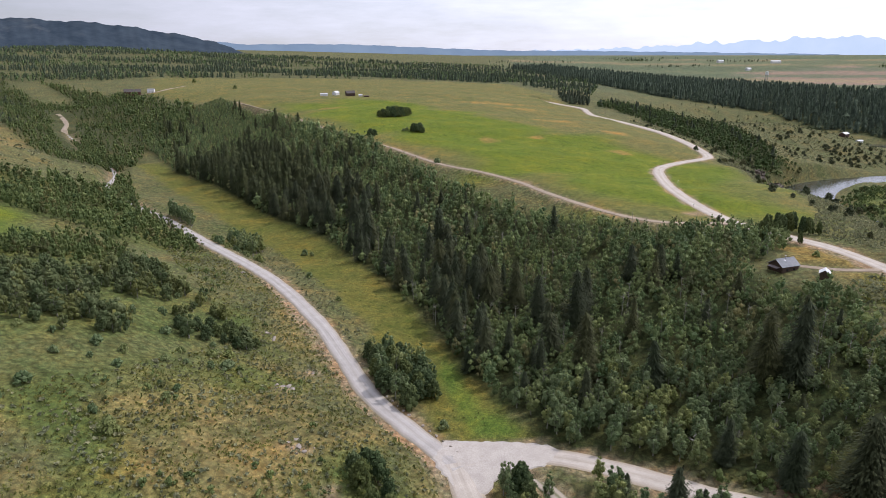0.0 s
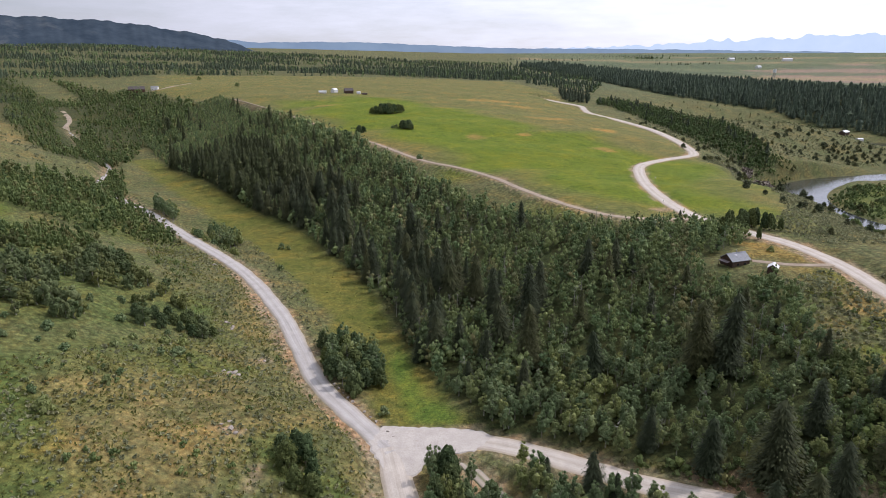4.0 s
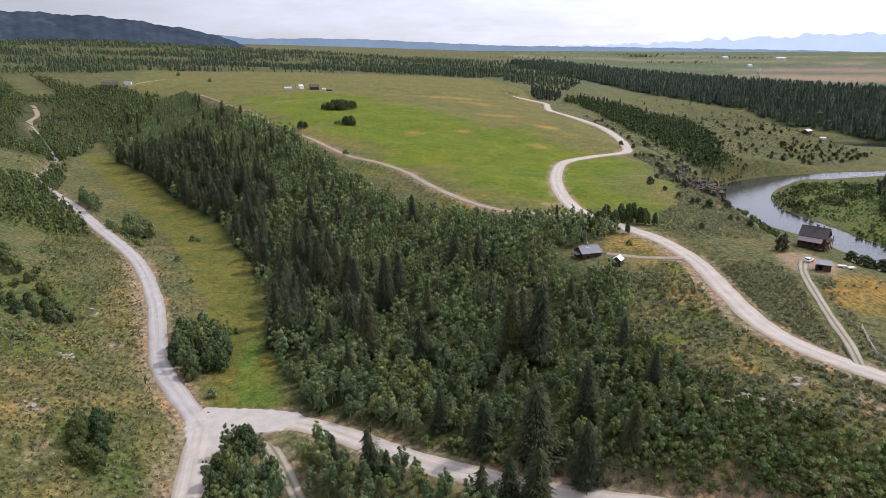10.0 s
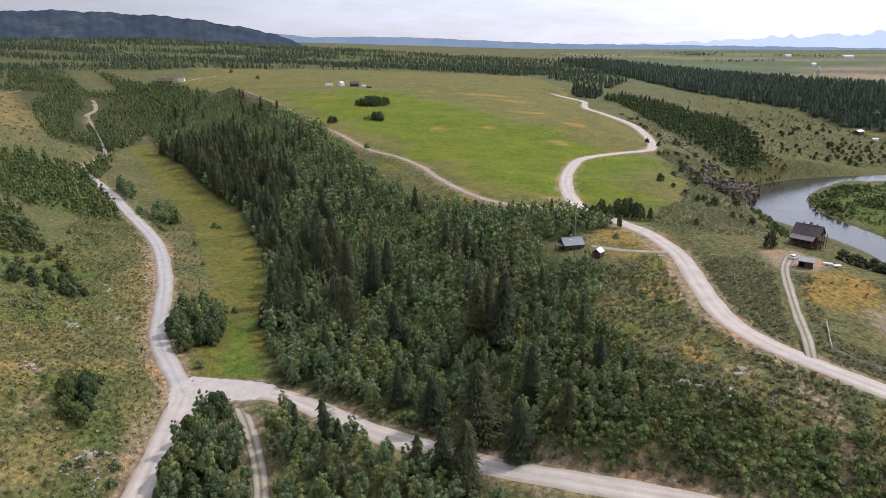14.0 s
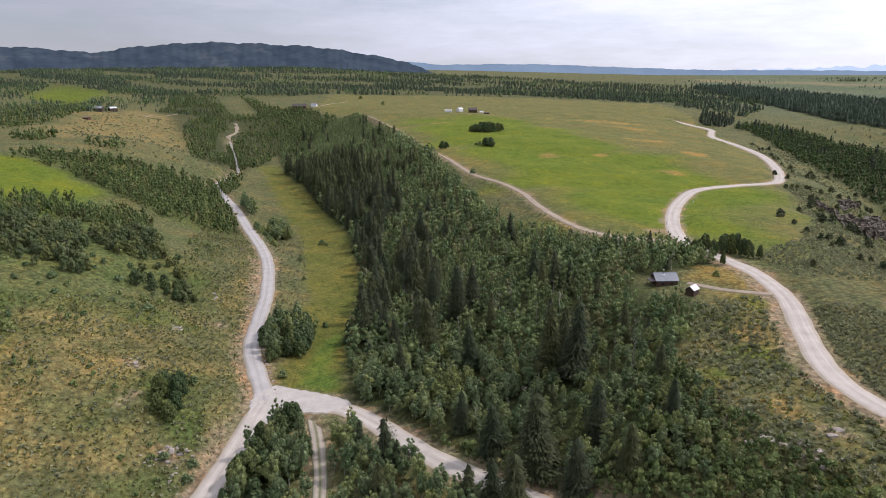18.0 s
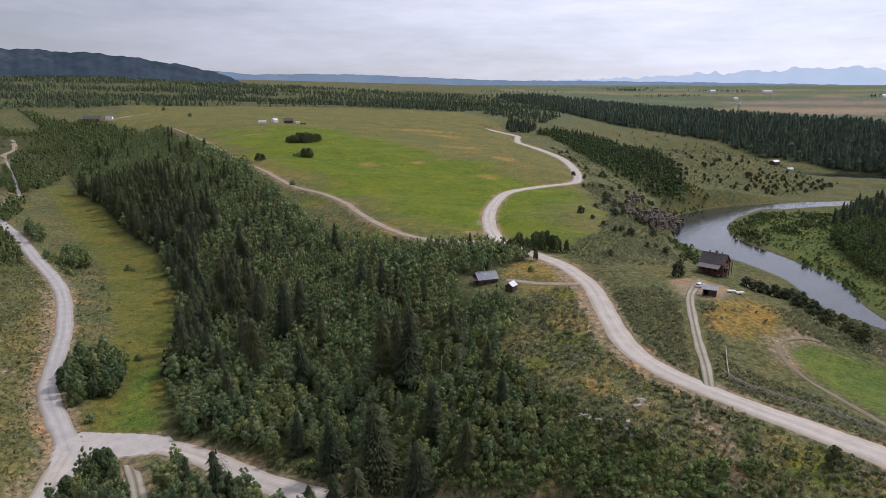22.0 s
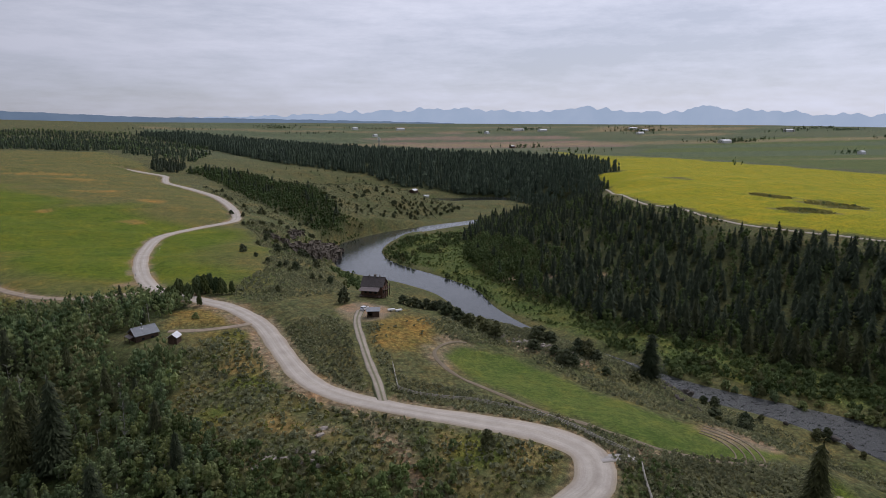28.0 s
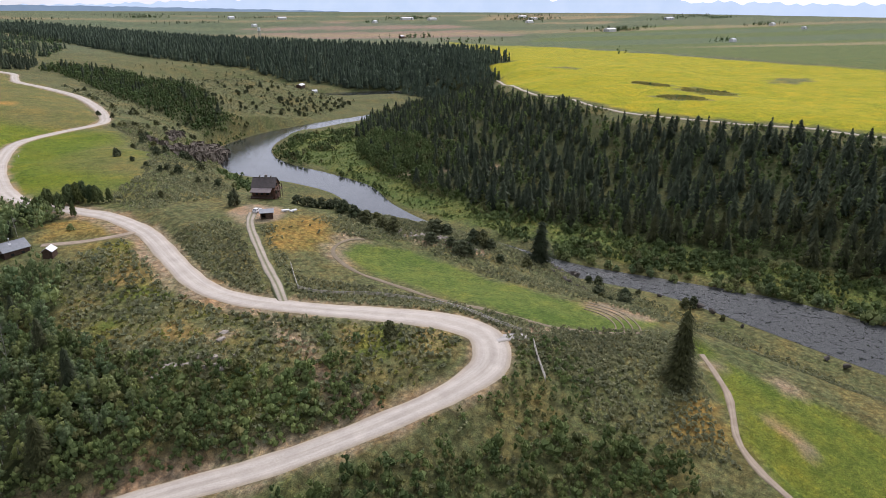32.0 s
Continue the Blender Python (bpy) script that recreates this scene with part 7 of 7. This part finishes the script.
def rock(name, x, y, size, mat, label, category, group, sink=0.25, tall=1.0, turn=None):
    """An angular weathered block."""
    bm = bmesh.new()
    bmesh.ops.create_icosphere(bm, subdivisions=2, radius=1)
    cuts = [(Vector(rng.normal(size=3)).normalized(), rng.uniform(0.38, 0.8)) for _ in range(10)]
    off = Vector(rng.uniform(-50, 50, 3))
    for v in bm.verts:
        for n, d in cuts:
            k = v.co.dot(n) - d
            if k > 0:
                v.co -= n * k
        v.co += v.co * 0.1 * noise.noise(v.co * 2.3 + off)
    bm.transform(Matrix.Diagonal((size * rng.uniform(0.8, 1.3), size * rng.uniform(0.7, 1.1), size * tall * rng.uniform(0.6, 0.95), 1)))
    me = bpy.data.meshes.new(name)
    bm.to_mesh(me)
    bm.free()
    me.materials.append(mat)
    ob = new(name, me)
    z = float(height([x], [y])[0])
    ob.matrix_basis = pose(x, y, z + size * tall * (0.4 - sink), rng.uniform(-12, 12), rng.uniform(-12, 12), rng.uniform(0, 360))
    return tagged(ob, label, category, group)


# boulders on the dry hill and by the valley road
for x, y, s in ((-1.5, 105, 1.1), (-3.5, 104, 1.4), (-5, 102.5, 0.9), (0, 106.5, 0.9), (-2, 101, 0.8), (-6, 99, 1.0), (1.5, 98, 0.9), (2.5, 96, 0.8), (-33, 126, 1.0), (-31.5, 124.5, 0.7), (-43, 157, 1.2), (-41.5, 156, 0.8), (-57, 196, 1.1), (-60, 199, 0.9), (-40, 176, 0.7), (-86, 258, 1.2)):
    rock("boulder", x, y, s * 1.25, PALE_ROCK, "pale grey boulder lying in dry grass", "boulder", "hill boulders", 0.3, 0.55)
    for _ in range(4):
        rock("boulder", x + rng.normal(0, 1.6), y + rng.normal(0, 1.6), s * rng.uniform(0.35, 0.75), PALE_ROCK, "small pale rock beside a boulder in dry grass", "boulder", "hill boulders", 0.3, 0.5)
vr = resample(VALLEY_ROAD, 2.6)
for i in range(2, 16):
    d = vr[i + 1, :2] - vr[i, :2]
    n = np.array([d[1], -d[0]]) / np.linalg.norm(d)
    rock("boulder", vr[i, 0] + n[0] * 3.9, vr[i, 1] + n[1] * 3.9, rng.uniform(0.35, 0.7), PALE_ROCK, "pale stone lining the edge of the valley road", "boulder", "road edge stones")
# rocky terrace rim
for _ in range(95):
    s = rng.beta(1.3, 1.3)
    rock("boulder", 241 + 21 * s + rng.normal(0, 1.8), 178 - 28 * s + rng.normal(0, 2.2), 0.45 + 1.9 * rng.beta(1, 2.6), PALE_ROCK, "pale weathered rock on the terrace rim", "boulder", "terrace rim rocks", 0.2, rng.uniform(0.55, 0.95))
for _ in range(14):
    rock("boulder", rng.uniform(285, 300), rng.uniform(128, 150), rng.uniform(0.8, 2.0), ROCK, "dark rock above the river", "boulder", "river bank rocks")
# bare rocks on the shrub slope
for x, y in ((146, 119), (148, 118), (150, 120), (153, 126), (156, 129), (139, 124), (137, 122), (142, 108), (144, 106), (133, 112), (160, 98), (154, 100), (143, 122), (147, 122), (153, 118), (151, 116), (149, 116), (145, 121), (152, 117), (127, 128), (128, 166), (150, 121), (141, 123)):
    rock("boulder", x + rng.normal(0, 0.6), y + rng.normal(0, 0.6), rng.uniform(0.8, 1.7), PALE_ROCK, "pale flat rock bare among shrubs", "boulder", "slope rocks", 0.42, 0.5)
# the cliff above the river bend: outcrops of upright jointed blocks, stepped back in tiers
def outcrop(line, tiers, label, deep=6):
    p = resample(line, 1.0)
    d = np.gradient(p[:, :2], axis=0)
    d /= np.linalg.norm(d, axis=1)[:, None]
    x0, y0 = p[len(p) // 2, :2]
    z0 = float(height([x0], [y0])[0])
    ob = base("cliff_outcrop", x0, y0, 0, label, "cliff", "river cliff", z0)
    for tier in range(tiers):
        i = 0
        while i < len(p) - 2:
            j = min(i + int(rng.integers(2, 6)), len(p) - 1)
            wave = 0.5 + 0.5 * math.sin(i / 4.1 + 2 * tier) * math.sin(i / 2.3 + tier)
            out = np.array([d[i, 1], -d[i, 0]])
            front = -3.2 * tier + 2.2 * wave + rng.normal(0, 0.8)
            top = p[i, 2] * (0.55 + 0.27 * tier) * (0.75 + 0.4 * wave) * rng.uniform(0.85, 1.1)
            a, b = p[i, :2], p[j, :2]
            quad = [a + out * front, b + out * (front + rng.normal(0, 0.35)), b - out * (deep - front * 0.3), a - out * (deep - front * 0.3)]
            g = float(height([a[0]], [a[1]])[0]) - z0
            bm = bmesh.new()
            lo = [bm.verts.new((*(q - (x0, y0)), g - 4)) for q in quad]
            hi = [bm.verts.new((*(q - (x0, y0) - out * rng.uniform(0.2, 1.6)), g + top + rng.normal(0, 0.7))) for q in quad]
            bm.faces.new(hi)
            for k in range(4):
                m = (k + 1) % 4
                bm.faces.new((lo[k], lo[m], hi[m], hi[k]))
            bmesh.ops.recalc_face_normals(bm, faces=bm.faces)
            bmesh.ops.subdivide_edges(bm, edges=bm.edges[:], cuts=4, use_grid_fill=True)
            for v in bm.verts:
                v.co += Vector((noise.noise(v.co * 0.55), noise.noise(v.co * 0.55 + Vector((9, 0, 0))), 0.7 * noise.noise(v.co * 0.5 + Vector((0, 7, 0))))) * 1.9
            part("rock_block", bm, CLIFF, ob)
            i = j
    return ob


outcrop([(238, 456, 5), (246, 463, 8), (256, 472, 10), (264, 480, 11), (270, 490, 9)], 3, "brown jointed cliff with grassy ledges above the river")
outcrop([(272, 494, 8), (283, 513, 12), (292, 529, 15), (301, 546, 15), (311, 565, 12), (319, 580, 8), (324, 589, 4)], 3, "brown jointed cliff falling to the river bend", 14)
outcrop([(217, 451, 3), (224, 454, 5), (232, 463, 5), (238, 472, 4)], 2, "low dark rock band on the plateau edge")
outcrop([(244, 483, 4), (251, 495, 6), (258, 511, 5), (266, 527, 4)], 2, "broken rock band below the plateau edge")
for _ in range(30):
    s = rng.uniform(0, 1)
    rock("boulder", 236 + 76 * s + rng.normal(0, 6), 452 + 110 * s + rng.normal(0, 6), rng.uniform(0.6, 1.8), CLIFF, "fallen brown rock below the river cliff", "boulder", "cliff boulders", 0.3)
# stones along and in the river
for x, y, s in ((322, 470, 1.0), (318, 522, 1.2), (345, 585, 0.9), (352, 430, 0.9), (331, 395, 0.8), (327, 372, 1.0), (367, 119.8, 2.2), (366.3, 114, 2.0), (362.6, 138.3, 1.5), (364.2, 97.9, 1.4), (363.3, 63.3, 1.7), (361.9, 56.3, 2.0), (353, 184, 2.4), (349.5, 177.6, 2.6), (347, 181, 2.2), (352, 200, 1.4), (349, 215, 1.2)):
    rock("boulder", x, y, s, ROCK, "dark wet boulder at the river's edge", "boulder", "river boulders", -0.3)

# farmstead on the plateau
small_shed("farm_shed", -152, 838, 8, 9.5, 4, 2.4, 3.3, WHITE_PAINT, ROOF_WHITE, "long low white farm trailer on the hay field")
small_shed("farm_shed", -139, 850, 60, 7.5, 6, 3.0, 5, WHITE_PAINT, ROOF_WHITE, "white farm shed with a pale gabled roof")
small_shed("barn", -120, 848, 20, 11, 8.5, 3.6, 6.6, LOG, ROOF_BROWN, "large dark brown barn on the hay field")
small_shed("farm_shed", -106, 842, 5, 4.5, 3, 2, 2.8, WHITE_PAINT, ROOF_WHITE, "small white outbuilding beside the barn")
small_shed("farm_shed", -98, 838, 0, 7, 3, 1.4, 2, LOG, ROOF_BROWN, "low dark stack shed beside the barn")
small_shed("farm_house", -466, 985, 25, 23, 12, 5.5, 9.5, LOG_RED, ROOF_BROWN, "dark brown house at the edge of the woods")
small_shed("farm_shed", -440, 990, 10, 10, 7, 3.5, 5.5, WHITE_PAINT, ROOF_GREY, "pale outbuilding beside the brown house")
small_shed("farm_shed", -730, 815, 20, 13, 9, 5, 8, LOG, ROOF_GREY, "dark hill cabin with a pale roof")
small_shed("farm_shed", -735, 848, 70, 12, 8, 5, 7.5, LOG, ROOF_WHITE, "dark hill cabin with a white roof")
small_shed("farm_shed", -556, 622, 0, 9, 4, 2.2, 3.2, LOG_RED, ROOF_BROWN, "low red-brown shed on the dry hill")
small_shed("farm_shed", 529, 850, 40, 14, 8, 4, 6, LOG, ROOF_WHITE, "riverside house with a pale roof below the forest")
small_shed("farm_shed", 548, 846, 10, 8, 5, 2.6, 3.6, WHITE_PAINT, ROOF_WHITE, "small pale shed by the far river bend")
# farms scattered over the plain
for x, y, t, L, W, h in ((2505, 2330, 10, 60, 16, 7), (2091, 1535, 0, 46, 22, 9), (1976, 2648, 5, 70, 16, 8), (2060, 2560, 10, 50, 18, 8), (1255, 1648, 20, 16, 10, 6), (1836, 925, 0, 18, 12, 6), (2915, 1353, 10, 40, 16, 8), (2600, 2500, 0, 50, 14, 8), (1700, 2500, 30, 26, 14, 8),
                         (2300, 2150, 15, 50, 14, 7), (1450, 2900, 0, 40, 16, 8), (1250, 3000, 20, 30, 14, 8), (3000, 1900, 0, 60, 18, 9), (2750, 1150, 10, 26, 14, 7), (1150, 2500, 25, 20, 12, 7)):
    small_shed("farm_shed", x, y, t, L, W, h, h * 1.45, WHITE_PAINT if L > 17 else LOG, ROOF_WHITE, "distant pale farm building on the plain", group="farms of the plain")
gx_, gy_ = [], []
for x, y, w, n in ((2160, 1530, 130, 70), (2520, 2300, 120, 40), (918, 3131, 90, 60), (1265, 1650, 50, 14), (1845, 935, 60, 16), (2915, 1370, 130, 40), (1990, 2660, 150, 40), (2320, 2160, 90, 20), (3000, 1920, 140, 30), (1700, 2520, 60, 16), (1300, 1320, 70, 12), (1160, 760, 20, 3), (2230, 1590, 240, 70), (2470, 2370, 160, 60), (2090, 2750, 140, 50), (3366, 2000, 260, 60), (3320, 1810, 110, 40), (1334, 1625, 60, 16), (1245, 1410, 40, 8), (2700, 2600, 240, 50)):
    gx_.append(x + rng.normal(0, w * 0.5, n))
    gy_.append(y + rng.normal(0, w * 0.16, n) + 12)
gx_, gy_ = np.concatenate(gx_), np.concatenate(gy_)
ix_, iy_ = np.array([661.0, 663, 660, 662, 664, 659, 728, 731, 735, 745, 718]), np.array([331.0, 326, 322, 318, 324, 328, 350, 343, 338, 330, 400])
fw = [(cx_ + a_ * math.sqrt(q_) * math.cos(w_), cy_ + b_ * math.sqrt(q_) * math.sin(w_)) for cx_, cy_, a_, b_ in ((725, 404, 13, 24), (732, 342, 20, 30), (662, 326, 13, 26)) for q_, w_ in rng.uniform((0, 0), (1, 6.283), (240, 2))]
stuff("field_weeds", [(LITE["sage"], np.array(fw)[:, 0], np.array(fw)[:, 1], lump(len(fw), 1.2, 2.4))], SAGE_STUFF, "olive weeds on fallow islands in the yellow field", "weeds", ((0.95, 0.88, 0.42), (1.3, 1.15, 0.58)))
stuff("field_shrubs", [(LITE["bush"], ix_, iy_, np.full(11, 1.1))], ASPEN_STUFF, "low dark shrubs on islands in the yellow field", "shrubs")
stuff("plain_trees", [(LITE["far_aspen"], gx_, gy_, rng.uniform(0.8, 1.9, len(gx_)))], ASPEN_STUFF, "windbreak trees round the farms of the plain", "trees", ((0.4, 0.48, 0.5), (0.7, 0.8, 0.75)))

tower = base("water_tower", 826, 1688, 0, "small white water tower above the far forest", "tower")
part("tank", bm_rod((0, 0, 26), (0, 0, 34), 4.0, 14), WHITE_PAINT, tower)
for k in range(4):
    a = k * 1.571
    part("leg", bm_rod((3.6 * math.cos(a), 3.6 * math.sin(a), -1), (3.0 * math.cos(a), 3.0 * math.sin(a), 26.2), 0.4), ROOF_GREY, tower)
for x, y, t in ((121, 305, 0), (137, 372, 40)):
    s = base("road_marker", x + 1.5, y, t, "slim white marker post beside the upper road", "post", "road markers")
    part("post", bm_box(0.12, 0.12, 1.5, (0, 0, 0.7), 0.02), POLE, s)
    part("plate", bm_box(0.5, 0.04, 0.5, (0, -0.08, 1.35), 0.02), WHITE_PAINT, s)
